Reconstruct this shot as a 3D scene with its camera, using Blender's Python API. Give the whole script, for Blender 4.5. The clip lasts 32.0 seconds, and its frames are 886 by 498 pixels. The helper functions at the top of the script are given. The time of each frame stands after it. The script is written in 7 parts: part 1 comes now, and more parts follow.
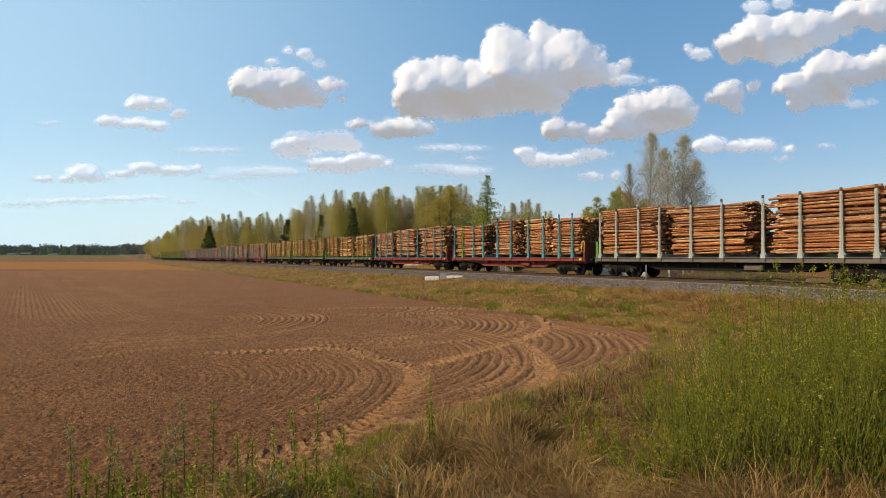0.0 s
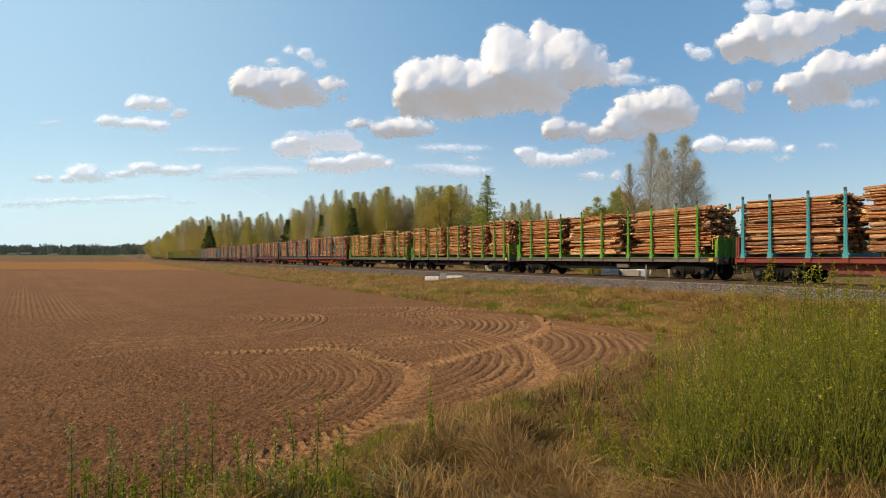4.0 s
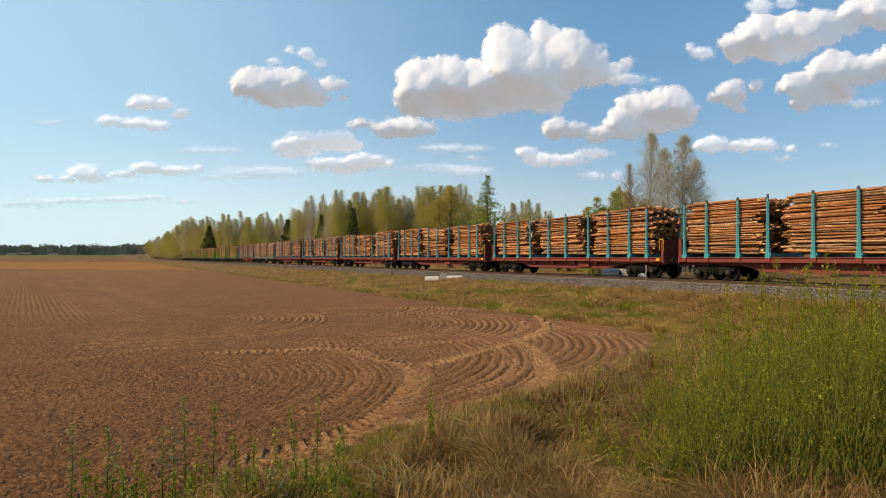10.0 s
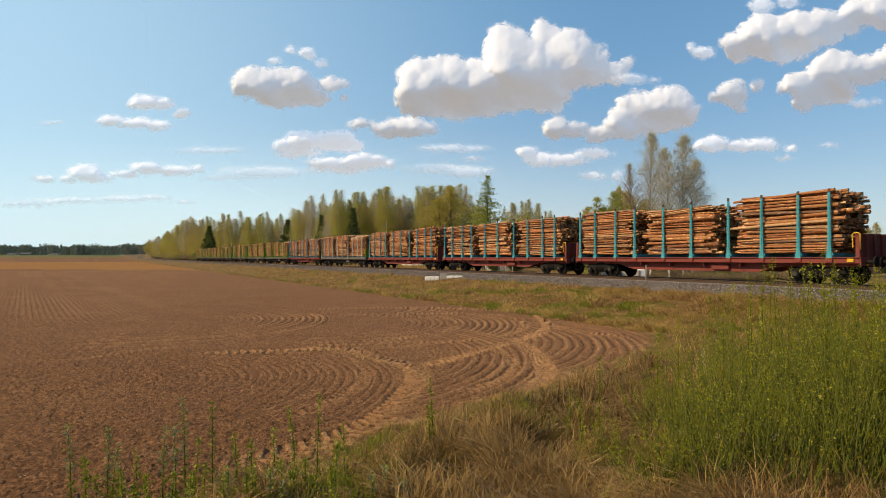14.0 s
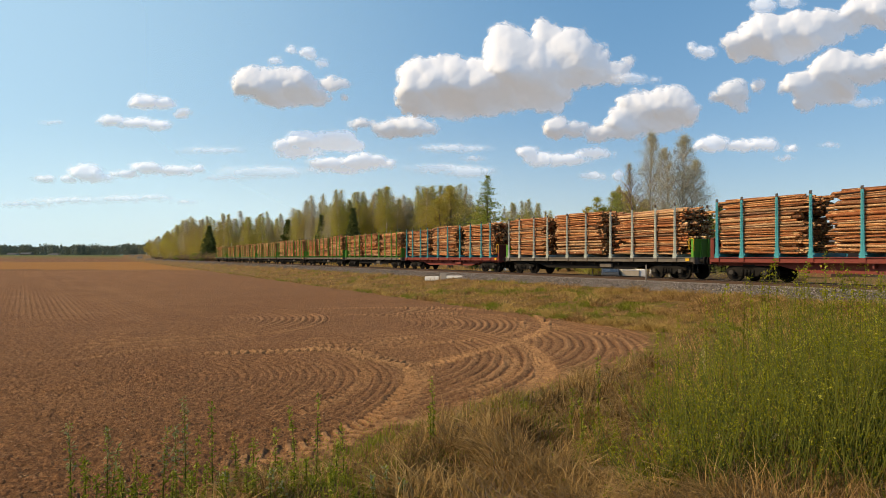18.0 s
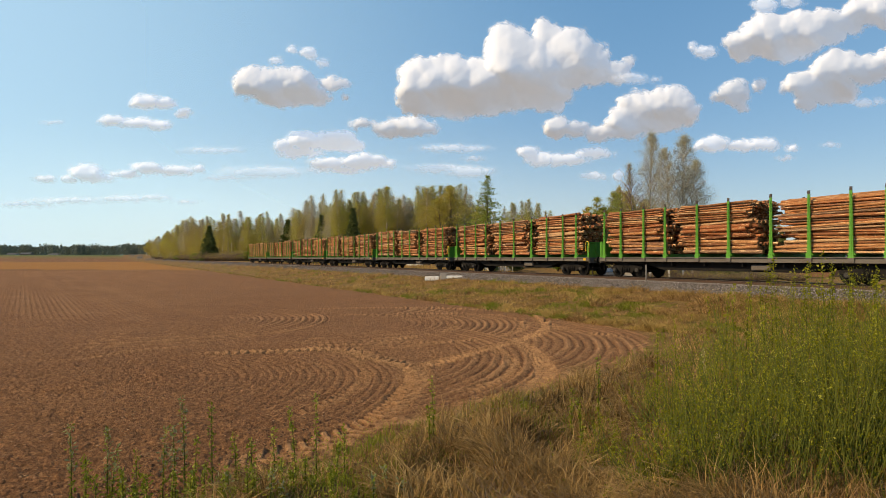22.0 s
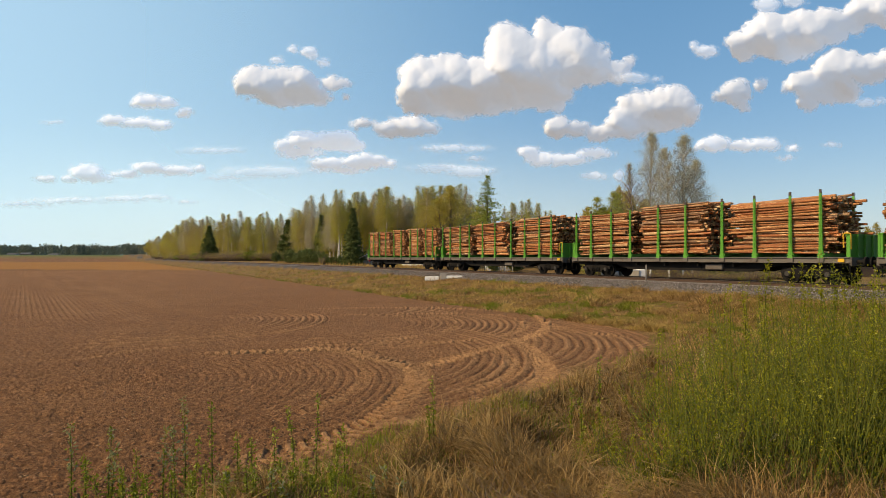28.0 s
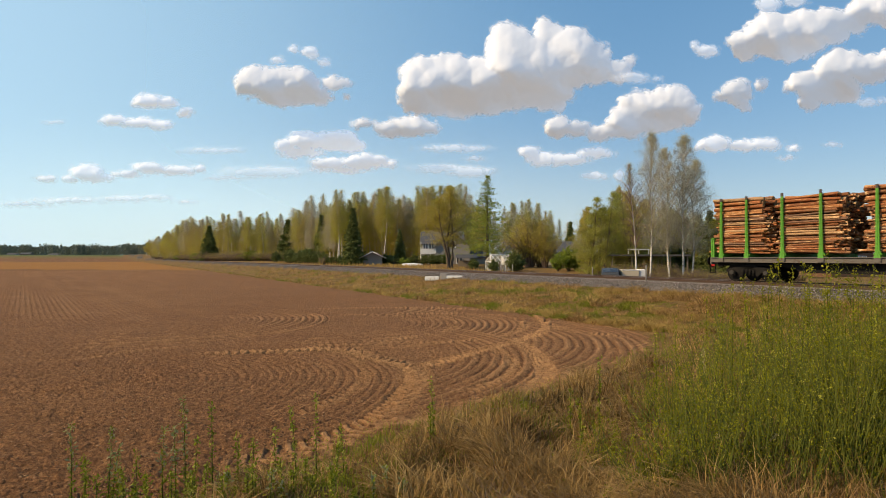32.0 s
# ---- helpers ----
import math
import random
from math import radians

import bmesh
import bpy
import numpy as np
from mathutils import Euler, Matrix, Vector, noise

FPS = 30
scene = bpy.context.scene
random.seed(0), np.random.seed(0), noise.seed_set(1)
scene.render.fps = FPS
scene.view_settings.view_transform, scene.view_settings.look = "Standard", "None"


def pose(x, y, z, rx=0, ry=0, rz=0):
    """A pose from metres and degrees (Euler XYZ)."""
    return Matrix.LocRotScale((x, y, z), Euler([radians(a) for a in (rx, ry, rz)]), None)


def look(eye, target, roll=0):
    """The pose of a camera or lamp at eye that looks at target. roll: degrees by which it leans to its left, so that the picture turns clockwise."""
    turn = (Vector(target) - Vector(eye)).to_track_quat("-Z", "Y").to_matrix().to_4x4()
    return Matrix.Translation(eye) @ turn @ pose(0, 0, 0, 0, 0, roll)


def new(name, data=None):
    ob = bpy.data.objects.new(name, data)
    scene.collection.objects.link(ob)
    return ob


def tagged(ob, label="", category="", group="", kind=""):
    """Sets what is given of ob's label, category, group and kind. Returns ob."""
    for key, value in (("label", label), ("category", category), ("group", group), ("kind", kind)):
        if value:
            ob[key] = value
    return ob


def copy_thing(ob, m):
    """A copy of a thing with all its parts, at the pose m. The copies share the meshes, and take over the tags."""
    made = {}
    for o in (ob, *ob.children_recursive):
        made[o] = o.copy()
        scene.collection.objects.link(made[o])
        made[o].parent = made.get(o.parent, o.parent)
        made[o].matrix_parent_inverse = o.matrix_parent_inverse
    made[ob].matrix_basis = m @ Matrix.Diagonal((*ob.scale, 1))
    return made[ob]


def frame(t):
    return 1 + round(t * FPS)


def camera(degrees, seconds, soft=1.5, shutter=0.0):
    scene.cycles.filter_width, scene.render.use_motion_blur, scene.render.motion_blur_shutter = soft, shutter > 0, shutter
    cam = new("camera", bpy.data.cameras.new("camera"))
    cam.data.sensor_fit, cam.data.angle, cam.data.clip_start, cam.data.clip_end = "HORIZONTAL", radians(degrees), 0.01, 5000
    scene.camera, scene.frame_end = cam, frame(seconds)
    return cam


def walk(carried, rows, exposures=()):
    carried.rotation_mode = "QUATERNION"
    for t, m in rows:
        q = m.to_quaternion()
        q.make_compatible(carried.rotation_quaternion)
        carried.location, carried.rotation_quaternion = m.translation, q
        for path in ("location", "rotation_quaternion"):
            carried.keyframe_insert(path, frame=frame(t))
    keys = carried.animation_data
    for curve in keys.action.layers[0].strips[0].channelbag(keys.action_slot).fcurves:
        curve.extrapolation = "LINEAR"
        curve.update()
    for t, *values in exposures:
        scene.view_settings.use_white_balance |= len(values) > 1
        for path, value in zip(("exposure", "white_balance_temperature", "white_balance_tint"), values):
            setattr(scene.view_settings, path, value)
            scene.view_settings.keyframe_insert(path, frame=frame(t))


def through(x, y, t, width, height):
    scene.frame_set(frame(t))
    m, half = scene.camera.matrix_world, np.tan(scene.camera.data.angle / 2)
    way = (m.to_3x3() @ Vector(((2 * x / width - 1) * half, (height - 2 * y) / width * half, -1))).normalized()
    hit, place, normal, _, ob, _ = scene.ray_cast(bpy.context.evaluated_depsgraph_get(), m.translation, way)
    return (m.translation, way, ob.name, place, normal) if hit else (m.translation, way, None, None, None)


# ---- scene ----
# ---- camera: it stands still, level with the wagon floors; its picture warms a little at the start ----
EYE_Z = 2.62
cam = camera(73.5, 32.0, soft=0.72, shutter=0.12)
STAND = look((0, 0, EYE_Z), (0, 100, EYE_Z + 1.43))
walk(cam, [(0, STAND), (32, STAND)], exposures=[(0, 0.12, 8350, 10), (4, 0.13, 8650, 10), (12, 0.13, 8700, 10), (32, 0.13, 8700, 10)])

# ---- the railway's line: it passes on the far side, from far ahead on one hand to near on the other ----
TURN = radians(-60.63)
AHEAD = Vector((math.cos(TURN), math.sin(TURN), 0))      # the way the train runs
ASIDE = Vector((-math.sin(TURN), math.cos(TURN), 0))     # square to it, away from the camera
MID = 29.1                                              # from the camera to the middle of the track
RAIL_Z = 1.40
PITCH = 18.55                                           # a wagon with its half couplings
WAGONS = 21


def on_track(s, p=MID, z=RAIL_Z):
    q = ASIDE * p + AHEAD * s
    return (q.x, q.y, z)


def run(t):
    """How far the train has come by t seconds."""
    return 11.74 * t + 0.00375 * t * t


def wagon_place(k, t, dx=0.0):
    """The middle of wagon k, counted from the tail, along the track."""
    return -20.91 + (k + 0.5) * PITCH + dx + run(t) - run(32)


# ---- sky and sun ----
SUN_WAY = Vector((-0.75, -0.27, 0.60)).normalized()      # from the ground towards the sun
world = bpy.data.worlds.new("world")
scene.world = world
world.use_nodes = True
wn = world.node_tree
sky = wn.nodes.new("ShaderNodeTexSky")
sky.sky_type, sky.sun_disc = "NISHITA", False
sky.sun_elevation = math.asin(SUN_WAY.z)
sky.sun_rotation = math.atan2(SUN_WAY.x, SUN_WAY.y)
sky.air_density, sky.dust_density, sky.ozone_density, sky.altitude = 1.0, 0.7, 1.5, 60
wn.nodes["Background"].inputs[1].default_value = 0.064
wn.links.new(sky.outputs[0], wn.nodes["Background"].inputs[0])
clear = wn.nodes.new("ShaderNodeBackground")             # the even blue of clear spring air
clear.inputs[0].default_value, clear.inputs[1].default_value = (0.050, 0.408, 1.04, 1), 0.40
both = wn.nodes.new("ShaderNodeAddShader")
wn.links.new(wn.nodes["Background"].outputs[0], both.inputs[0])
wn.links.new(clear.outputs[0], both.inputs[1])
wn.links.new(both.outputs[0], wn.nodes["World Output"].inputs[0])
sun = new("sun", bpy.data.lights.new("sun", "SUN"))
sun.data.energy, sun.data.angle, sun.data.color = 3.85, radians(0.53), (1.0, 0.845, 0.63)
sun.matrix_world = look(SUN_WAY * 50, (0, 0, 0))


# ---- materials ----
class Surface:
    """A node material in the making: a principled shader and helpers that feed it."""

    def __init__(self, name, rough=0.8, metal=0.0, specular=0.3):
        self.mat = bpy.data.materials.new(name)
        self.mat.use_nodes = True
        self.nt = self.mat.node_tree
        self.bsdf = self.nt.nodes["Principled BSDF"]
        self.put("Roughness", rough)
        self.put("Metallic", metal)
        self.put("Specular IOR Level", specular)

    def put(self, socket, value):
        s = self.bsdf.inputs[socket]
        if isinstance(value, bpy.types.NodeSocket):
            self.nt.links.new(value, s)
        else:
            s.default_value = value
        return self

    def node(self, kind, **inputs):
        n = self.nt.nodes.new(kind)
        for key, value in inputs.items():
            s = n.inputs[int(key[1:])] if key[0] == "i" and key[1:].isdigit() else n.inputs[key.replace("_", " ")]
            if isinstance(value, bpy.types.NodeSocket):
                self.nt.links.new(value, s)
            else:
                s.default_value = value
        return n

    def spot(self, space="Object"):
        return self.node("ShaderNodeTexCoord").outputs[space]

    def world_spot(self):
        return self.node("ShaderNodeNewGeometry").outputs["Position"]

    def noise(self, vec, scale, detail=4.0, rough=0.55, stretch=None):
        if stretch:
            vec = self.node("ShaderNodeMapping", Vector=vec, Scale=stretch).outputs[0]
        return self.node("ShaderNodeTexNoise", Vector=vec, Scale=scale, Detail=detail, Roughness=rough).outputs[0]

    def ramp(self, fac, stops):
        n = self.node("ShaderNodeValToRGB", Fac=fac)
        while len(n.color_ramp.elements) < len(stops):
            n.color_ramp.elements.new(0.5)
        for e, (at, c) in zip(n.color_ramp.elements, stops):
            e.position, e.color = at, (c, c, c, 1) if isinstance(c, (int, float)) else (*c, 1)
        return n.outputs[0]

    def mix(self, fac, a, b, blend="MIX"):
        n = self.nt.nodes.new("ShaderNodeMix")
        n.data_type, n.blend_type = "RGBA", blend
        for key, value in ((0, fac), (6, a), (7, b)):
            s = n.inputs[key]
            if isinstance(value, bpy.types.NodeSocket):
                self.nt.links.new(value, s)
            elif isinstance(value, tuple):
                s.default_value = (*value, 1)
            else:
                s.default_value = value
        return n.outputs[2]

    def math(self, op, a, b=0.0):
        n = self.nt.nodes.new("ShaderNodeMath")
        n.operation = op
        for s, value in zip(n.inputs, (a, b)):
            if isinstance(value, bpy.types.NodeSocket):
                self.nt.links.new(value, s)
            else:
                s.default_value = value
        return n.outputs[0]

    def bump(self, height, strength=0.4, depth=0.02):
        return self.put("Normal", self.node("ShaderNodeBump", Strength=strength, Distance=depth, Height=height).outputs[0])

    def random(self):
        return self.node("ShaderNodeObjectInfo").outputs["Random"]

    def island(self):
        return self.node("ShaderNodeNewGeometry").outputs["Random Per Island"]

    def layer(self, name):
        n = self.node("ShaderNodeAttribute")
        n.attribute_name = name
        return n.outputs["Fac"]


def painted(name, colour, wear=(0.16, 0.09, 0.06), rough=0.5, metal=0.0, wear_at=0.62, scale=3.0):
    """Paint with chips, grime and a little dulling."""
    s = Surface(name, rough, metal, 0.1 if max(colour) < 0.03 else 0.3)
    p = s.spot()
    big = s.noise(p, scale * 0.5, 5)
    fine = s.noise(p, scale * 9, 6, 0.7)
    c = s.mix(s.ramp(big, [(0.3, 0.0), (0.7, 0.45)]), colour, tuple(v * 0.62 + 0.02 for v in colour))
    c = s.mix(s.ramp(s.math("ADD", s.math("MULTIPLY", fine, 0.6), s.math("MULTIPLY", big, 0.4)), [(wear_at - 0.04, 0.0), (wear_at + 0.03, 0.9)]), c, wear)
    s.put("Base Color", c).put("Roughness", s.ramp(fine, [(0.3, rough - 0.1), (0.7, min(1, rough + 0.25))]))
    s.bump(fine, 0.15, 0.004)
    return s.mat


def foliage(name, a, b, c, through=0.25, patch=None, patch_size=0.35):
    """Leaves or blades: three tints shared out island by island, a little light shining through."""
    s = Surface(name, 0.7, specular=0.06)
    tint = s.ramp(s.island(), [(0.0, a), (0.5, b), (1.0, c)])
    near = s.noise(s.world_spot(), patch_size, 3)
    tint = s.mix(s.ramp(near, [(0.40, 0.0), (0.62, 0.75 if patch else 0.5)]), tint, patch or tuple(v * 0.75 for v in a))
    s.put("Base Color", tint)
    if through:
        t = s.node("ShaderNodeBsdfTranslucent", Color=tint)
        m = s.node("ShaderNodeMixShader", i0=through, i1=s.bsdf.outputs[0], i2=t.outputs[0])
        s.nt.links.new(m.outputs[0], s.nt.nodes["Material Output"].inputs[0])
    return s.mat


def bark_mat(name, base, marks, marks_at=0.6, scale=6.0, stretch=(1, 1, 0.25)):
    s = Surface(name, 0.85)
    p = s.spot()
    n = s.noise(p, scale, 6, 0.65, stretch=stretch)
    c = s.mix(s.ramp(n, [(marks_at - 0.05, 0.0), (marks_at + 0.05, 1.0)]), base, marks)
    s.put("Base Color", s.mix(s.ramp(s.noise(p, 0.6), [(0.3, 0.0), (0.7, 0.5)]), c, tuple(v * 0.6 for v in base)))
    s.bump(n, 0.5, 0.02)
    return s.mat


def log_mat(name, by_island):
    """Peeling pine bark: orange, buff and grey-brown logs."""
    s = Surface(name, 0.85, specular=0.15)
    r = s.island() if by_island else s.random()
    tint = s.ramp(r, [(0.0, (0.39, 0.125, 0.050)), (0.20, (0.54, 0.210, 0.090)), (0.36, (0.20, 0.070, 0.032)), (0.50, (0.62, 0.29, 0.125)),
                      (0.66, (0.44, 0.170, 0.066)), (0.78, (0.23, 0.130, 0.09)), (0.88, (0.74, 0.45, 0.24)), (1.0, (0.17, 0.10, 0.07))])
    p = s.world_spot() if by_island else s.spot()
    n = s.noise(p, 5.0, 6, 0.65, stretch=None if by_island else (0.25, 6.0, 6.0))
    c = s.mix(s.ramp(n, [(0.41, 0.88), (0.55, 0.0)]), tint, (0.085, 0.040, 0.024))
    c = s.mix(s.ramp(s.noise(p, 2.2, 4, 0.6), [(0.575, 0.0), (0.635, 0.9)]), c, (0.82, 0.55, 0.30))
    s.put("Base Color", c)
    s.bump(n, 0.6, 0.02)
    return s.mat


def sawn_mat():
    s = Surface("sawn_end", 0.9, specular=0.1)
    n = s.noise(s.spot(), 6.0, 4)
    r = s.ramp(s.island(), [(0.0, (0.34, 0.16, 0.056)), (0.5, (0.50, 0.26, 0.10)), (1.0, (0.22, 0.10, 0.040))])
    s.put("Base Color", s.mix(s.ramp(n, [(0.35, 0.5), (0.6, 0.0)]), r, (0.10, 0.055, 0.03)))
    return s.mat


def ground_mat():
    """The whole ground: ploughland, dry and green grass, ballast and yard, shared out by layers of the sheet."""
    s = Surface("ground", 0.95, specular=0.1)
    p = s.world_spot()
    fine = s.noise(p, 16.0, 8, 0.78)
    mid = s.noise(p, 1.3, 5, 0.6)
    wide = s.noise(p, 0.06, 4)
    soil = s.ramp(fine, [(0.32, (0.045, 0.019, 0.009)), (0.5, (0.225, 0.100, 0.044)), (0.66, (0.53, 0.265, 0.122))])
    clot = s.noise(p, 5.5, 5, 0.75)
    soil = s.mix(s.ramp(clot, [(0.40, 0.70), (0.52, 0.0)]), soil, (0.085, 0.038, 0.017))
    soil = s.mix(s.ramp(clot, [(0.56, 0.0), (0.68, 0.55)]), soil, (0.34, 0.185, 0.088))
    soil = s.mix(s.ramp(mid, [(0.35, 0.4), (0.6, 0.0)]), soil, (0.12, 0.056, 0.026))
    soil = s.mix(s.ramp(wide, [(0.35, 0.0), (0.65, 0.5)]), soil, (0.21, 0.105, 0.050))
    # pale tint: dry soil, and sunlight painted on crests and lugs
    soil = s.mix(s.layer("dry_lit"), soil, (0.58, 0.315, 0.145))
    grass = s.ramp(mid, [(0.25, (0.11, 0.068, 0.026)), (0.45, (0.22, 0.130, 0.048)), (0.6, (0.34, 0.195, 0.074)), (0.8, (0.19, 0.125, 0.040))])
    grass = s.mix(s.ramp(fine, [(0.38, 0.9), (0.55, 0.0)]), grass, (0.055, 0.038, 0.018))
    stubble = s.ramp(s.noise(p, 0.25, 6, 0.6, stretch=(0.25, 1.6, 1)), [(0.3, (0.24, 0.105, 0.030)), (0.7, (0.38, 0.175, 0.050))])
    crop = s.ramp(wide, [(0.3, (0.08, 0.12, 0.03)), (0.7, (0.11, 0.14, 0.045))])
    cell = s.node("ShaderNodeTexVoronoi", Vector=p, Scale=13.0)
    stone = s.ramp(s.node("ShaderNodeSeparateColor", Color=cell.outputs["Color"]).outputs[0],
                   [(0.0, (0.065, 0.055, 0.05)), (0.5, (0.145, 0.127, 0.115)), (1.0, (0.33, 0.29, 0.26))])
    stone = s.mix(s.ramp(cell.outputs["Distance"], [(0.3, 0.0), (0.65, 0.85)]), stone, (0.045, 0.042, 0.04))
    c = s.mix(s.layer("soil"), grass, soil)
    c = s.mix(s.layer("stubble"), c, stubble)
    c = s.mix(s.layer("crop"), c, crop)
    c = s.mix(s.layer("ballast"), c, stone)
    s.put("Base Color", c)
    hump = s.math("ADD", s.math("MULTIPLY", fine, 0.6), s.math("MULTIPLY", s.noise(p, 60.0, 4, 0.7), 0.45))
    s.bump(s.mix(s.layer("ballast"), hump, s.math("SUBTRACT", 1.0, cell.outputs["Distance"])), 1.0, 0.06)
    return s.mat


M = {
    "ground": ground_mat(),
    "green": painted("green_paint", (0.085, 0.31, 0.035), wear_at=0.66),
    "teal": painted("teal_paint", (0.03, 0.30, 0.36), wear_at=0.62),
    "grey": painted("grey_paint", (0.36, 0.41, 0.38), wear_at=0.63),
    "red": painted("red_oxide_paint", (0.20, 0.040, 0.030), wear=(0.10, 0.05, 0.04), rough=0.65),
    "steel": painted("dull_grey_steel", (0.13, 0.115, 0.10), wear=(0.10, 0.06, 0.04), rough=0.6, wear_at=0.58),
    "yellow": painted("yellow_paint", (0.70, 0.40, 0.03)),
    "dark": painted("grimy_black_steel", (0.012, 0.011, 0.010), wear=(0.035, 0.024, 0.018), rough=0.75),
    "hub": painted("worn_hub_steel", (0.06, 0.055, 0.05), wear=(0.06, 0.04, 0.03), rough=0.5, metal=0.5),
    "tip": painted("rusty_stake_tip", (0.075, 0.060, 0.055), wear=(0.16, 0.08, 0.05), rough=0.8),
    "rail": painted("rusty_rail", (0.085, 0.050, 0.034), wear=(0.13, 0.07, 0.04), rough=0.6, metal=0.2),
    "railhead": painted("polished_rail", (0.34, 0.31, 0.29), wear=(0.15, 0.10, 0.08), rough=0.35, metal=0.8, wear_at=0.7),
    "concrete": painted("weathered_concrete", (0.34, 0.32, 0.29), wear=(0.18, 0.16, 0.14), rough=0.9),
    "lamp": painted("red_reflector", (0.55, 0.03, 0.03), rough=0.3),
    "log": log_mat("log_bark", False),
    "log_many": log_mat("log_bark_inner", True),
    "sawn": sawn_mat(),
}


# ---- mesh helpers ----
def part(name, bm, material, parent=None, label=""):
    """Links a bmesh, or a finished mesh, as one object under a thing or a part."""
    if isinstance(bm, bmesh.types.BMesh):
        me = bpy.data.meshes.new(name)
        bm.to_mesh(me)
        bm.free()
    else:
        me = bm
    if material and not me.materials:
        for m in material if isinstance(material, tuple) else (material,):
            me.materials.append(m)
    ob = new(name, me)
    ob.parent = parent
    return tagged(ob, label)


def thing(name, label, category, group="", m=None):
    ob = new(name)
    ob.empty_display_size = 0.2
    if m is not None:
        ob.matrix_basis = m
    return tagged(ob, label, category, group)


def box(bm, x0, x1, y0, y1, z0, z1, mat=0, bevel=0.0):
    vs = [bm.verts.new(c) for c in ((x0, y0, z0), (x1, y0, z0), (x1, y1, z0), (x0, y1, z0), (x0, y0, z1), (x1, y0, z1), (x1, y1, z1), (x0, y1, z1))]
    fs = [bm.faces.new([vs[i] for i in q]) for q in ((3, 2, 1, 0), (4, 5, 6, 7), (0, 1, 5, 4), (1, 2, 6, 5), (2, 3, 7, 6), (3, 0, 4, 7))]
    for f in fs:
        f.material_index = mat
    if bevel:
        bmesh.ops.bevel(bm, geom=list({e for f in fs for e in f.edges}), offset=bevel, segments=1, affect="EDGES", material=-1)
    return vs


def tube(bm, a, b, r0, r1=None, n=8, mat=0, caps=True):
    """A straight round bar from a to b."""
    a, b = Vector(a), Vector(b)
    r1 = r0 if r1 is None else r1
    q = (b - a).to_track_quat("Z", "Y")
    rings = [[bm.verts.new(c + q @ Vector((r * math.cos(i * math.tau / n), r * math.sin(i * math.tau / n), 0))) for i in range(n)] for c, r in ((a, r0), (b, r1))]
    for i in range(n):
        f = bm.faces.new((rings[0][i], rings[0][(i + 1) % n], rings[1][(i + 1) % n], rings[1][i]))
        f.material_index, f.smooth = mat, True
    if caps:
        for ring in (list(reversed(rings[0])), rings[1]):
            bm.faces.new(ring).material_index = mat
    return rings


def bent_tube(bm, points, radii, n=6, mat=0):
    """A tube through several points, without breaks."""
    pts = [Vector(p) for p in points]
    last = None
    for i, (p, r) in enumerate(zip(pts, radii)):
        way = (pts[min(i + 1, len(pts) - 1)] - pts[max(i - 1, 0)]).normalized()
        q = way.to_track_quat("Z", "Y")
        ring = [bm.verts.new(p + q @ Vector((r * math.cos(k * math.tau / n), r * math.sin(k * math.tau / n), 0))) for k in range(n)]
        if last:
            for k in range(n):
                f = bm.faces.new((last[k], last[(k + 1) % n], ring[(k + 1) % n], ring[k]))
                f.smooth, f.material_index = True, mat
        last = ring
    bm.faces.new(last).material_index = mat


def mesh_from(name, verts, faces, smooth=False):
    me = bpy.data.meshes.new(name)
    me.from_pydata(verts, [], faces)
    if smooth:
        me.shade_smooth()
    return me


def mesh_np(name, verts, tris=None, quads=None):
    """A mesh straight from arrays."""
    me = bpy.data.meshes.new(name)
    loops, starts, at = [], [], 0
    for f in (tris, quads):
        if f is not None and len(f):
            f = np.asarray(f, np.int32)
            loops.append(f.ravel())
            starts.append(np.arange(len(f), dtype=np.int32) * f.shape[1] + at)
            at += f.size
    loops, starts = np.concatenate(loops), np.concatenate(starts)
    me.vertices.add(len(verts))
    me.vertices.foreach_set("co", np.asarray(verts, np.float32).ravel())
    me.loops.add(len(loops))
    me.loops.foreach_set("vertex_index", loops)
    me.polygons.add(len(starts))
    me.polygons.foreach_set("loop_start", starts)
    me.update(calc_edges=True)
    return me


def smooth01(x):
    x = np.clip(x, 0, 1)
    return x * x * (3 - 2 * x)


def hash2(ix, iy, seed):
    v = np.sin(ix * 127.1 + iy * 311.7 + seed * 74.7) * 43758.5453
    return v - np.floor(v)


def value_noise(x, y, seed=0):
    """Smooth noise from 0 to 1 over a plane, for whole arrays."""
    ix, iy = np.floor(x), np.floor(y)
    fx, fy = smooth01(x - ix), smooth01(y - iy)
    a, b = hash2(ix, iy, seed), hash2(ix + 1, iy, seed)
    c, d = hash2(ix, iy + 1, seed), hash2(ix + 1, iy + 1, seed)
    return (a * (1 - fx) + b * fx) * (1 - fy) + (c * (1 - fx) + d * fx) * fy


def fbm(x, y, seed=0, octaves=4):
    out, amp, total = 0, 1.0, 0
    for k in range(octaves):
        out = out + amp * value_noise(x * 2 ** k, y * 2 ** k, seed + k)
        total += amp
        amp *= 0.5
    return out / total


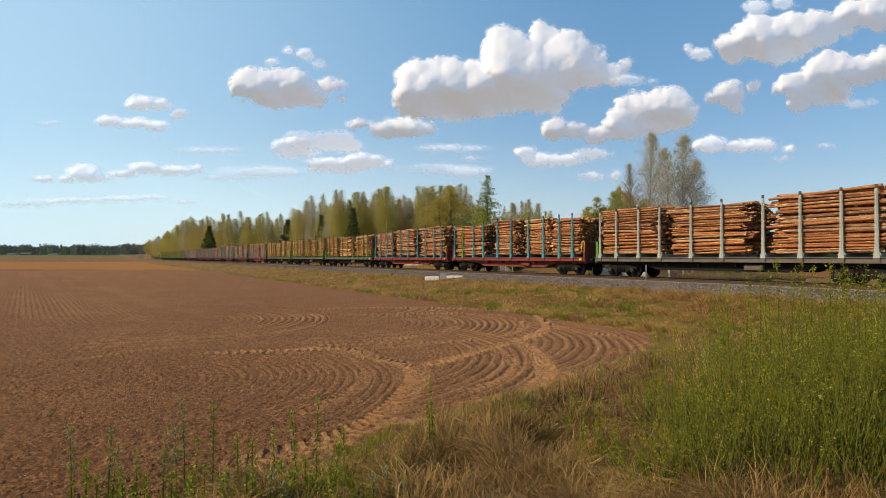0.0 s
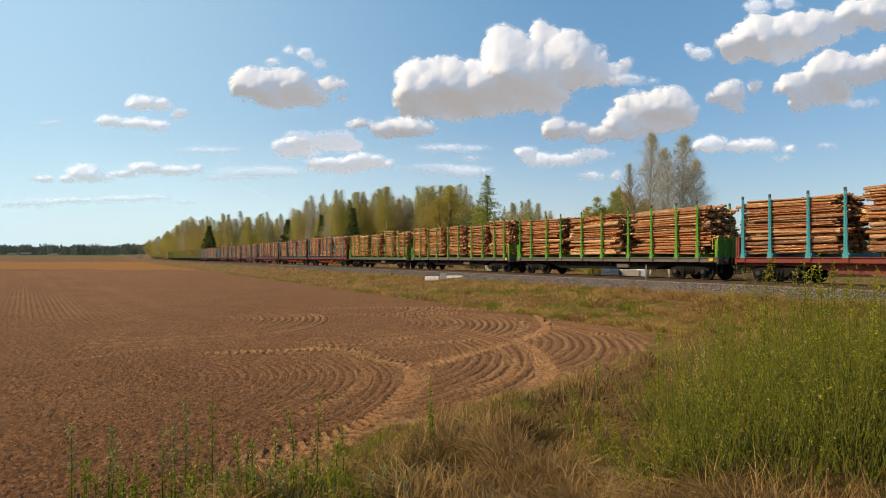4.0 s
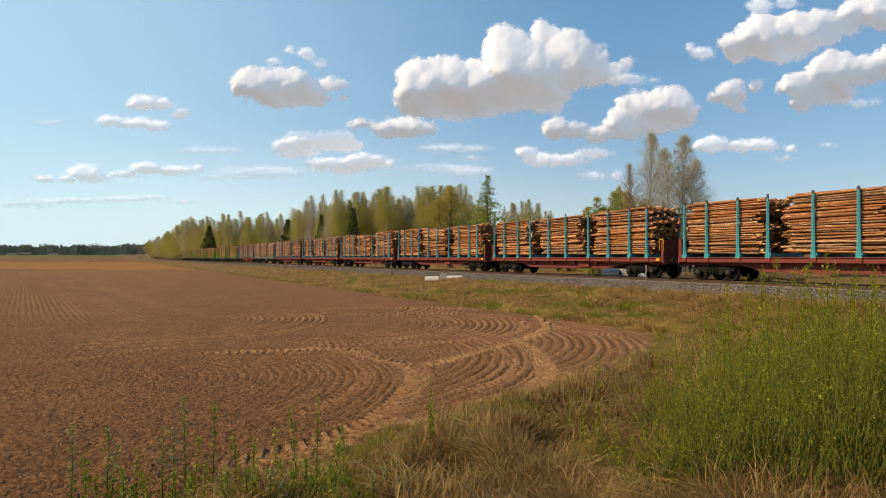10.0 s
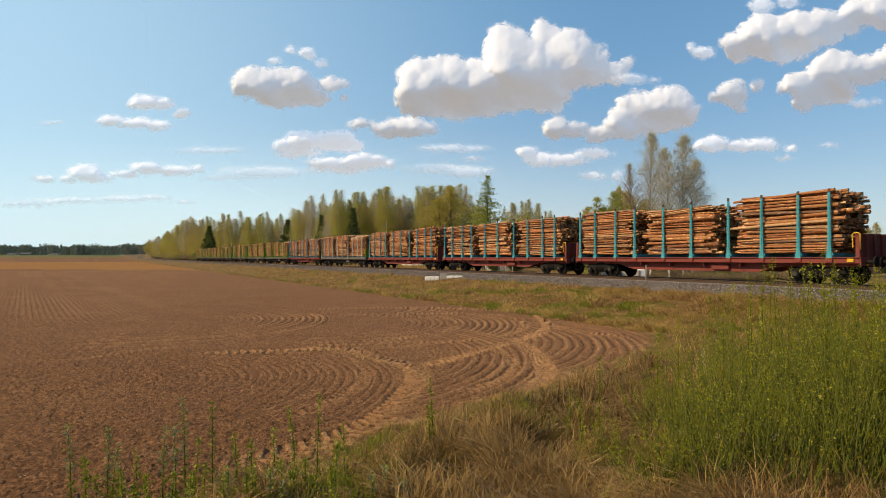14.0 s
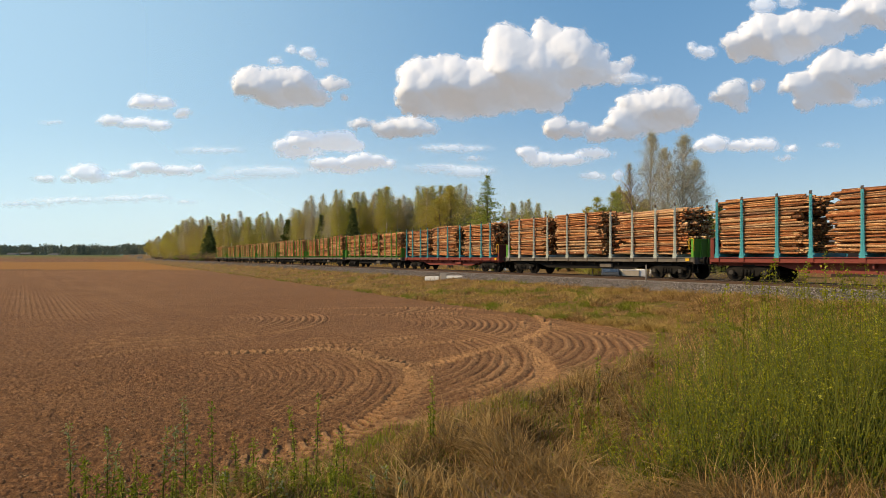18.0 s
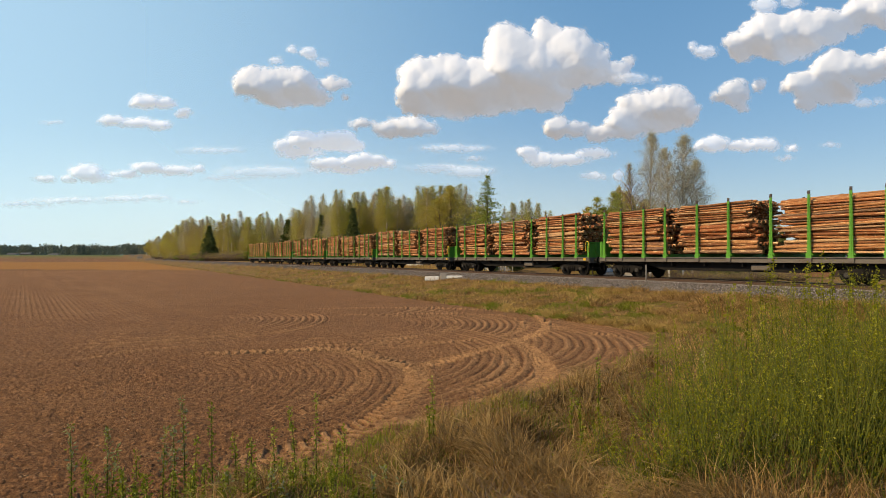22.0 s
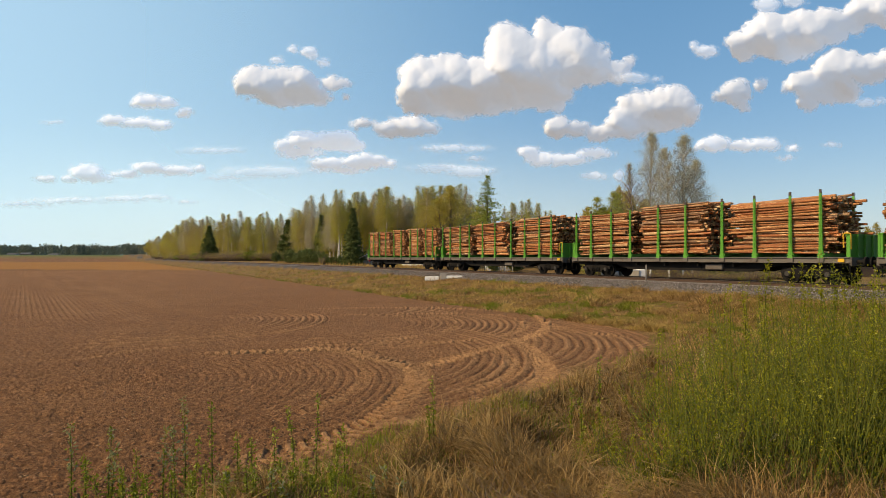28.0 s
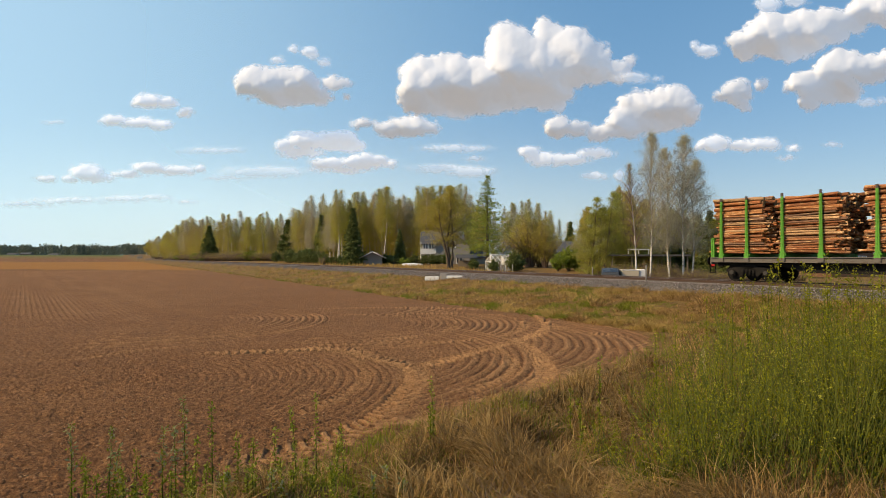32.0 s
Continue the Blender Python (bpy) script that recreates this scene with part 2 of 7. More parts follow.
# ---- clouds: billowing sheets far off, drifting slowly ----
def cloud_mat(name, glow):
    """Sunlit vapour; its own bluish glow stands in for scattered sunlight, stronger in thin clouds."""
    s = Surface(name, 1.0, specular=0.0)
    s.put("Base Color", (0.58, 0.60, 0.64, 1)).put("Emission Color", (0.60, 0.735, 1.0, 1)).put("Emission Strength", glow)
    fine = s.noise(s.spot(), 0.030, 6, 0.60)
    soft = s.math("ADD", s.layer("body"), s.math("MULTIPLY", s.math("SUBTRACT", fine, 0.5), 2.0))
    s.put("Alpha", s.math("MULTIPLY", s.ramp(soft, [(0.0, 0.0), (0.35, 0.30), (1.0, 1.0)]), s.layer("thick")))
    return s.mat


def veil_mat(name, tone, glow):
    """A thin milky sheet whose own glow paints haze and brightness into the sky."""
    s = Surface(name, 1.0, specular=0.0)
    s.put("Base Color", (*tone, 1)).put("Emission Color", (*tone, 1)).put("Emission Strength", glow)
    s.put("Alpha", s.math("MULTIPLY", s.layer("body"), s.layer("thick")))
    return s.mat


M["cloud"], M["thin_cloud"], M["veil"] = cloud_mat("cloud", 0.36), cloud_mat("thin_cloud", 0.58), veil_mat("veil", (0.50, 0.78, 1.0), 0.84)
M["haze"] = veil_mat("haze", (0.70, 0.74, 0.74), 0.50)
CLOUDS = []
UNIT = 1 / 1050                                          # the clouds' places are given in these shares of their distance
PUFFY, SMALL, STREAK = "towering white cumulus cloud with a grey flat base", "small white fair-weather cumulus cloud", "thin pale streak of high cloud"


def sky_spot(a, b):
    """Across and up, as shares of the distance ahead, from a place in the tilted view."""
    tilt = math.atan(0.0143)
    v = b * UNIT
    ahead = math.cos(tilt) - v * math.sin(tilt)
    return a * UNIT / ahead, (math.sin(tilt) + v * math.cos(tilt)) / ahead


def set_cloud(verts, quads, body, thick, at, drift, words, mat):
    me = mesh_np("cloud", verts, quads=quads)
    me.attributes.new("body", "FLOAT", "POINT").data.foreach_set("value", body.astype(np.float32).ravel())
    me.attributes.new("thick", "FLOAT", "POINT").data.foreach_set("value", np.full(body.size, thick, np.float32))
    me.materials.append(M[mat])
    me.shade_smooth()
    ob = tagged(new("cloud", me), words, "cloud", "clouds in the sky")
    ob.location = at
    CLOUDS.append((ob, Vector(at), drift))


def grid_quads(n, m):
    k = (np.arange(n - 1)[:, None] * m + np.arange(m - 1)[None, :]).ravel()
    return np.stack([k, k + 1, k + m + 1, k + m], -1)


def spread(v, k):
    """Softens an array by k cells each way."""
    for axis in (0, 1):
        for turn in range(2):
            pad = np.pad(v, [(k, k) if a == axis else (0, 0) for a in (0, 1)], mode="edge").cumsum(axis)
            pad = np.insert(pad, 0, 0, axis)
            n = v.shape[axis]
            v = (np.take(pad, np.arange(n) + 2 * k + 1, axis) - np.take(pad, np.arange(n), axis)) / (2 * k + 1)
    return v


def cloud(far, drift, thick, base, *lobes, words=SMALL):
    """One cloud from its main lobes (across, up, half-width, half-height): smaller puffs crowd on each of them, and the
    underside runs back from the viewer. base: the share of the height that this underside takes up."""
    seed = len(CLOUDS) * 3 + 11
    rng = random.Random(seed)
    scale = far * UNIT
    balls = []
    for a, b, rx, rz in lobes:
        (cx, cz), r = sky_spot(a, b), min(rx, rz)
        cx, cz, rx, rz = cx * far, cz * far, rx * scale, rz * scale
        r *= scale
        balls.append((cx, cz, rx, rz, 0.0, r))
        for k in range(int(6 + 10 * min(1.0, r / (35 * scale)))):
            way, out = rng.uniform(-0.5, math.pi + 0.5), rng.uniform(0.35, 0.86)
            q = r * rng.uniform(0.22, 0.42)
            balls.append((cx + math.cos(way) * out * (rx - 0.4 * q), cz + math.sin(way) * out * (rz - 0.4 * q), q * rng.uniform(1.0, 1.3), q, r * math.sqrt(1 - out * out) * 0.85, q))
    edge = 14 * scale
    lo = np.array([(c[0] - c[2], c[1] - c[3]) for c in balls]).min(0) - edge
    hi = np.array([(c[0] + c[2], c[1] + c[3]) for c in balls]).max(0) + edge
    nx, nz = np.ceil((hi - lo) / (1.9 * scale)).astype(int) + 1
    x, z = np.meshgrid(np.linspace(lo[0], hi[0], nx), np.linspace(lo[1], hi[1], nz))
    size = min(1.0, max(l[3] for l in lobes) / 30)
    wx = x + size * (58 * (fbm(x / 80, z / 80, seed, 4) - 0.5) + 24 * (fbm(x / 24, z / 24, seed + 21, 3) - 0.5))
    wz = z + size * (46 * (fbm(x / 80, z / 80, seed + 9, 4) - 0.5) + 24 * (fbm(x / 24, z / 24, seed + 23, 3) - 0.5))
    inside = np.full_like(x, -40.0 * scale)
    front = np.zeros_like(x)
    for cx, cz, rx, rz, out, r in balls:
        f = ((wx - cx) / rx) ** 2 + ((wz - cz) / rz) ** 2
        inside = np.maximum(inside, (1 - np.sqrt(f)) * min(rx, rz))
        front = np.maximum(front, np.where(f < 1, out + np.sqrt(np.clip(1 - f, 0, 1)) * r, 0))
    # the underside, column by column
    solid = inside > 0
    rows = np.arange(nz)[:, None]
    any_in = solid.any(0)
    low = np.where(any_in, np.where(solid, rows, nz).min(0), nz // 2).astype(float)
    top = np.where(any_in, np.where(solid, rows, -1).max(0), nz // 2).astype(float)
    w = max(3, int(16 * size)) | 1
    smooth = lambda v: np.convolve(np.pad(v, w // 2, mode="edge"), np.ones(w) / w, "valid")
    low, top = smooth(low), smooth(top)
    below = np.clip((low + base * (top - low))[None, :] - rows + 58 * size * (fbm(x / 130, z / 90, seed + 5, 4) - 0.5), 0, None) * (hi[1] - lo[1]) / (nz - 1)
    back = spread(below * 1.25 * (1 - 0.75 * smooth01((3.0 - (rows - low[None, :])) / 5)), max(2, int(9 * size)))
    above = np.clip(rows - (low + base * (top - low))[None, :], 0, None) * (hi[1] - lo[1]) / (nz - 1)
    front = 0.45 * spread(front, 1) + 0.55 * spread(front, max(2, int(5 * size)))
    depth = front * 0.85 - back - 0.5 * spread(above, max(2, int(5 * size))) - 0.30 * (x - lo[0]) + 3.0 * (fbm(x / 26, z / 26, seed + 7, 3) - 0.5) * size
    body = np.clip(inside / (7.0 * scale), -1.4, 2.2) + 0.25
    rim = np.minimum.reduce([x - lo[0], hi[0] - x, z - lo[1], hi[1] - z])
    body = body - 2.5 * (1 - smooth01(rim / (6 * scale)))
    k = (far - depth) / far
    mx, mz = (lo[0] + hi[0]) / 2, (lo[1] + hi[1]) / 2
    verts = np.stack([x * k - mx, -depth, z * k - mz], -1).reshape(-1, 3)
    set_cloud(verts, grid_quads(nz, nx), body, thick, (mx, far, mz + EYE_Z), drift, words, "cloud" if size > 0.7 else "thin_cloud")


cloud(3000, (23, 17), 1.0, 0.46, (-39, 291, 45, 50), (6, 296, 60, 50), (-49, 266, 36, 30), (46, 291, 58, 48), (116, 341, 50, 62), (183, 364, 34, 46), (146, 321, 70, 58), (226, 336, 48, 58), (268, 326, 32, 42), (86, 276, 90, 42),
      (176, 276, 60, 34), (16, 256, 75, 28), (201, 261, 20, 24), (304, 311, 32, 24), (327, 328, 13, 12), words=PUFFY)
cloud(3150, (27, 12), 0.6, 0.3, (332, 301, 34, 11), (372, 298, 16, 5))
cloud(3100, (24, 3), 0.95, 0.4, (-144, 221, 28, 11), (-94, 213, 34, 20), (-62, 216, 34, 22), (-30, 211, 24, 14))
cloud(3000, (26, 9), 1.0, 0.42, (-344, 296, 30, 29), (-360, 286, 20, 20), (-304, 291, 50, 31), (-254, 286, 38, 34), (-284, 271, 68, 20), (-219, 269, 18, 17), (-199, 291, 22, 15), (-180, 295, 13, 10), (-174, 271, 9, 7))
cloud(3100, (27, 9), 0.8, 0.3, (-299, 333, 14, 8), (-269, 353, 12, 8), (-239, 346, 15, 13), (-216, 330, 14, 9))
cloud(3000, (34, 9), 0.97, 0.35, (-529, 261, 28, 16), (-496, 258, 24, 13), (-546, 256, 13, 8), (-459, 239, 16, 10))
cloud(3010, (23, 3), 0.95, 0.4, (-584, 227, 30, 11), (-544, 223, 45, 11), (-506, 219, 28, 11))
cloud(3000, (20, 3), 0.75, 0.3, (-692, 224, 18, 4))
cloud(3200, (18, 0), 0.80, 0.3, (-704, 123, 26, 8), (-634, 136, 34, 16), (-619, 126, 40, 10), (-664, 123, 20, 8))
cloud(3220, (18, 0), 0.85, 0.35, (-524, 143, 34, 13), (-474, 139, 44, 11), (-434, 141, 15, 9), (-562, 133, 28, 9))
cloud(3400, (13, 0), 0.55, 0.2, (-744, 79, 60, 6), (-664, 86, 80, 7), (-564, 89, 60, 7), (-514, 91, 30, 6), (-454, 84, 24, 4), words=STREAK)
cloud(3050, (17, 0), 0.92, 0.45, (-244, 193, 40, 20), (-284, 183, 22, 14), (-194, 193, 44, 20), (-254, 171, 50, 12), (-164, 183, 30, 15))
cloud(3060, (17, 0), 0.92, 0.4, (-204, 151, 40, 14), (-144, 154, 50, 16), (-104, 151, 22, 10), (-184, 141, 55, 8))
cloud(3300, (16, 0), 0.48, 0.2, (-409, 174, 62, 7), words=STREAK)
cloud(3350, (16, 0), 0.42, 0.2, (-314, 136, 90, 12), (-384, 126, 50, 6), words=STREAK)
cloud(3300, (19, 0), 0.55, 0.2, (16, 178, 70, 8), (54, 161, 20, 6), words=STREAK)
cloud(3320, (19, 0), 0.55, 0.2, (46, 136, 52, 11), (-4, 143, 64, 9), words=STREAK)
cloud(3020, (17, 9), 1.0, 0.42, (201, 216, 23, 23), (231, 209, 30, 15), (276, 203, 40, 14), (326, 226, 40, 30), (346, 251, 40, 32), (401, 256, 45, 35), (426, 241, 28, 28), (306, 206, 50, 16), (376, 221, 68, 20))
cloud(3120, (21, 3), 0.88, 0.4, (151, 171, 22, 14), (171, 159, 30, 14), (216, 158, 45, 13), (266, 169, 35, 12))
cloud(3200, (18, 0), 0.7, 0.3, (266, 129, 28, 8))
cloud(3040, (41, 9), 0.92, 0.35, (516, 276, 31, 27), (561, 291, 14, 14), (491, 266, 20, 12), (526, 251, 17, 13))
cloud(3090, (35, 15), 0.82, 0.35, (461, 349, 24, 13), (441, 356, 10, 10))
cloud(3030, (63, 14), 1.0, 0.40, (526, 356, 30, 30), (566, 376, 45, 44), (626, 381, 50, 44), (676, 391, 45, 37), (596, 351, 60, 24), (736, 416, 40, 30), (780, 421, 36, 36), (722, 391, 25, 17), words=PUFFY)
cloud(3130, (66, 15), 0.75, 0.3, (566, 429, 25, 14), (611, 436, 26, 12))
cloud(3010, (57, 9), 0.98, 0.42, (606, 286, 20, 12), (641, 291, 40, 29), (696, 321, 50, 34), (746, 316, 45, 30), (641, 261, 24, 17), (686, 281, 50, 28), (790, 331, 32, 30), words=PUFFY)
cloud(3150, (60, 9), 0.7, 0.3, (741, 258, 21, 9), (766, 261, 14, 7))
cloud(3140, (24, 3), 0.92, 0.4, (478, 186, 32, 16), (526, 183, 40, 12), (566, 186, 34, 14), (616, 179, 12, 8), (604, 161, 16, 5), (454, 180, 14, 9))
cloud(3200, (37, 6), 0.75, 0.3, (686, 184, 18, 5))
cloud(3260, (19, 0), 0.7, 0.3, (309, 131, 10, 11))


def build_veil():
    """A wide thin veil and a low haze, both added to brighten the sky by their glow."""
    x, z = np.meshgrid(np.linspace(-5600, 1500, 60), np.linspace(-30, 3400, 40))
    body = smooth01((1500 - x) / 4600) * smooth01((3400 - z) / 1800) + 0.45 * smooth01((1000 - z) / 1000) ** 1.5 * smooth01((2300 - x) / 3600)
    verts = np.stack([x + 2300, np.zeros_like(x), z - 900], -1).reshape(-1, 3)
    set_cloud(verts, grid_quads(*x.shape), np.clip(body, 0, 1), 0.36, (-2300, 3900, 900), (12, 0), "thin milky veil of high cloud, glowing to brighten the sky", "veil")
    # second sheet: skyline haze painted by its glow, densest low and to the left
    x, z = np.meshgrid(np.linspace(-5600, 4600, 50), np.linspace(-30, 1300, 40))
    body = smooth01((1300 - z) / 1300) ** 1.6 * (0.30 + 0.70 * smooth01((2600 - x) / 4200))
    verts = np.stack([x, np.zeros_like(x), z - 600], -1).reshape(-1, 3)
    set_cloud(verts, grid_quads(*x.shape), body, 0.40, (0, 4200, 600), (12, 0), "glowing pale sheet that paints haze low over the skyline", "haze")


build_veil()


# ---- the ground: one sheet out to the horizon ----
def bank_edge(y):
    """Where the ploughland ends and the near grass bank begins, across the view, at a distance y."""
    return np.interp(y, [-40, 2, 4.5, 6.5, 7.4, 8.2, 9.5, 10.6, 11.8, 13.2, 15, 17, 19.1, 21, 24, 30], [-30, -9, -4.6, -2.5, -1.8, -1.2, -0.25, 0.9, 2.1, 3.25, 4.6, 5.9, 6.7, 6.9, 6.2, 3.2])


HOLLOWS = ((0.42, 8.0, 0.42), (1.60, 8.6, 0.30), (-0.9, 6.9, 0.30), (1.25, 7.0, 0.32), (2.3, 7.6, 0.30), (-2.1, 6.4, 0.22), (0.2, 6.4, 0.28))      # shaded hollows in the near bank


def lay(x, y):
    """Height of the ground and its layers, for arrays of places."""
    p = x * ASIDE.x + y * ASIDE.y
    wob = (fbm(x * 0.5, y * 0.5, 3) - 0.5)
    z = np.interp(p, [-1e4, 16.8, 18.2, 22, 25.3, 25.9, 27.15, 31.0, 32.3, 33.2, 40, 90, 1e4], [0, 0, -0.12, 0.32, 0.74, 0.84, 1.21, 1.21, 0.84, 0.45, 0.12, 0.3, 1.0])
    s = x * AHEAD.x + y * AHEAD.y
    z = z + smooth01((p - 33) / 6) * np.interp(s, [-86, -52], [1.05, 0.0])
    verge = smooth01((p - 17) / 2) * (1 - smooth01((p - 25) / 0.6)) + smooth01((p - 33) / 2)
    z = z + verge * (0.22 * wob + 0.10 * (fbm(x * 1.7, y * 1.7, 5) - 0.5))
    d = x - bank_edge(y) + 0.7 * (fbm(x * 0.9, y * 0.9, 8) - 0.5)
    near = (y < 26) & (p < 19)
    bank = np.where(near, smooth01(d / 2.2), 0.0) * (1 - smooth01((p - 15) / 4))
    z = z + bank * (0.30 + 0.35 * wob + 0.34 * (fbm(x * 1.9, y * 1.9, 9, 2) - 0.5))
    for a, b, wide in HOLLOWS:
        z = z - 0.50 * smooth01(1.25 - np.hypot(x - a, (y - b) * 0.8) / wide)
    dist = np.hypot(x, y)
    z = z + smooth01((dist - 620) / 380) * 6.0
    far_edge = 134 + 10 * np.sin(x * 0.03)
    soil = (1 - smooth01((p - 16.6 + 1.2 * wob) / 0.7)) * (1 - np.where(near, smooth01(d / 0.5 + 0.5), 0.0)) * (1 - smooth01((y - far_edge) / 2))
    field = p < 16.8
    stubble = field * smooth01((y - far_edge) / 2) * (1 - smooth01((y - 350) / 10))
    brown = field * smooth01((y - 350) / 10) * (1 - smooth01((y - 640) / 20))
    crop = field * smooth01((y - 680) / 30)
    soil = np.maximum(soil, brown)
    ballast = smooth01((p - 25.8 + 0.5 * wob) / 0.25) * (1 - smooth01((p - 32.3 + 0.5 * wob) / 0.3))
    return z, soil, stubble, crop, ballast, p


# rings of tine marks where a tractor turned: middle, inner and outer radius, spacing, and the bearings between which they show
RINGS = ((-12.0, 24.0, 2.2, 7.2, 0.28, -100, 75), (-3.6, 19.4, 5.4, 10.4, 0.31, -60, 60), (-4.4, 23.6, 2.6, 7.5, 0.29, -110, 85), (-6.5, 16.2, 6.3, 9.0, 0.28, -75, 50), (-7.6, 12.2, 0.8, 6.6, 0.205, -120, 80))
# wheel tracks: the way that each takes, half its width, and how strongly it shows
TRACKS = (
    (((-9.5, 15.0), (-8.4, 17.0), (-6.2, 17.7), (-3.3, 18.4), (-1.5, 19.1), (0.0, 20.9), (0.4, 23.1), (-0.6, 26.0), (-5, 27.5)), 0.20, 0.55),
    (((-7.0, 16.0), (-4.8, 16.6), (-2.9, 17.0), (-1.9, 15.6), (-0.85, 14.3), (-0.55, 12.9), (-0.75, 11.3), (-1.0, 9.7), (-1.55, 8.75), (-2.2, 7.9), (-3.0, 7.2)), 0.30, 1.0),
    (((-3.4, 17.2), (-2.3, 15.4), (-1.7, 13.3), (-1.9, 11.2), (-2.8, 9.2), (-4.2, 7.6)), 0.16, 0.6),
    (((-4.6, 16.4), (-3.1, 14.8), (-2.45, 13.0), (-2.7, 11.0), (-3.8, 8.9)), 0.13, 0.35),
    (((-0.9, 14.2), (-0.3, 14.6), (1.05, 16.8), (2.3, 18.7), (3.3, 20.5), (4.1, 23.4), (3.9, 27.4), (2.1, 29.6), (-2.5, 30.9), (-7.2, 30.2)), 0.24, 1.0),
    (((-4.2, 17.4), (-2.4, 18.0), (0.3, 18.5), (2.3, 20.5), (3.15, 23.1), (2.9, 26.4), (0.4, 27.8), (-4.8, 27.2)), 0.20, 0.75),
    (((0.0, 9.9), (0.7, 10.8), (1.65, 11.8), (2.25, 13.1), (2.5, 15.0), (2.4, 17.7), (1.8, 19.1)), 0.26, 0.95),
    (((0.2, 11.3), (1.0, 12.3), (1.65, 13.8), (1.7, 15.4), (1.3, 17.9)), 0.18, 0.75),
    (((2.1, 12.0), (3.4, 14.0), (4.9, 16.8), (6.3, 19.6), (6.6, 22.2), (5.4, 26.0), (3.2, 29.2), (-1, 32.0)), 0.22, 0.5),
    (((3.9, 23.4), (4.9, 20.6), (6.6, 19.4)), 0.30, 0.8),
    (((-9.0, 11.3), (-8.2, 10.2), (-7.6, 8.8)), 0.30, 0.7),
    (((-6.6, 6.9), (-5.0, 7.2), (-3.6, 8.2)), 0.28, 0.3))


def beside_path(x, y, way):
    """How far places lie from a smooth path, on which side, and how far along it."""
    pts = []
    for i in range(len(way) - 1):
        p0, p1, p2, p3 = (np.array(way[min(max(i + k, 0), len(way) - 1)], float) for k in (-1, 0, 1, 2))
        for f in (0, 0.25, 0.5, 0.75):
            pts.append(0.5 * (2 * p1 + (p2 - p0) * f + (2 * p0 - 5 * p1 + 4 * p2 - p3) * f * f + (3 * p1 - p0 - 3 * p2 + p3) * f ** 3))
    pts.append(np.array(way[-1], float))
    best, along, run_on = np.full(x.shape, 99.0), np.zeros(x.shape), 0.0
    for a, b in zip(pts, pts[1:]):
        d = b - a
        ln = float(np.hypot(*d))
        f = np.clip(((x - a[0]) * d[0] + (y - a[1]) * d[1]) / ln ** 2, 0, 1)
        off = np.hypot(x - a[0] - f * d[0], y - a[1] - f * d[1])
        side = np.where((x - a[0]) * d[1] - (y - a[1]) * d[0] > 0, 1.0, -1.0)
        near = off < np.abs(best)
        best = np.where(near, off * side, best)
        along = np.where(near, run_on + f * ln, along)
        run_on += ln
    return best, along, run_on


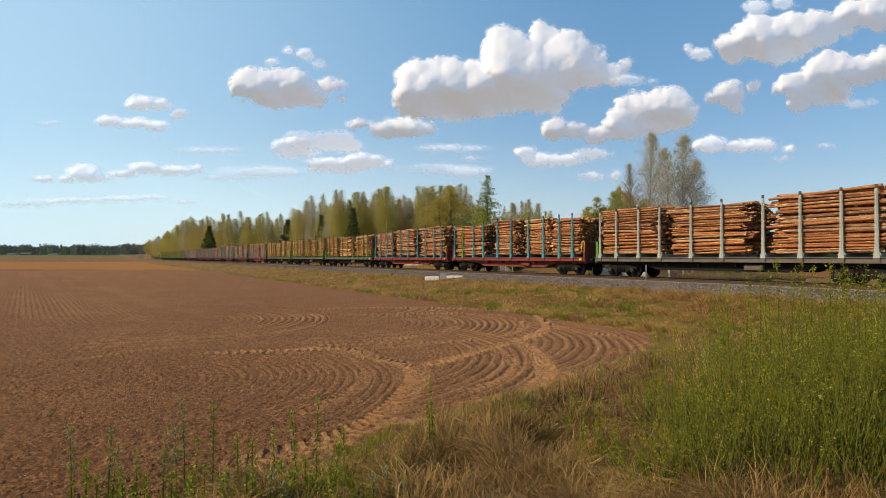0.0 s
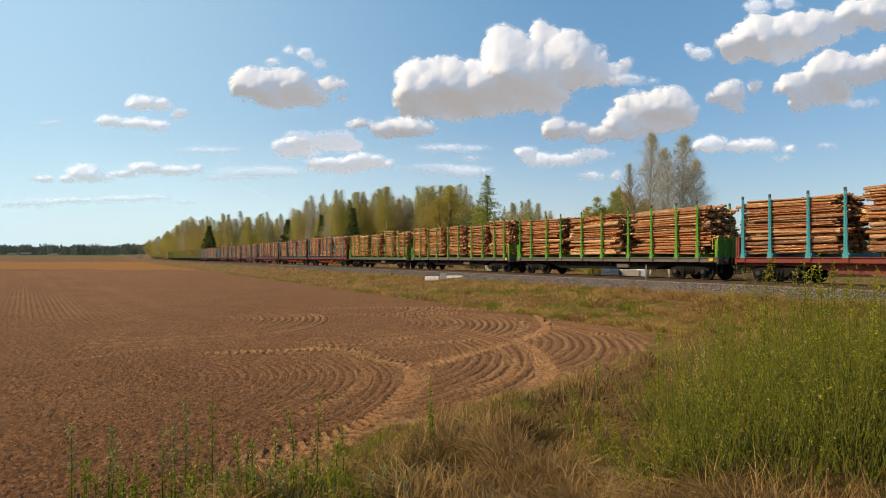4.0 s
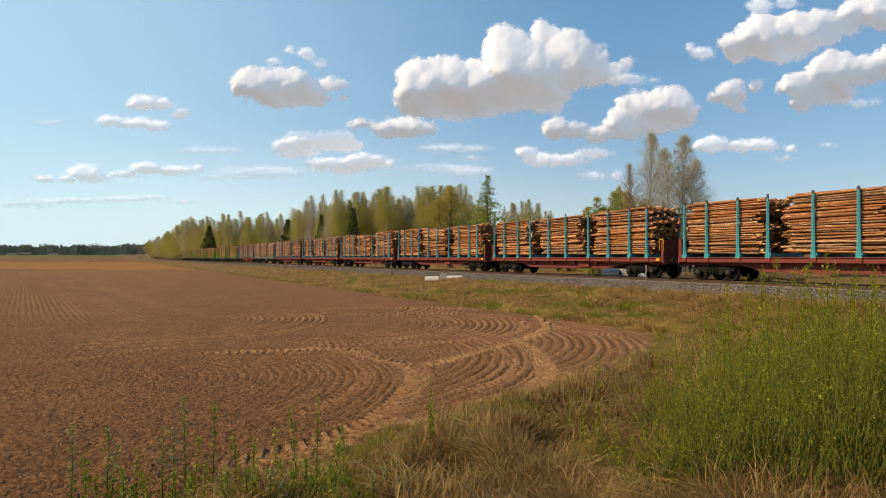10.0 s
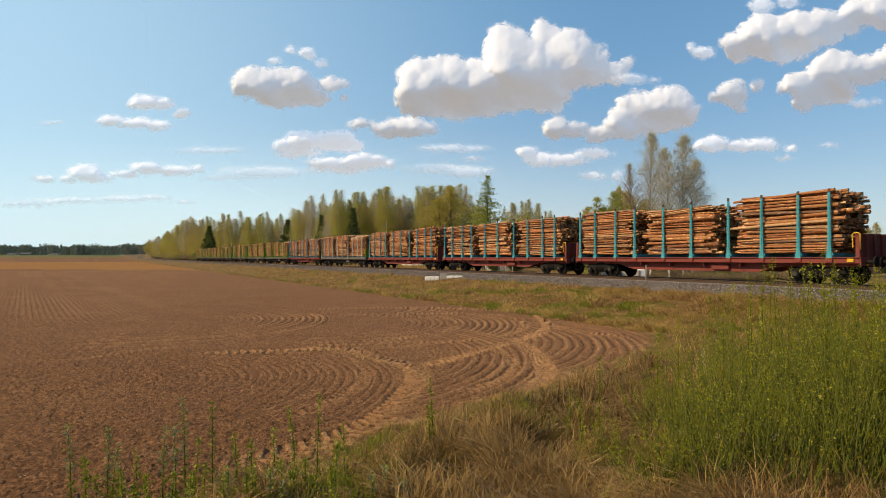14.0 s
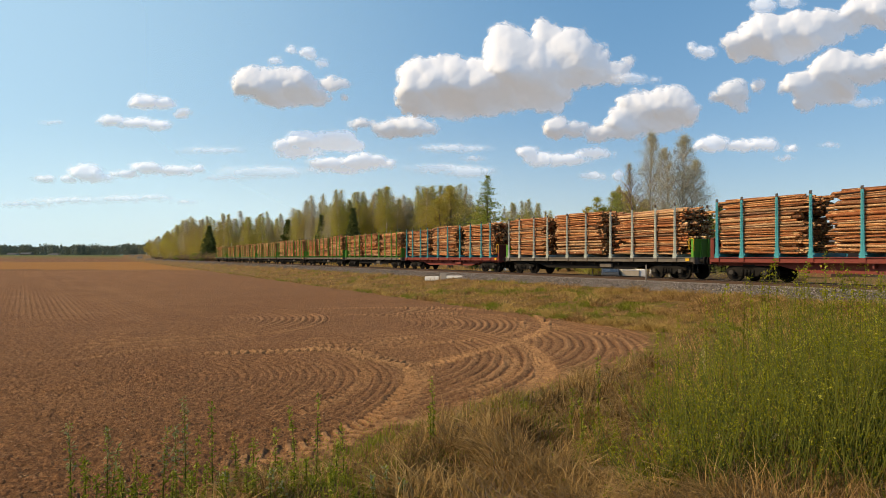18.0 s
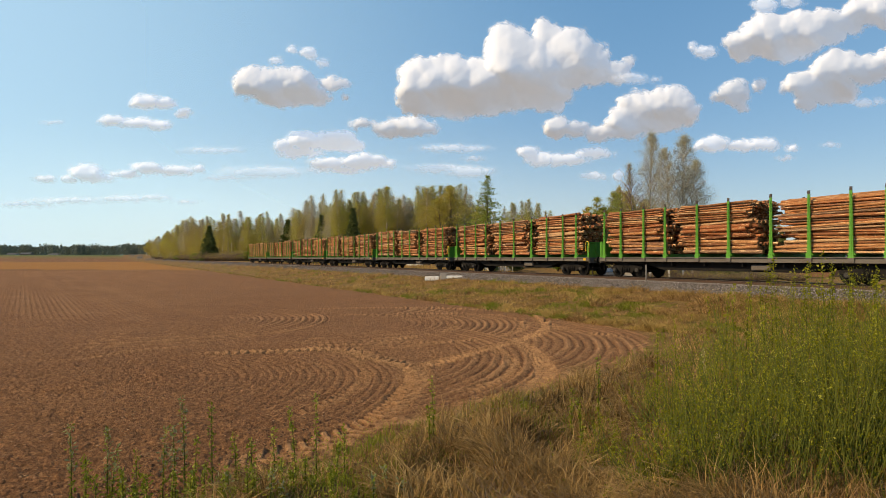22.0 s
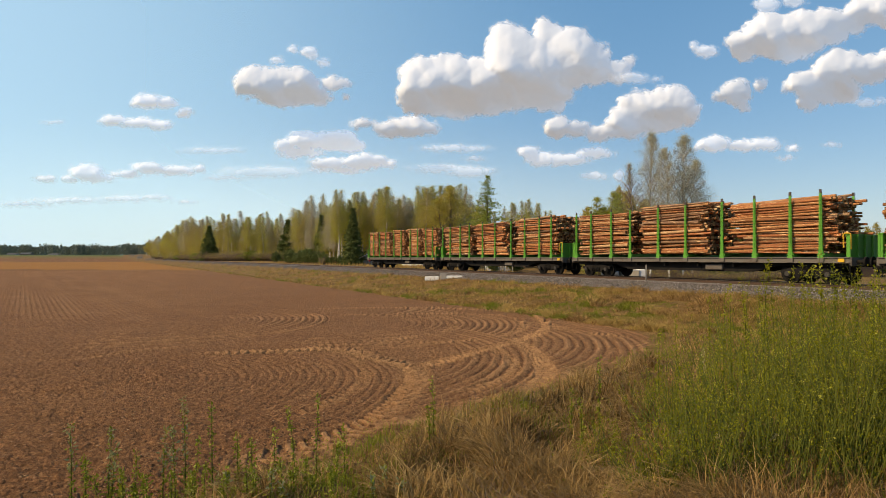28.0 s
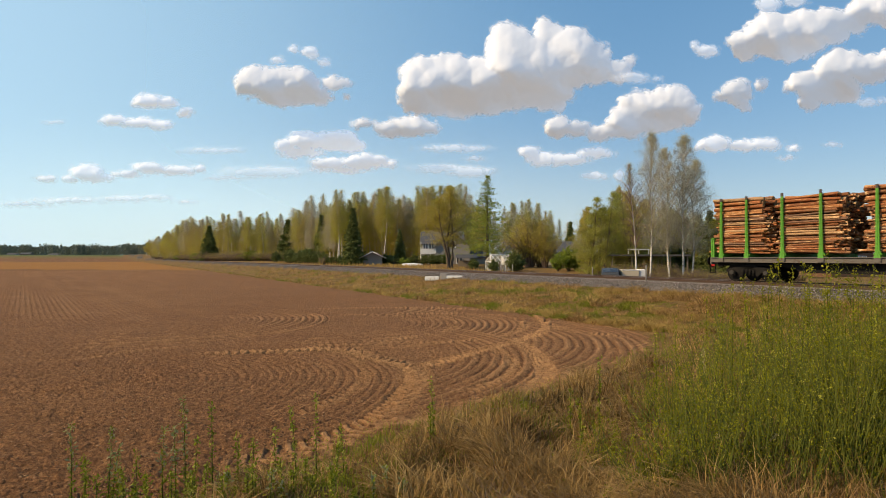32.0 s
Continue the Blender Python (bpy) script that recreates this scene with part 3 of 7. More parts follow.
def tilth(x, y, soil):
    """Relief of the ploughland: crumbs, tine marks in sweeping arcs, and tyre prints with their lugs; also its pale
    tint, for dry soil and for sunlit crests.
    """
    rough = fbm(x * 1.1, y * 1.1, 19, 3)
    h = 0.045 * (fbm(x * 3.1, y * 3.1, 21, 4) - 0.5) + (0.025 + 0.07 * rough) * (fbm(x * 11, y * 17, 25, 3) - 0.5) + 0.018 * (hash2(np.round(x * 30), np.round(y * 30), 7) - 0.5)
    h = h + 0.05 * (np.abs(fbm(x * 7, y * 9, 27, 3) - 0.5) * 2 - 0.25) * (0.4 + rough)
    h = h * (1 - 0.70 * smooth01((y - 12) / 13))
    u = 0.578 * x - 0.816 * y
    q = 0.816 * (x - 0.030 * np.maximum(0, 26 - y) ** 2) + 0.578 * y
    left = smooth01((-x / np.maximum(y, 1) - 0.30) / 0.3)
    line = np.sin(q * math.tau / 0.25 + 2.0 * (fbm(u * 0.05, q * 0.2, 4) - 0.5)) + 0.25 * np.sin(q * math.tau / 1.9 + 2.0 * fbm(u * 0.04, q * 0.1, 14))
    rows = 0.0068 * line * (0.15 + 1.3 * fbm(u * 0.1, q * 0.5, 6) ** 2) * (0.25 + 0.75 * smooth01((y - 18) / 12)) * (0.35 + 0.9 * left) * (1 + np.minimum(y, 90) / 45)
    ringed = np.zeros_like(x)
    arc = np.zeros_like(x)
    for i, (cx, cy, r0, r1, gap, b0, b1) in enumerate(RINGS):
        r = np.hypot(x - cx, y - cy) + 0.22 * (fbm(x * 0.4, y * 0.4, 31 + i) - 0.5)
        bearing = np.degrees(np.arctan2(y - cy, x - cx))
        e = smooth01((r - r0) / 0.8) * (1 - smooth01((r - r1) / 0.2)) * smooth01((bearing - b0) / 25) * smooth01((b1 - bearing) / 25)
        ph = r * math.tau / gap
        ridge = np.sin(ph) + 0.35 * np.sin(2 * ph + 0.8) + (0.12 if i == 4 else 0.28) * np.sin(ph / 3.02 + 1.3 * i)
        ridge = ridge * (0.009 + (0.0001, 0.0006, 0.0005)[(i == 0) * 2 + (0 < i < 4)] * np.minimum(y, 30)) * (0.45 + 1.1 * fbm(x * 1.2, y * 1.2, 39 + i)) * (0.55 + 0.45 * smooth01((r - r0) / (r1 - r0)))
        arc = arc * (1 - e) + e * ridge
        ringed = np.maximum(ringed, e)
    h = h * (1 - 0.25 * ringed) + rows * (1 - ringed) + arc
    # ridge crests are tinted pale as if sunlit
    dry_lit = ringed * 0.34 * smooth01((arc - 0.006) / 0.014) + (1 - ringed) * (0.10 + 0.06 * left) * smooth01((rows - 0.004) / 0.006)
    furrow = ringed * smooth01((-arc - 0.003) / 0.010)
    for i, (way, half, strong) in enumerate(TRACKS):
        xs, ys = [p[0] for p in way], [p[1] for p in way]
        k = np.nonzero((x > min(xs) - 0.8) & (x < max(xs) + 0.8) & (y > min(ys) - 0.8) & (y < max(ys) + 0.8))
        px, py = x[k], y[k]
        off, along, total = beside_path(px, py, way)
        off = off + 0.10 * (fbm(px * 0.9, py * 0.9, 71 + i) - 0.5)
        ends = smooth01(along / 0.8) * smooth01((total - along) / 0.8)
        e = (1 - smooth01((np.abs(off) - 0.85 * half) / 0.06)) * ends * smooth01((fbm(px * 0.7, py * 0.7, 40 + i) - 0.52 + 0.34 * strong) * 6)
        lug = np.clip(2.2 * np.sin((along + np.abs(off) * 0.6) * math.tau / 0.23), -1, 1)
        crumb = fbm(px * 9, py * 9, 47, 2)
        up = (0.004 + 0.0019 * np.minimum(py, 26)) * strong * lug * (0.6 + 0.8 * crumb) + 0.03 * (crumb - 0.5) - 0.012
        h[k] = h[k] * (1 - 0.75 * e) + e * up
        wall = np.exp(-((np.abs(off) - half - 0.07) / 0.06) ** 2) * ends
        h[k] = h[k] + 0.018 * strong * wall * crumb
        # sunlit faces of lugs and track rims, put into the colour
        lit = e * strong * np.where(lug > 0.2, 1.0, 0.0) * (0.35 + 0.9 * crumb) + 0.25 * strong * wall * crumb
        dry_lit[k] = np.maximum(dry_lit[k] * (1 - 0.6 * e), 0.66 * lit)
    # patchy dry soil; the furrows stay darker, as painted shade
    dry_lit = dry_lit + 0.13 * (1 - furrow) * fbm(x * 0.6, y * 0.6, 53) - 0.08 * furrow
    dry_lit = dry_lit * (0.45 + 0.9 * fbm(x * 0.3, y * 0.3, 55))
    dry_lit = dry_lit + 0.08 * smooth01((9.5 - np.hypot(x - 2.5, y - 15)) / 6) * (0.3 + 1.2 * fbm(x * 2.5, y * 2.5, 60)) * (1 - 0.8 * furrow)
    crust = smooth01((0.75 + 1.5 * (fbm(x * 0.9, y * 0.9, 59) - 0.5) - (bank_edge(y) - x)) / 0.8) * (y < 19) * smooth01((fbm(x * 5, y * 5, 58, 3) - 0.40) * 5)
    dry_lit = np.maximum(dry_lit, 0.8 * crust)
    return h * soil, np.clip(dry_lit, 0, 1) * soil


def build_ground():
    fine = np.concatenate([np.linspace(-40, 18, 780)[:-1], np.linspace(18, 40, 150)])
    rough = np.linspace(40, 320, 58)[1:-1]
    ang = np.radians(np.concatenate([fine, rough]))
    drop = np.concatenate([np.arange(600, 60, -0.9), np.arange(60, 3.0, -1.25)])
    rad = np.concatenate([[0.004, 0.4, 1.2, 2.2, 3.2, 4.0], 2.62 * 1050 / drop, np.geomspace(960, 4700, 14)])
    a, r = np.meshgrid(ang, rad)
    x, y = np.sin(a) * r, np.cos(a) * r
    z, soil, stubble, crop, ballast, p = lay(x, y)
    relief, dry_lit = tilth(x, y, soil * (r < 140))
    z = z + relief
    grit = (hash2(np.round(x * 40), np.round(y * 40), 3) - 0.5)
    z = z + ballast * 0.05 * grit * (r < 90)
    n, m = r.shape
    k = (np.arange(n - 1)[:, None] * m + np.arange(m)[None, :]).ravel()
    k2 = (np.arange(n - 1)[:, None] * m + (np.arange(m)[None, :] + 1) % m).ravel()
    me = mesh_np("ground", np.stack([x, y, z], -1).reshape(-1, 3), quads=np.stack([k, k + m, k2 + m, k2], -1))
    for name, values in (("soil", soil), ("stubble", stubble), ("crop", crop), ("ballast", ballast), ("dry_lit", dry_lit)):
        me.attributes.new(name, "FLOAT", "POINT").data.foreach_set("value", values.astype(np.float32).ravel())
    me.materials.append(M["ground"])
    me.shade_smooth()
    return tagged(new("ground", me), "brown ploughland with tractor tracks, dry grass banks and grey ballast", "ground", kind="structure")


build_ground()


def ground_z(x, y):
    return float(lay(np.array([float(x)]), np.array([float(y)]))[0][0])


# ---- the track: rails on concrete sleepers ----
def build_track():
    track = tagged(new("railway_track"), "single railway track on grey ballast", "railway", kind="structure")
    track.matrix_basis = Matrix.Translation(on_track(0)) @ Matrix.Rotation(TURN, 4, "Z")
    profile = ((-0.07, -0.16), (0.07, -0.16), (0.07, -0.145), (0.012, -0.12), (0.012, -0.045), (0.036, -0.035), (0.036, -0.004), (0.028, 0), (-0.028, 0), (-0.036, -0.004), (-0.036, -0.035), (-0.012, -0.045), (-0.012, -0.12), (-0.07, -0.145))
    for side in (-0.797, 0.797):
        verts, faces, n = [], [], len(profile)
        for xx in (-1500, 120):
            verts += [(xx, side + a, b) for a, b in profile]
        for i in range(n):
            faces.append((i, (i + 1) % n, n + (i + 1) % n, n + i))
        me = mesh_from("rail", verts, faces)
        rail = part("rail", me, (M["rail"], M["railhead"]), track)
        for f in me.polygons:
            f.material_index = 1 if f.index in (6, 7, 8) else 0
    bm = bmesh.new()
    box(bm, -0.13, 0.13, -1.3, 1.3, -0.36, -0.165, bevel=0.02)
    sleeper = part("sleeper", bm, M["concrete"], track)
    for i in range(1, 230):
        o = sleeper.copy()
        scene.collection.objects.link(o)
        o.location = (20 - i * 0.61, 0, 0)
    sleeper.location = (20, 0, 0)


build_track()


# ---- the train: timber wagons ----
EVEN_STAKES = (-8.12, -6.72, -4.92, -3.17, -0.93, 0.93, 3.17, 4.92, 6.72, 8.12)
STAKES = (-8.33, -6.94, -5.14, -3.57, -1.45, 0.42, 2.66, 4.44, 6.20, 7.56)
SIDE = 1.42
FLOOR = 1.22


def stake_mesh():
    """A tapered post with flanges, a spread foot and a dark worn tip."""
    bm = bmesh.new()
    for z0, z1, w0, w1, mat in ((-0.02, 0.10, 0.135, 0.10, 0), (0.10, 0.55, 0.10, 0.075, 0), (0.55, 2.88, 0.075, 0.055, 0), (2.88, 3.05, 0.055, 0.050, 1)):
        lo = [bm.verts.new((sx * w0, sy * w0 * 0.5, z0)) for sx, sy in ((-1, -1), (1, -1), (1, 1), (-1, 1))]
        hi = [bm.verts.new((sx * w1, sy * w1 * 0.5, z1)) for sx, sy in ((-1, -1), (1, -1), (1, 1), (-1, 1))]
        for i in range(4):
            bm.faces.new((lo[i], lo[(i + 1) % 4], hi[(i + 1) % 4], hi[i])).material_index = mat
        bm.faces.new(hi).material_index = mat
        bm.faces.new(list(reversed(lo))).material_index = mat
    # flange down the outer face
    box(bm, -0.022, 0.022, -0.062, -0.02, 0.02, 2.75, 0)
    # gusset towards the load floor
    for sx in (-1, 1):
        a = [bm.verts.new((sx * 0.07, yy, zz)) for yy, zz in ((-0.01, 0.10), (-0.01, 0.32), (0.01, 0.32), (0.01, 0.10))]
        b = [bm.verts.new((sx * 0.17, yy, 0.10)) for yy in (-0.01, 0.01)]
        for f in ((a[0], a[1], b[0]), (a[2], a[3], b[1]), (a[1], a[2], b[1], b[0])):
            bm.faces.new(f if sx < 0 else tuple(reversed(f)))
    me = bpy.data.meshes.new("stake")
    bm.to_mesh(me)
    bm.free()
    return me


def build_bogie(wagon, x):
    bm = bmesh.new()
    for s in (-1, 1):
        # side frame with its arched middle and axle boxes
        pts = ((-1.25, 0.50), (-0.70, 0.50), (-0.45, 0.28), (0.45, 0.28), (0.70, 0.50), (1.25, 0.50), (1.25, 0.62), (0.55, 0.78), (-0.55, 0.78), (-1.25, 0.62))
        y0, y1 = sorted((s * 0.98, s * 1.10))
        lo, hi = ([bm.verts.new((a, yy, b)) for a, b in pts] for yy in (y0, y1))
        bm.faces.new(lo)
        bm.faces.new(list(reversed(hi)))
        for i in range(len(pts)):
            j = (i + 1) % len(pts)
            bm.faces.new((lo[j], lo[i], hi[i], hi[j]))
        for k in (-0.28, -0.09, 0.09, 0.28):
            tube(bm, (k, s * 1.15, 0.33), (k, s * 1.15, 0.62), 0.06)
    box(bm, -0.28, 0.28, -1.1, 1.1, 0.60, 0.86)
    bmesh.ops.recalc_face_normals(bm, faces=bm.faces[:])
    bogie = part("bogie", bm, M["dark"], wagon)
    bogie.location = (x, 0, 0)
    for a in (-0.9, 0.9):
        bm = bmesh.new()
        for s in (-1, 1):
            tube(bm, (0, s * 0.735, 0), (0, s * 0.865, 0), 0.46, n=20)
            tube(bm, (0, s * 0.70, 0), (0, s * 0.735, 0), 0.49, n=20)
            tube(bm, (0, s * 0.865, 0), (0, s * 0.88, 0), 0.37, 0.34, n=16)
            for k in range(4):
                b = k * math.pi / 2 + 0.4
                box(bm, 0.22 * math.cos(b) - 0.04, 0.22 * math.cos(b) + 0.04, s * 0.885 - 0.01, s * 0.885 + 0.01, 0.22 * math.sin(b) - 0.04, 0.22 * math.sin(b) + 0.04)
        tube(bm, (0, -1.05, 0), (0, 1.05, 0), 0.08, n=10)
        wheels = part("wheelset", bm, M["dark"], bogie, "pair of grimy steel wheels on an axle")
        wheels.location = (a, 0, 0.46)
        for s in (-1, 1):
            bm = bmesh.new()
            box(bm, -0.16, 0.16, min(s * 0.93, s * 1.16), max(s * 0.93, s * 1.16), 0.30, 0.60, bevel=0.03)
            tube(bm, (0, s * 1.16, 0.46), (0, s * 1.20, 0.46), 0.115, n=12, mat=1)
            cover = part("axle_box", bm, (M["dark"], M["hub"]), bogie)
            cover.location = (a, 0, 0)
    return bogie


def build_wagon(kind, stakes=STAKES):
    frame_mat, post_mat, board_mat, words = {
        "green": (M["steel"], M["green"], M["green"], "timber wagon with green stakes, grey sills and green end boards"),
        "red": (M["red"], M["teal"], M["red"], "four-axle timber wagon with turquoise stakes and rusty red frame"),
        "grey": (M["steel"], M["grey"], M["green"], "timber wagon with pale grey stakes and green end boards")}[kind]
    wagon = thing("timber_wagon", words, "rail wagon", "wagons of the timber train")
    for s in (-1, 1):
        bm = bmesh.new()
        box(bm, -8.75, 8.75, min(s * 1.30, s * 1.38), max(s * 1.30, s * 1.38), 0.98, FLOOR)
        box(bm, -8.75, 8.75, min(s * 1.30, s * 1.44), max(s * 1.30, s * 1.44), FLOOR - 0.025, FLOOR + 0.012)
        box(bm, -8.75, 8.75, min(s * 1.30, s * 1.43), max(s * 1.30, s * 1.43), 0.97, 0.992)
        for xx in stakes:
            box(bm, xx - 0.13, xx + 0.13, min(s * 1.36, s * 1.455), max(s * 1.36, s * 1.455), 1.0, 1.19)
        part("side_sill", bm, frame_mat, wagon)
    bm = bmesh.new()
    box(bm, -8.72, 8.72, -1.297, 1.297, 1.10, FLOOR - 0.002)
    part("floor", bm, M["dark"], wagon)
    # fish-bellied main beam under each side
    for s in (-1, 1):
        bm = bmesh.new()
        y0, y1 = sorted((s * 0.86, s * 1.0))
        pts = ((-8.6, 0.80), (-5.2, 0.80), (-4.0, 0.50), (4.0, 0.50), (5.2, 0.80), (8.6, 0.80), (8.6, 1.10), (-8.6, 1.10))
        lo, hi = ([bm.verts.new((a, yy, b)) for a, b in pts] for yy in (y0, y1))
        bm.faces.new(lo)
        bm.faces.new(list(reversed(hi)))
        for i in range(len(pts)):
            j = (i + 1) % len(pts)
            bm.faces.new((lo[j], lo[i], hi[i], hi[j]))
        for xx in (-3.2, -1.1, 1.1, 3.2):
            box(bm, xx - 0.03, xx + 0.03, min(s * 0.99, s * 1.29), max(s * 0.99, s * 1.29), 0.75, 1.10)
        bmesh.ops.recalc_face_normals(bm, faces=bm.faces[:])
        part("main_beam", bm, M["red"] if kind == "red" else M["dark"], wagon)
    # air tank and brake gear
    bm = bmesh.new()
    tube(bm, (-2.1, -0.55, 0.70), (-0.9, -0.55, 0.70), 0.2, n=12)
    part("air_tank", bm, M["dark"], wagon)
    bm = bmesh.new()
    box(bm, 1.5, 2.5, -1.2, -0.98, 0.58, 0.86, bevel=0.03)
    part("brake_box", bm, frame_mat, wagon)
    for s in (-1, 1):
        bm = bmesh.new()
        x0, x1 = sorted((s * 8.58, s * 8.68))
        box(bm, x0, x1, -1.33, 1.33, FLOOR, FLOOR + 0.98)
        for yy in (-1.30, -0.65, 0.0, 0.65, 1.30):
            box(bm, min(s * 8.67, s * 8.75), max(s * 8.67, s * 8.75), yy - 0.06, yy + 0.06, FLOOR, FLOOR + 1.0)
        box(bm, min(s * 8.56, s * 8.72), max(s * 8.56, s * 8.72), -1.36, 1.36, FLOOR + 0.95, FLOOR + 1.02)
        part("end_board", bm, board_mat, wagon)
        bm = bmesh.new()
        box(bm, min(s * 8.70, s * 8.80), max(s * 8.70, s * 8.80), -1.36, 1.36, 0.86, FLOOR)
        part("headstock", bm, frame_mat, wagon)
        for yy in (-0.88, 0.88):
            bm = bmesh.new()
            tube(bm, (s * 8.79, yy, 1.04), (s * 9.12, yy, 1.04), 0.09, n=10)
            tube(bm, (s * 9.12, yy, 1.04), (s * 9.19, yy, 1.04), 0.23, 0.21, n=14)
            part("buffer", bm, M["dark"], wagon)
        bm = bmesh.new()
        bent_tube(bm, ((s * 8.80, 0, 0.98), (s * 9.05, 0, 0.90), (s * 9.262, 0, 0.86)), (0.05, 0.05, 0.04))
        box(bm, min(s * 9.0, s * 9.25), max(s * 9.0, s * 9.25), -0.06, 0.06, 0.72, 0.92)
        part("coupling", bm, M["dark"], wagon)
        for yy in (-1.40, 1.40) if s > 0 else ():
            bm = bmesh.new()
            bent_tube(bm, ((s * 8.50, yy, FLOOR + 0.42), (s * 8.50, yy, FLOOR + 0.98), (s * 8.56, yy, FLOOR + 1.05), (s * 8.74, yy, FLOOR + 1.05), (s * 8.80, yy, FLOOR + 0.98), (s * 8.80, yy, FLOOR + 0.35)), (0.028,) * 6)
            part("handrail", bm, M["yellow"], wagon, "yellow handrail")
        for yy in (-1.2, 1.2):
            bm = bmesh.new()
            bent_tube(bm, ((s * 8.75, yy - 0.2, 0.9), (s * 8.75, yy - 0.2, 0.42), (s * 8.75, yy + 0.2, 0.42), (s * 8.75, yy + 0.2, 0.9)), (0.025,) * 4)
            box(bm, s * 8.75 - 0.1, s * 8.75 + 0.1, yy - 0.2, yy + 0.2, 0.40, 0.43)
            part("footstep", bm, M["dark"], wagon)
        build_bogie(wagon, s * 6.8)
    bm = bmesh.new()
    box(bm, 8.30, 8.55, -1.452, -1.44, 1.02, 1.17)
    part("marking_plate", bm, M["yellow"], wagon, "yellow marking plate")
    post = stake_mesh()
    post.materials.append(post_mat)
    post.materials.append(M["tip"])
    for xx in stakes:
        for s in (-1, 1):
            o = part("stake", post, None, wagon)
            o.matrix_basis = pose(xx, s * (SIDE - 0.03), FLOOR, 0, 0, 0 if s < 0 else 180)
        bm = bmesh.new()
        box(bm, xx - 0.09, xx + 0.09, -1.30, 1.30, FLOOR + 0.012, FLOOR + 0.20)
        part("bolster", bm, post_mat, wagon)
    return wagon


def log_shape(length, seed, n=8):
    """One bent, tapered log of unit thickness along x, sawn at both ends."""
    rng = random.Random(seed)
    verts, faces, mats = [], [], []
    bow, tw = rng.uniform(-0.35, 0.35), rng.uniform(0, 6)
    rings = 5
    for k in range(rings):
        f = k / (rings - 1)
        r = (1.08 - 0.2 * f) * rng.uniform(0.95, 1.05)
        oy, oz = bow * math.sin(math.pi * f) * math.cos(tw), bow * math.sin(math.pi * f) * math.sin(tw)
        for i in range(n):
            a = i * math.tau / n
            rr = r * (1 + 0.07 * math.sin(3 * a + seed + k))
            verts.append(((f - 0.5) * length, oy + rr * math.cos(a), oz + rr * math.sin(a)))
    for k in range(rings - 1):
        for i in range(n):
            faces.append((k * n + i, k * n + (i + 1) % n, (k + 1) * n + (i + 1) % n, (k + 1) * n + i))
            mats.append(0)
    faces += [tuple(range(n)), tuple((rings - 1) * n + i for i in reversed(range(n)))]
    mats += [1, 1]
    me = mesh_from("log", verts, faces, True)
    me.polygons.foreach_set("material_index", mats)
    me.polygons.foreach_set("use_smooth", [m == 0 for m in mats])
    me.materials.append(M["log"])
    me.materials.append(M["sawn"])
    return me


LOGS = {4.4: [log_shape(4.4, i) for i in range(10)], 4.8: [log_shape(4.8, 40 + i) for i in range(10)], 2.8: [log_shape(2.8, 20 + i) for i in range(8)]}


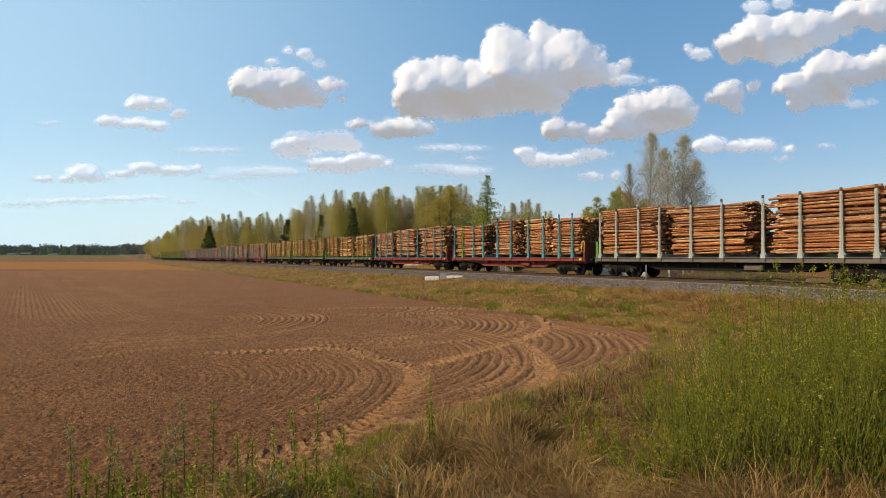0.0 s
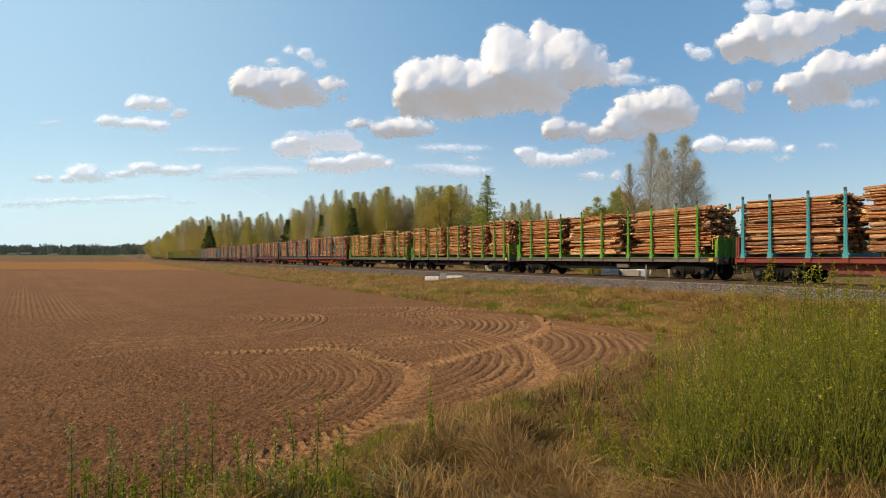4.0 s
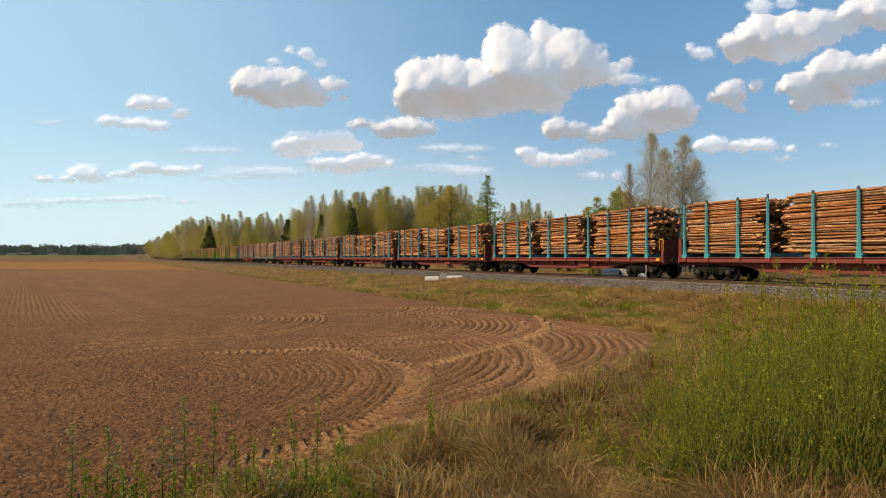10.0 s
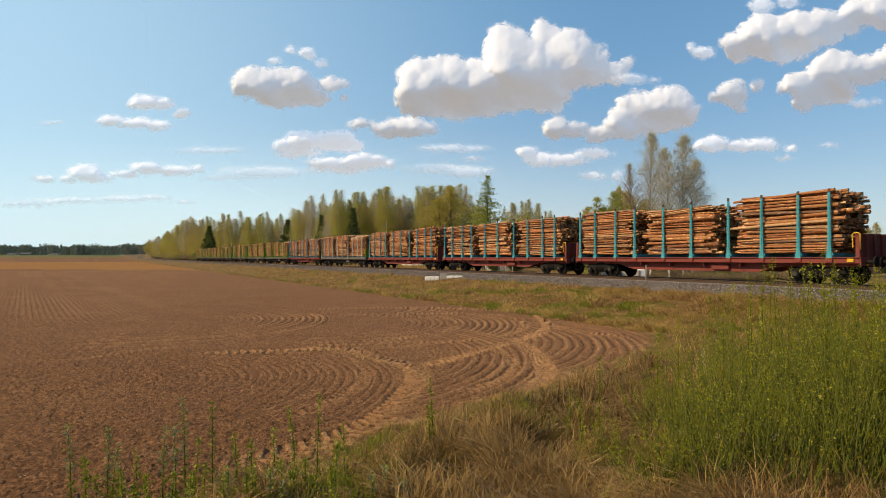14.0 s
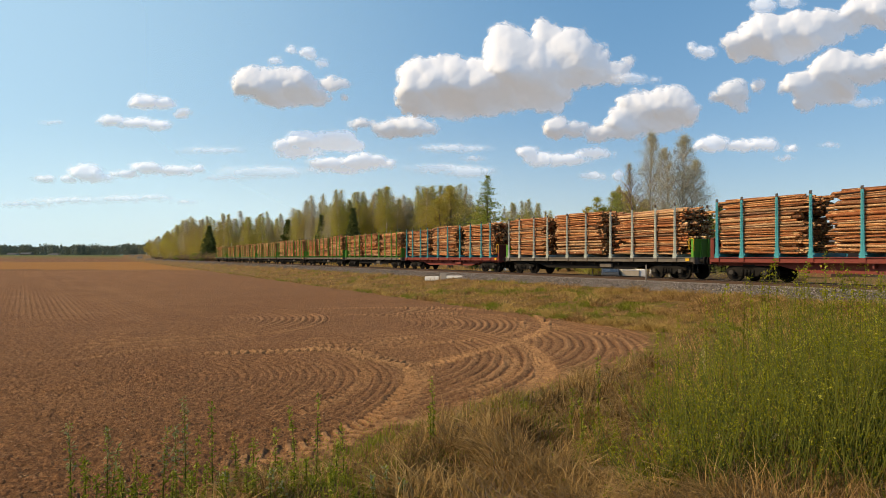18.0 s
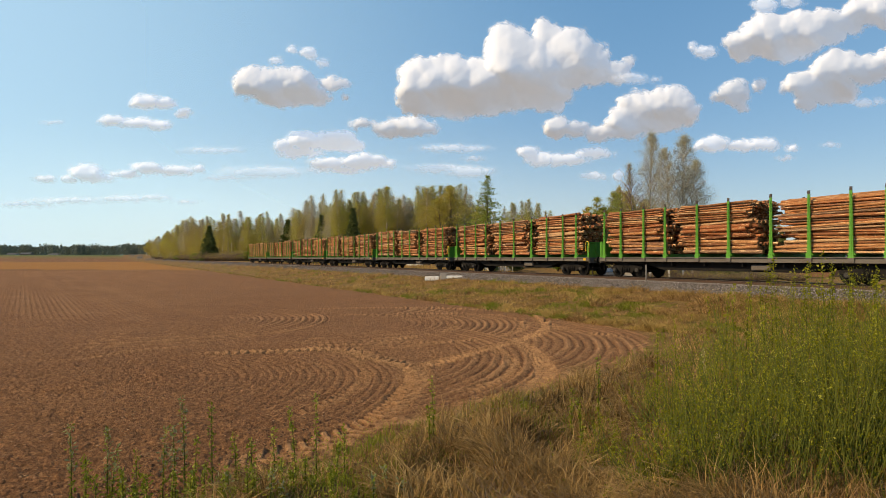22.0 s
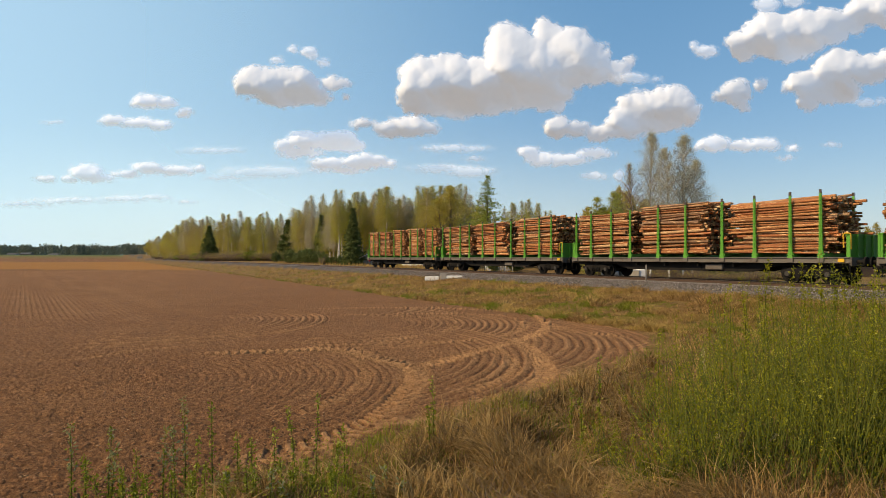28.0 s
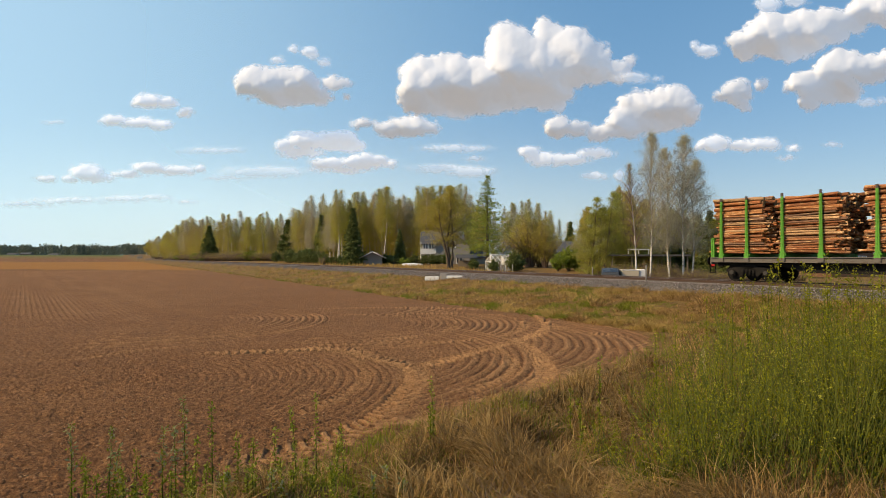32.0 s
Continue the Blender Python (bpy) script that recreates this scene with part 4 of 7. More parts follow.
def build_stack(length, height, seed, group):
    """A stack of logs in bands, thin ones and thick ones, each band lying a little askew: those of the outer face and the
    top singly, the rest as one mass with ragged ends."""
    rng = random.Random(seed)
    stack = thing("log_stack", "stack of orange-barked pine logs with uneven sawn ends", "log stack", group)
    half, z0 = 1.27, 0.20
    placed, z, band_end = [], z0, 0.0
    tilt_all = rng.uniform(-0.35, 0.6)
    while z < z0 + height:
        if z >= band_end:
            r_band = rng.choice((0.046, 0.056, 0.066, 0.074, 0.094))
            band_end = z + rng.uniform(0.22, 0.55)
            slant, shift = rng.gauss(0, 1.2), rng.gauss(0, 0.10)
        r0 = r_band * rng.uniform(0.88, 1.12)
        y = -half + rng.uniform(-0.03, 0.06)
        while y < half:
            r = r_band * rng.uniform(0.78, 1.25)
            if y + 2 * r > half + 0.05:
                break
            placed.append((y + r, z + r0 + rng.uniform(-0.02, 0.02), r, slant, shift, y < -half + 0.08))
            y += 2 * r * 0.98
        z += 2 * r0 * 1.01
    top = z0 + height
    inner, outer = [], []
    for item in placed:
        (outer if item[5] or item[1] > top - 0.10 else inner).append(item)
    # a low heap above the top row, highest in the middle
    for i in range(rng.randint(3, 6)):
        outer.append((rng.uniform(-1.05, 0.9), top + rng.uniform(0.02, 0.10), rng.uniform(0.05, 0.09), rng.gauss(0, 1.5), 0.0, False))
    for y, zz, r, slant, shift, face in outer:
        o = part("log", rng.choice(LOGS[length]), None, stack)
        lift = (zz - z0) / height
        r *= rng.uniform(0.72, 1.06)
        o.matrix_basis = Matrix.LocRotScale((shift + rng.gauss(0, 0.15), y + (rng.gauss(0, 0.022) if face else 0), zz), Euler((rng.uniform(0, 6.28), radians(rng.gauss(slant - tilt_all * lift, 0.9)), radians(rng.gauss(0, 0.7) + (180 if rng.random() < 0.5 else 0)))), (rng.uniform(0.88, 1.04), r, r))
    n, verts, faces, mats = 7, [], [], []
    for y, zz, r, slant, shift, face in inner:
        b, off, ln = len(verts), shift + rng.gauss(0, 0.17), length * rng.uniform(0.86, 1.04) / 2
        lift = math.tan(radians(-slant)) * ln
        for k, xx in enumerate((-ln, ln)):
            dy, dz = rng.gauss(0, 0.02), rng.gauss(0, 0.015) + (lift if k else -lift)
            for i in range(n):
                a = i * math.tau / n
                verts.append((xx + off, y + dy + r * math.cos(a), zz + dz + r * math.sin(a)))
        for i in range(n):
            faces.append((b + i, b + (i + 1) % n, b + n + (i + 1) % n, b + n + i))
            mats.append(0)
        faces += [tuple(b + i for i in range(n)), tuple(b + n + i for i in reversed(range(n)))]
        mats += [1, 1]
    me = mesh_from("stack_core", verts, faces)
    me.polygons.foreach_set("material_index", mats)
    tagged(part("stack_core", me, (M["log_many"], M["sawn"]), stack), kind="stuff")
    return stack


KINDS = ["green"] * 7 + ["red", "grey"] + ["red"] * 6 + ["green"] * 3 + ["red"] * 2 + ["grey"]
LONG3 = ((4.4, -6.15), (4.4, -0.60), (4.8, 5.50))
SHORT5 = ((2.8, -7.15), (2.8, -3.85), (2.8, 0.0), (2.8, 3.85), (2.8, 7.25))
MIXED4 = ((4.4, -6.15), (2.8, -0.50), (2.8, 3.50), (2.8, 6.85))
LOADS = {0: SHORT5, 15: SHORT5, 16: SHORT5, 19: MIXED4}
TRAIN = []       # (thing, wagon number, how far ahead of the wagon's middle, height)


def build_train():
    firsts = {kind: build_wagon(kind) for kind in ("green", "red", "grey")}
    firsts["five"] = build_wagon("green", EVEN_STAKES)
    stacks = {(ln, i): build_stack(ln, h, 7 * i + int(ln * 10), "log stacks on the timber wagons") for ln, hs in ((4.4, (2.42, 2.55, 2.68, 2.50, 2.74)), (4.8, (2.55, 2.68, 2.48)), (2.8, (2.40, 2.55, 2.66))) for i, h in enumerate(hs)}
    used = set()
    rng = random.Random(5)
    for k in range(WAGONS):
        place = Matrix.Translation(on_track(wagon_place(k, 32))) @ Matrix.Rotation(TURN, 4, "Z")
        kind = "five" if LOADS.get(k) == SHORT5 else KINDS[k]
        proto = firsts[kind]
        if kind in used:
            w = copy_thing(proto, place)
        else:
            w = proto
            used.add(kind)
        TRAIN.append((w, k, 0.0, 0.0))
        if k == 19:
            posts = [c for c in w.children if c.name.startswith("stake")]
            odd = posts[2]
            odd.data = odd.data.copy()
            odd.data.materials[0] = M["green"]
        for ln, dx in LOADS.get(k, LONG3):
            key = (ln, rng.randrange(5 if ln == 4.4 else 3))
            st = stacks[key]
            if key in used:
                st = copy_thing(st, place)
            used.add(key)
            TRAIN.append((st, k, dx + rng.uniform(-0.06, 0.06), FLOOR))
    for key, st in stacks.items():
        if key not in used:
            for o in (*st.children_recursive, st):
                bpy.data.objects.remove(o)
    # tail lamps' red boards on the last wagon
    for yy in (-1.0, 1.0):
        bm = bmesh.new()
        tube(bm, (-8.99, yy, 0.80), (-8.93, yy, 0.80), 0.11, n=12)
        box(bm, -8.95, -8.78, yy - 0.03, yy + 0.03, 0.77, 0.90)
        part("tail_marker", bm, M["lamp"], TRAIN[0][0], "red tail marker")


build_train()


# ---- trees ----
M["birch_bark"] = bark_mat("birch_bark", (0.62, 0.59, 0.54), (0.06, 0.05, 0.045), 0.58, 2.2, (1, 1, 2.5))
M["dark_bark"] = bark_mat("dark_bark", (0.13, 0.10, 0.075), (0.05, 0.04, 0.03))
M["twig"] = bark_mat("twigs", (0.17, 0.12, 0.09), (0.08, 0.06, 0.05))
M["twig_plum"] = bark_mat("plum_twigs", (0.24, 0.15, 0.125), (0.15, 0.10, 0.085))
M["twig_pale"] = bark_mat("pale_twigs", (0.36, 0.29, 0.235), (0.22, 0.17, 0.135))
M["spring_leaf"] = foliage("spring_birch_leaves", (0.42, 0.425, 0.045), (0.53, 0.505, 0.07), (0.64, 0.55, 0.13), 0.60)
M["olive_leaf"] = foliage("opening_buds", (0.49, 0.42, 0.075), (0.57, 0.475, 0.11), (0.63, 0.50, 0.18), 0.60)
M["pale_leaf"] = foliage("sparse_birch_buds", (0.52, 0.51, 0.32), (0.66, 0.63, 0.46), (0.56, 0.49, 0.37), 0.5)
M["fresh_leaf"] = foliage("fresh_willow_leaves", (0.17, 0.25, 0.03), (0.24, 0.32, 0.05), (0.32, 0.34, 0.10), 0.45)
M["needle"] = foliage("spruce_needles", (0.10, 0.130, 0.042), (0.13, 0.16, 0.052), (0.17, 0.19, 0.07), 0.3)
M["willow_leaf"] = foliage("young_willow_leaves", (0.37, 0.40, 0.070), (0.47, 0.47, 0.11), (0.54, 0.49, 0.18), 0.58)
M["larch_needle"] = foliage("larch_needles", (0.27, 0.33, 0.06), (0.34, 0.39, 0.09), (0.22, 0.27, 0.05), 0.5)
# distance haze is put into these leaf colours as a pale bluish tint
M["hazed_needle"] = foliage("far_woods", (0.150, 0.190, 0.165), (0.185, 0.225, 0.185), (0.24, 0.245, 0.17), 0.3)


def leaf_mesh(name, spots, sizes, seed, long=1.5, hang=0.0):
    """Many small leaves: a pointed quad at each spot, turned at random. hang: how far they point down."""
    rng = np.random.default_rng(seed)
    spots = np.asarray(spots, float)
    n = len(spots)
    a = rng.normal(size=(n, 3))
    a[:, 2] -= hang * 2
    a /= np.linalg.norm(a, axis=1)[:, None]
    b = np.cross(a, rng.normal(size=(n, 3)))
    b /= np.linalg.norm(b, axis=1)[:, None] + 1e-9
    s = np.broadcast_to(np.asarray(sizes, float), (n,))[:, None]
    v = np.stack([spots, spots + a * s * long * 0.5 + b * s * 0.5, spots + a * s * long, spots + a * s * long * 0.5 - b * s * 0.5], 1).reshape(-1, 3)
    k = np.arange(n)[:, None] * 4
    return mesh_np(name, v, quads=np.concatenate([k, k + 1, k + 2, k + 3], 1))


def sticks_mesh(name, a, b, w):
    """Many thin three-sided twigs from a to b."""
    a, b = np.asarray(a, float), np.asarray(b, float)
    n = len(a)
    d = b - a
    d /= np.linalg.norm(d, axis=1)[:, None] + 1e-9
    s = np.cross(d, np.array([0.31, 0.52, 0.79]))
    s /= np.linalg.norm(s, axis=1)[:, None] + 1e-9
    t = np.cross(d, s)
    w = np.broadcast_to(np.asarray(w, float), (n,))[:, None]
    v = np.stack([a + s * w, a - 0.5 * s * w + 0.87 * t * w, a - 0.5 * s * w - 0.87 * t * w, b], 1).reshape(-1, 3)
    k = np.arange(n)[:, None] * 4
    tri = np.concatenate([np.concatenate([k + i, k + (i + 1) % 3, k + 3], 1) for i in range(3)])
    return mesh_np(name, v, tris=tri)


def broadleaf(name, words, height, seed, bark, leaf, spread=0.16, low=0.22, limbs=46, leaves=5200, size=0.20, stems=1, droop=0.5, bare=0.0, trunk=0.011, twig=None, rise=0.0):
    """A tree of slender build: one or more stems, rising limbs, hanging twigs, and leaves in loose tufts round the twig ends."""
    rng = random.Random(seed)
    tree = thing(name, words, "tree", "trees beyond the railway")
    bm = bmesh.new()
    wood = bmesh.new()
    tw_a, tw_b, spots = [], [], []
    for st in range(stems):
        lean = Vector((rng.uniform(-0.05, 0.05) * (1 + 2 * (stems > 1)), rng.uniform(-0.05, 0.05), 1))
        off = Vector((rng.uniform(-0.4, 0.4), rng.uniform(-0.4, 0.4), 0)) * (stems > 1)
        h = height * (1 if st == 0 else rng.uniform(0.72, 0.95))
        pts = [off + lean * (h * f) + Vector((0.010 * h * math.sin(f * 7 + seed + st), 0.010 * h * math.cos(f * 5 + seed), 0)) - (Vector((0, 0, 0.4)) if f == 0 else Vector()) for f in (0, 0.15, 0.3, 0.45, 0.6, 0.75, 0.88, 1.0)]
        rad = [height * trunk * (1.15 - f) for f in (0, 0.15, 0.3, 0.45, 0.6, 0.75, 0.88, 1.0)]
        bent_tube(bm, pts, rad, 7)

        def along(f):
            i = min(int(f * 7), 6)
            g = (0, 0.15, 0.3, 0.45, 0.6, 0.75, 0.88, 1.0)
            while g[i + 1] < f:
                i += 1
            while g[i] > f:
                i -= 1
            return pts[i].lerp(pts[i + 1], (f - g[i]) / (g[i + 1] - g[i]))

        for b in range(limbs // stems):
            f = low + (0.985 - low) * (b + rng.random()) / (limbs // stems)
            base = along(f)
            az = b * 2.4 + rng.uniform(-0.6, 0.6)
            rel = (f - low) / (1 - low)
            shape = (0.62 + 0.8 * rel) if rel < 0.4 else 0.95 * ((1.03 - rel) / 0.63) ** 0.85
            ln = height * spread * shape * rng.uniform(0.65, 1.3)
            up = 0.60 + rise + 0.75 * rel
            out = Vector((math.cos(az), math.sin(az), up)).normalized()
            tip = base + out * ln + Vector((0, 0, -0.10 * ln))
            mid = base + out * ln * 0.55 + Vector((0, 0, 0.06 * ln))
            bent_tube(wood, (base, mid, tip), (height * 0.0030, height * 0.0019, height * 0.0008), 3)
            for k in range(14):
                g = rng.uniform(0.25, 1.05)
                p0 = base.lerp(mid, g * 1.8) if g < 0.55 else mid.lerp(tip, (g - 0.55) / 0.45)
                p1 = p0 + Vector((rng.gauss(0, 0.10), rng.gauss(0, 0.10), rng.uniform(-0.13, 0.05) - 0.08 * droop)) * height * 0.55 * (0.12 + 0.98 * shape)
                tw_a.append(p0)
                tw_b.append(p1)
                keep = 1.0 - bare * smooth01(np.array((rel - 0.30) / 0.55)).item()
                for q in range(int(leaves / (limbs * 14) * keep + rng.random())):
                    e = rng.uniform(0.15, 1.0)
                    c = p0.lerp(p1, e)
                    spots.append((c.x + rng.gauss(0, 0.013) * height, c.y + rng.gauss(0, 0.013) * height, c.z + rng.gauss(0, 0.015) * height))
    part("trunk", bm, bark, tree)
    tagged(part("branchwork", wood, twig or M["twig"], tree), kind="stuff")
    tagged(part("fine_branching", sticks_mesh("fine_branching", tw_a, tw_b, height * 0.00075), twig or M["twig"], tree), kind="stuff")
    part("crown", leaf_mesh("crown", spots, np.random.default_rng(seed).uniform(0.6, 1.3, len(spots)) * size, seed, hang=droop), leaf, tree)
    return tree


def conifer(name, words, height, seed, leaf, width=0.17, gap=0.30, low=0.04, size=0.34, dense=1.0, dip=0.35):
    """Spruce or larch: whorls of drooping branches, shorter towards the top, hung with sprays of needles."""
    rng = random.Random(seed)
    tree = thing(name, words, "tree", "conifers beyond the railway")
    bm = bmesh.new()
    bent_tube(bm, ((0, 0, -0.4), (0.05, 0, height * 0.5), (0, 0.03, height)), (height * 0.013, height * 0.008, 0.012), 7)
    part("trunk", bm, M["dark_bark"], tree)
    a, b, spots = [], [], []
    z = height * low
    while z < height * 0.99:
        rel = z / height
        reach = height * width * (1.02 - rel) ** 1.05
        n = 7 if rel < 0.8 else 5
        for k in range(n):
            az = rng.uniform(0, math.tau)
            r = reach * rng.uniform(0.65, 1.12)
            tip = Vector((math.cos(az) * r, math.sin(az) * r, z - dip * r + rng.gauss(0, 0.08)))
            root = Vector((0, 0, z))
            a.append(root)
            b.append(tip)
            for q in range(int((5 + 13 * r) * dense)):
                f = rng.uniform(0.12, 1.0)
                c = root.lerp(tip, f)
                w = 0.10 + 0.16 * r * (1 - f * 0.6)
                spots.append((c.x + rng.gauss(0, w), c.y + rng.gauss(0, w), c.z + 0.12 * r * f * f + rng.gauss(0, 0.07) - rng.random() * 0.15))
        z += gap * (0.75 + 0.5 * rng.random()) * (1.2 - 0.5 * rel)
    tagged(part("branchwork", sticks_mesh("branchwork", a, b, 0.025), M["dark_bark"], tree), kind="stuff")
    part("crown", leaf_mesh("crown", spots, np.random.default_rng(seed).uniform(0.6, 1.25, len(spots)) * size, seed, 1.8, 0.35), leaf, tree)
    return tree


def bush(name, words, height, width, seed, leaf, leaves=2600, size=0.16, stems=26):
    """A spreading shrub of many stems."""
    rng = random.Random(seed)
    shrub = thing(name, words, "shrub", "shrubs beyond the railway")
    bm, a, b, spots = bmesh.new(), [], [], []
    for s in range(stems):
        az, out = rng.uniform(0, math.tau), math.sqrt(rng.random())
        top = Vector((math.cos(az) * out * width * 0.5, math.sin(az) * out * width * 0.5, height * (1.05 - 0.55 * out * out) * rng.uniform(0.75, 1.05)))
        mid = top * 0.5 + Vector((-top.x * 0.12, -top.y * 0.12, height * 0.05))
        foot = Vector((top.x * 0.12, top.y * 0.12, -0.2))
        bent_tube(bm, (foot, mid, top), (height * 0.010, height * 0.007, height * 0.002), 4)
        for k in range(14):
            f = rng.uniform(0.25, 1.0)
            c = mid.lerp(top, (f - 0.5) * 2) if f > 0.5 else foot.lerp(mid, f * 2)
            e = c + Vector((rng.gauss(0, 0.12), rng.gauss(0, 0.12), rng.uniform(-0.02, 0.16))) * height
            a.append(c)
            b.append(e)
            for q in range(int(leaves / (stems * 14) + rng.random())):
                g = c.lerp(e, rng.uniform(0.2, 1.1))
                spots.append((g.x + rng.gauss(0, 0.02) * height, g.y + rng.gauss(0, 0.02) * height, max(0.05, g.z + rng.gauss(0, 0.02) * height)))
    tagged(part("branchwork", bm, M["twig"], shrub), kind="stuff")
    tagged(part("fine_branching", sticks_mesh("fine_branching", a, b, height * 0.0022), M["twig"], shrub), kind="stuff")
    part("foliage", leaf_mesh("foliage", spots, np.random.default_rng(seed).uniform(0.6, 1.3, len(spots)) * size, seed), leaf, shrub)
    return shrub


PLANTED = {}


def plant(make, x, y, height, turn=0.0, wide=1.0, **kw):
    """Sets a tree or shrub of that kind on the ground, scaled from its first build."""
    key = make
    if key not in PLANTED:
        first, h = KIND_OF[make]()
        PLANTED[key] = [first, h, False]
    first, h, taken = PLANTED[key]
    if height > 4:
        height -= ground_z(x, y) - 0.25
    k = height / h
    m = Matrix.LocRotScale((x, y, ground_z(x, y) - 0.05), Euler((0, 0, turn)), (k * wide, k * wide, k))
    if taken:
        return copy_thing(first, m @ Matrix.Diagonal((*(1 / v for v in first.scale), 1)))
    PLANTED[key][2] = True
    first.matrix_basis = m
    return first


GREEN_BIRCH = "young birch in yellow-green spring leaf, pale trunk"
KIND_OF = {
    "birch_a": lambda: (broadleaf("birch_tree", GREEN_BIRCH, 20, 1, M["birch_bark"], M["spring_leaf"], 0.15, 0.34, 84, 17000, 0.088, bare=0.72, trunk=0.0075, twig=M["twig_pale"]), 20),
    "birch_b": lambda: (broadleaf("birch_tree", GREEN_BIRCH, 20, 2, M["birch_bark"], M["spring_leaf"], 0.15, 0.05, 84, 19000, 0.088, bare=0.70, trunk=0.0075, twig=M["twig_pale"]), 20),
    "birch_c": lambda: (broadleaf("birch_tree", "tall birch with brownish opening buds and white trunk", 20, 3, M["birch_bark"], M["olive_leaf"], 0.155, 0.12, 80, 15500, 0.086, bare=0.74, trunk=0.0075, twig=M["twig_pale"]), 20),
    "birch_d": lambda: (broadleaf("birch_tree", "slender birch with thin pale crown and white trunk", 20, 4, M["birch_bark"], M["pale_leaf"], 0.14, 0.24, 74, 11500, 0.086, bare=0.45, trunk=0.0075, twig=M["twig_pale"]), 20),
    "birch_tall": lambda: (broadleaf("birch_tree", "tall slender birch with thin silvery spring crown", 15, 6, M["birch_bark"], M["pale_leaf"], 0.26, 0.20, 66, 24000, 0.050, droop=0.5, trunk=0.007, twig=M["twig_pale"], rise=0.20), 15),
    "birch_bare": lambda: (broadleaf("birch_tree", "nearly bare birch with white trunk and brown twigs", 13, 8, M["birch_bark"], M["olive_leaf"], 0.22, 0.26, 90, 2600, 0.06, droop=0.0, trunk=0.008, twig=M["twig_plum"], rise=0.4), 13),
    "alder": lambda: (broadleaf("alder_tree", "broad tree with olive-brown opening buds", 14, 9, M["dark_bark"], M["olive_leaf"], 0.24, 0.08, 70, 24000, 0.078, stems=2, droop=0.2), 14),
    "yard_tree": lambda: (broadleaf("yard_tree", "forked garden tree with thin brown-green crown", 14, 12, M["dark_bark"], M["olive_leaf"], 0.24, 0.26, 72, 24000, 0.070, stems=3, droop=0.1, trunk=0.010, rise=0.3), 14),
    "willow_tree": lambda: (broadleaf("willow_tree", "dense green willow with hanging twigs", 11, 14, M["dark_bark"], M["willow_leaf"], 0.24, 0.03, 90, 24000, 0.062, stems=3, droop=0.8), 11),
    "spruce": lambda: (conifer("spruce_tree", "dark green spruce with drooping branches down to the ground", 16, 21, M["needle"]), 16),
    "spruce_wide": lambda: (conifer("spruce_tree", "broad dark spruce, dense to the ground", 14, 22, M["needle"], width=0.26, dense=1.2), 14),
    "larch": lambda: (conifer("larch_tree", "tall airy larch with fresh green needles and straight trunk", 16, 23, M["larch_needle"], width=0.27, gap=0.46, low=0.12, size=0.12, dense=1.2, dip=-0.05), 16),
    "pine": lambda: (broadleaf("pine_tree", "tall dark pine with bare lower trunk", 18, 25, M["dark_bark"], M["needle"], 0.12, 0.45, 46, 5200, 0.30, droop=0.0), 18),
    "bush_green": lambda: (bush("garden_shrub", "fresh green leafy shrub", 3, 3.2, 31, M["fresh_leaf"]), 3),
    "bush_brown": lambda: (bush("willow_shrub", "tall brown-olive shrub with many thin stems", 9, 9, 32, M["olive_leaf"], 12000, 0.13, 80), 9),
    "bush_thorn": lambda: (bush("roadside_shrub", "leafless reddish brown thicket shrub", 3, 4, 33, M["olive_leaf"], 330, 0.09, 60), 3),
    "hedge_ball": lambda: (bush("clipped_conifer", "small dense dark green conifer shrub", 2, 2.0, 34, M["needle"], 3200, 0.13, 30), 2),
}


def at_view(x, y):
    """A place from its bearing (units of the view across, ahead is 0) and its distance ahead."""
    return x * y, y


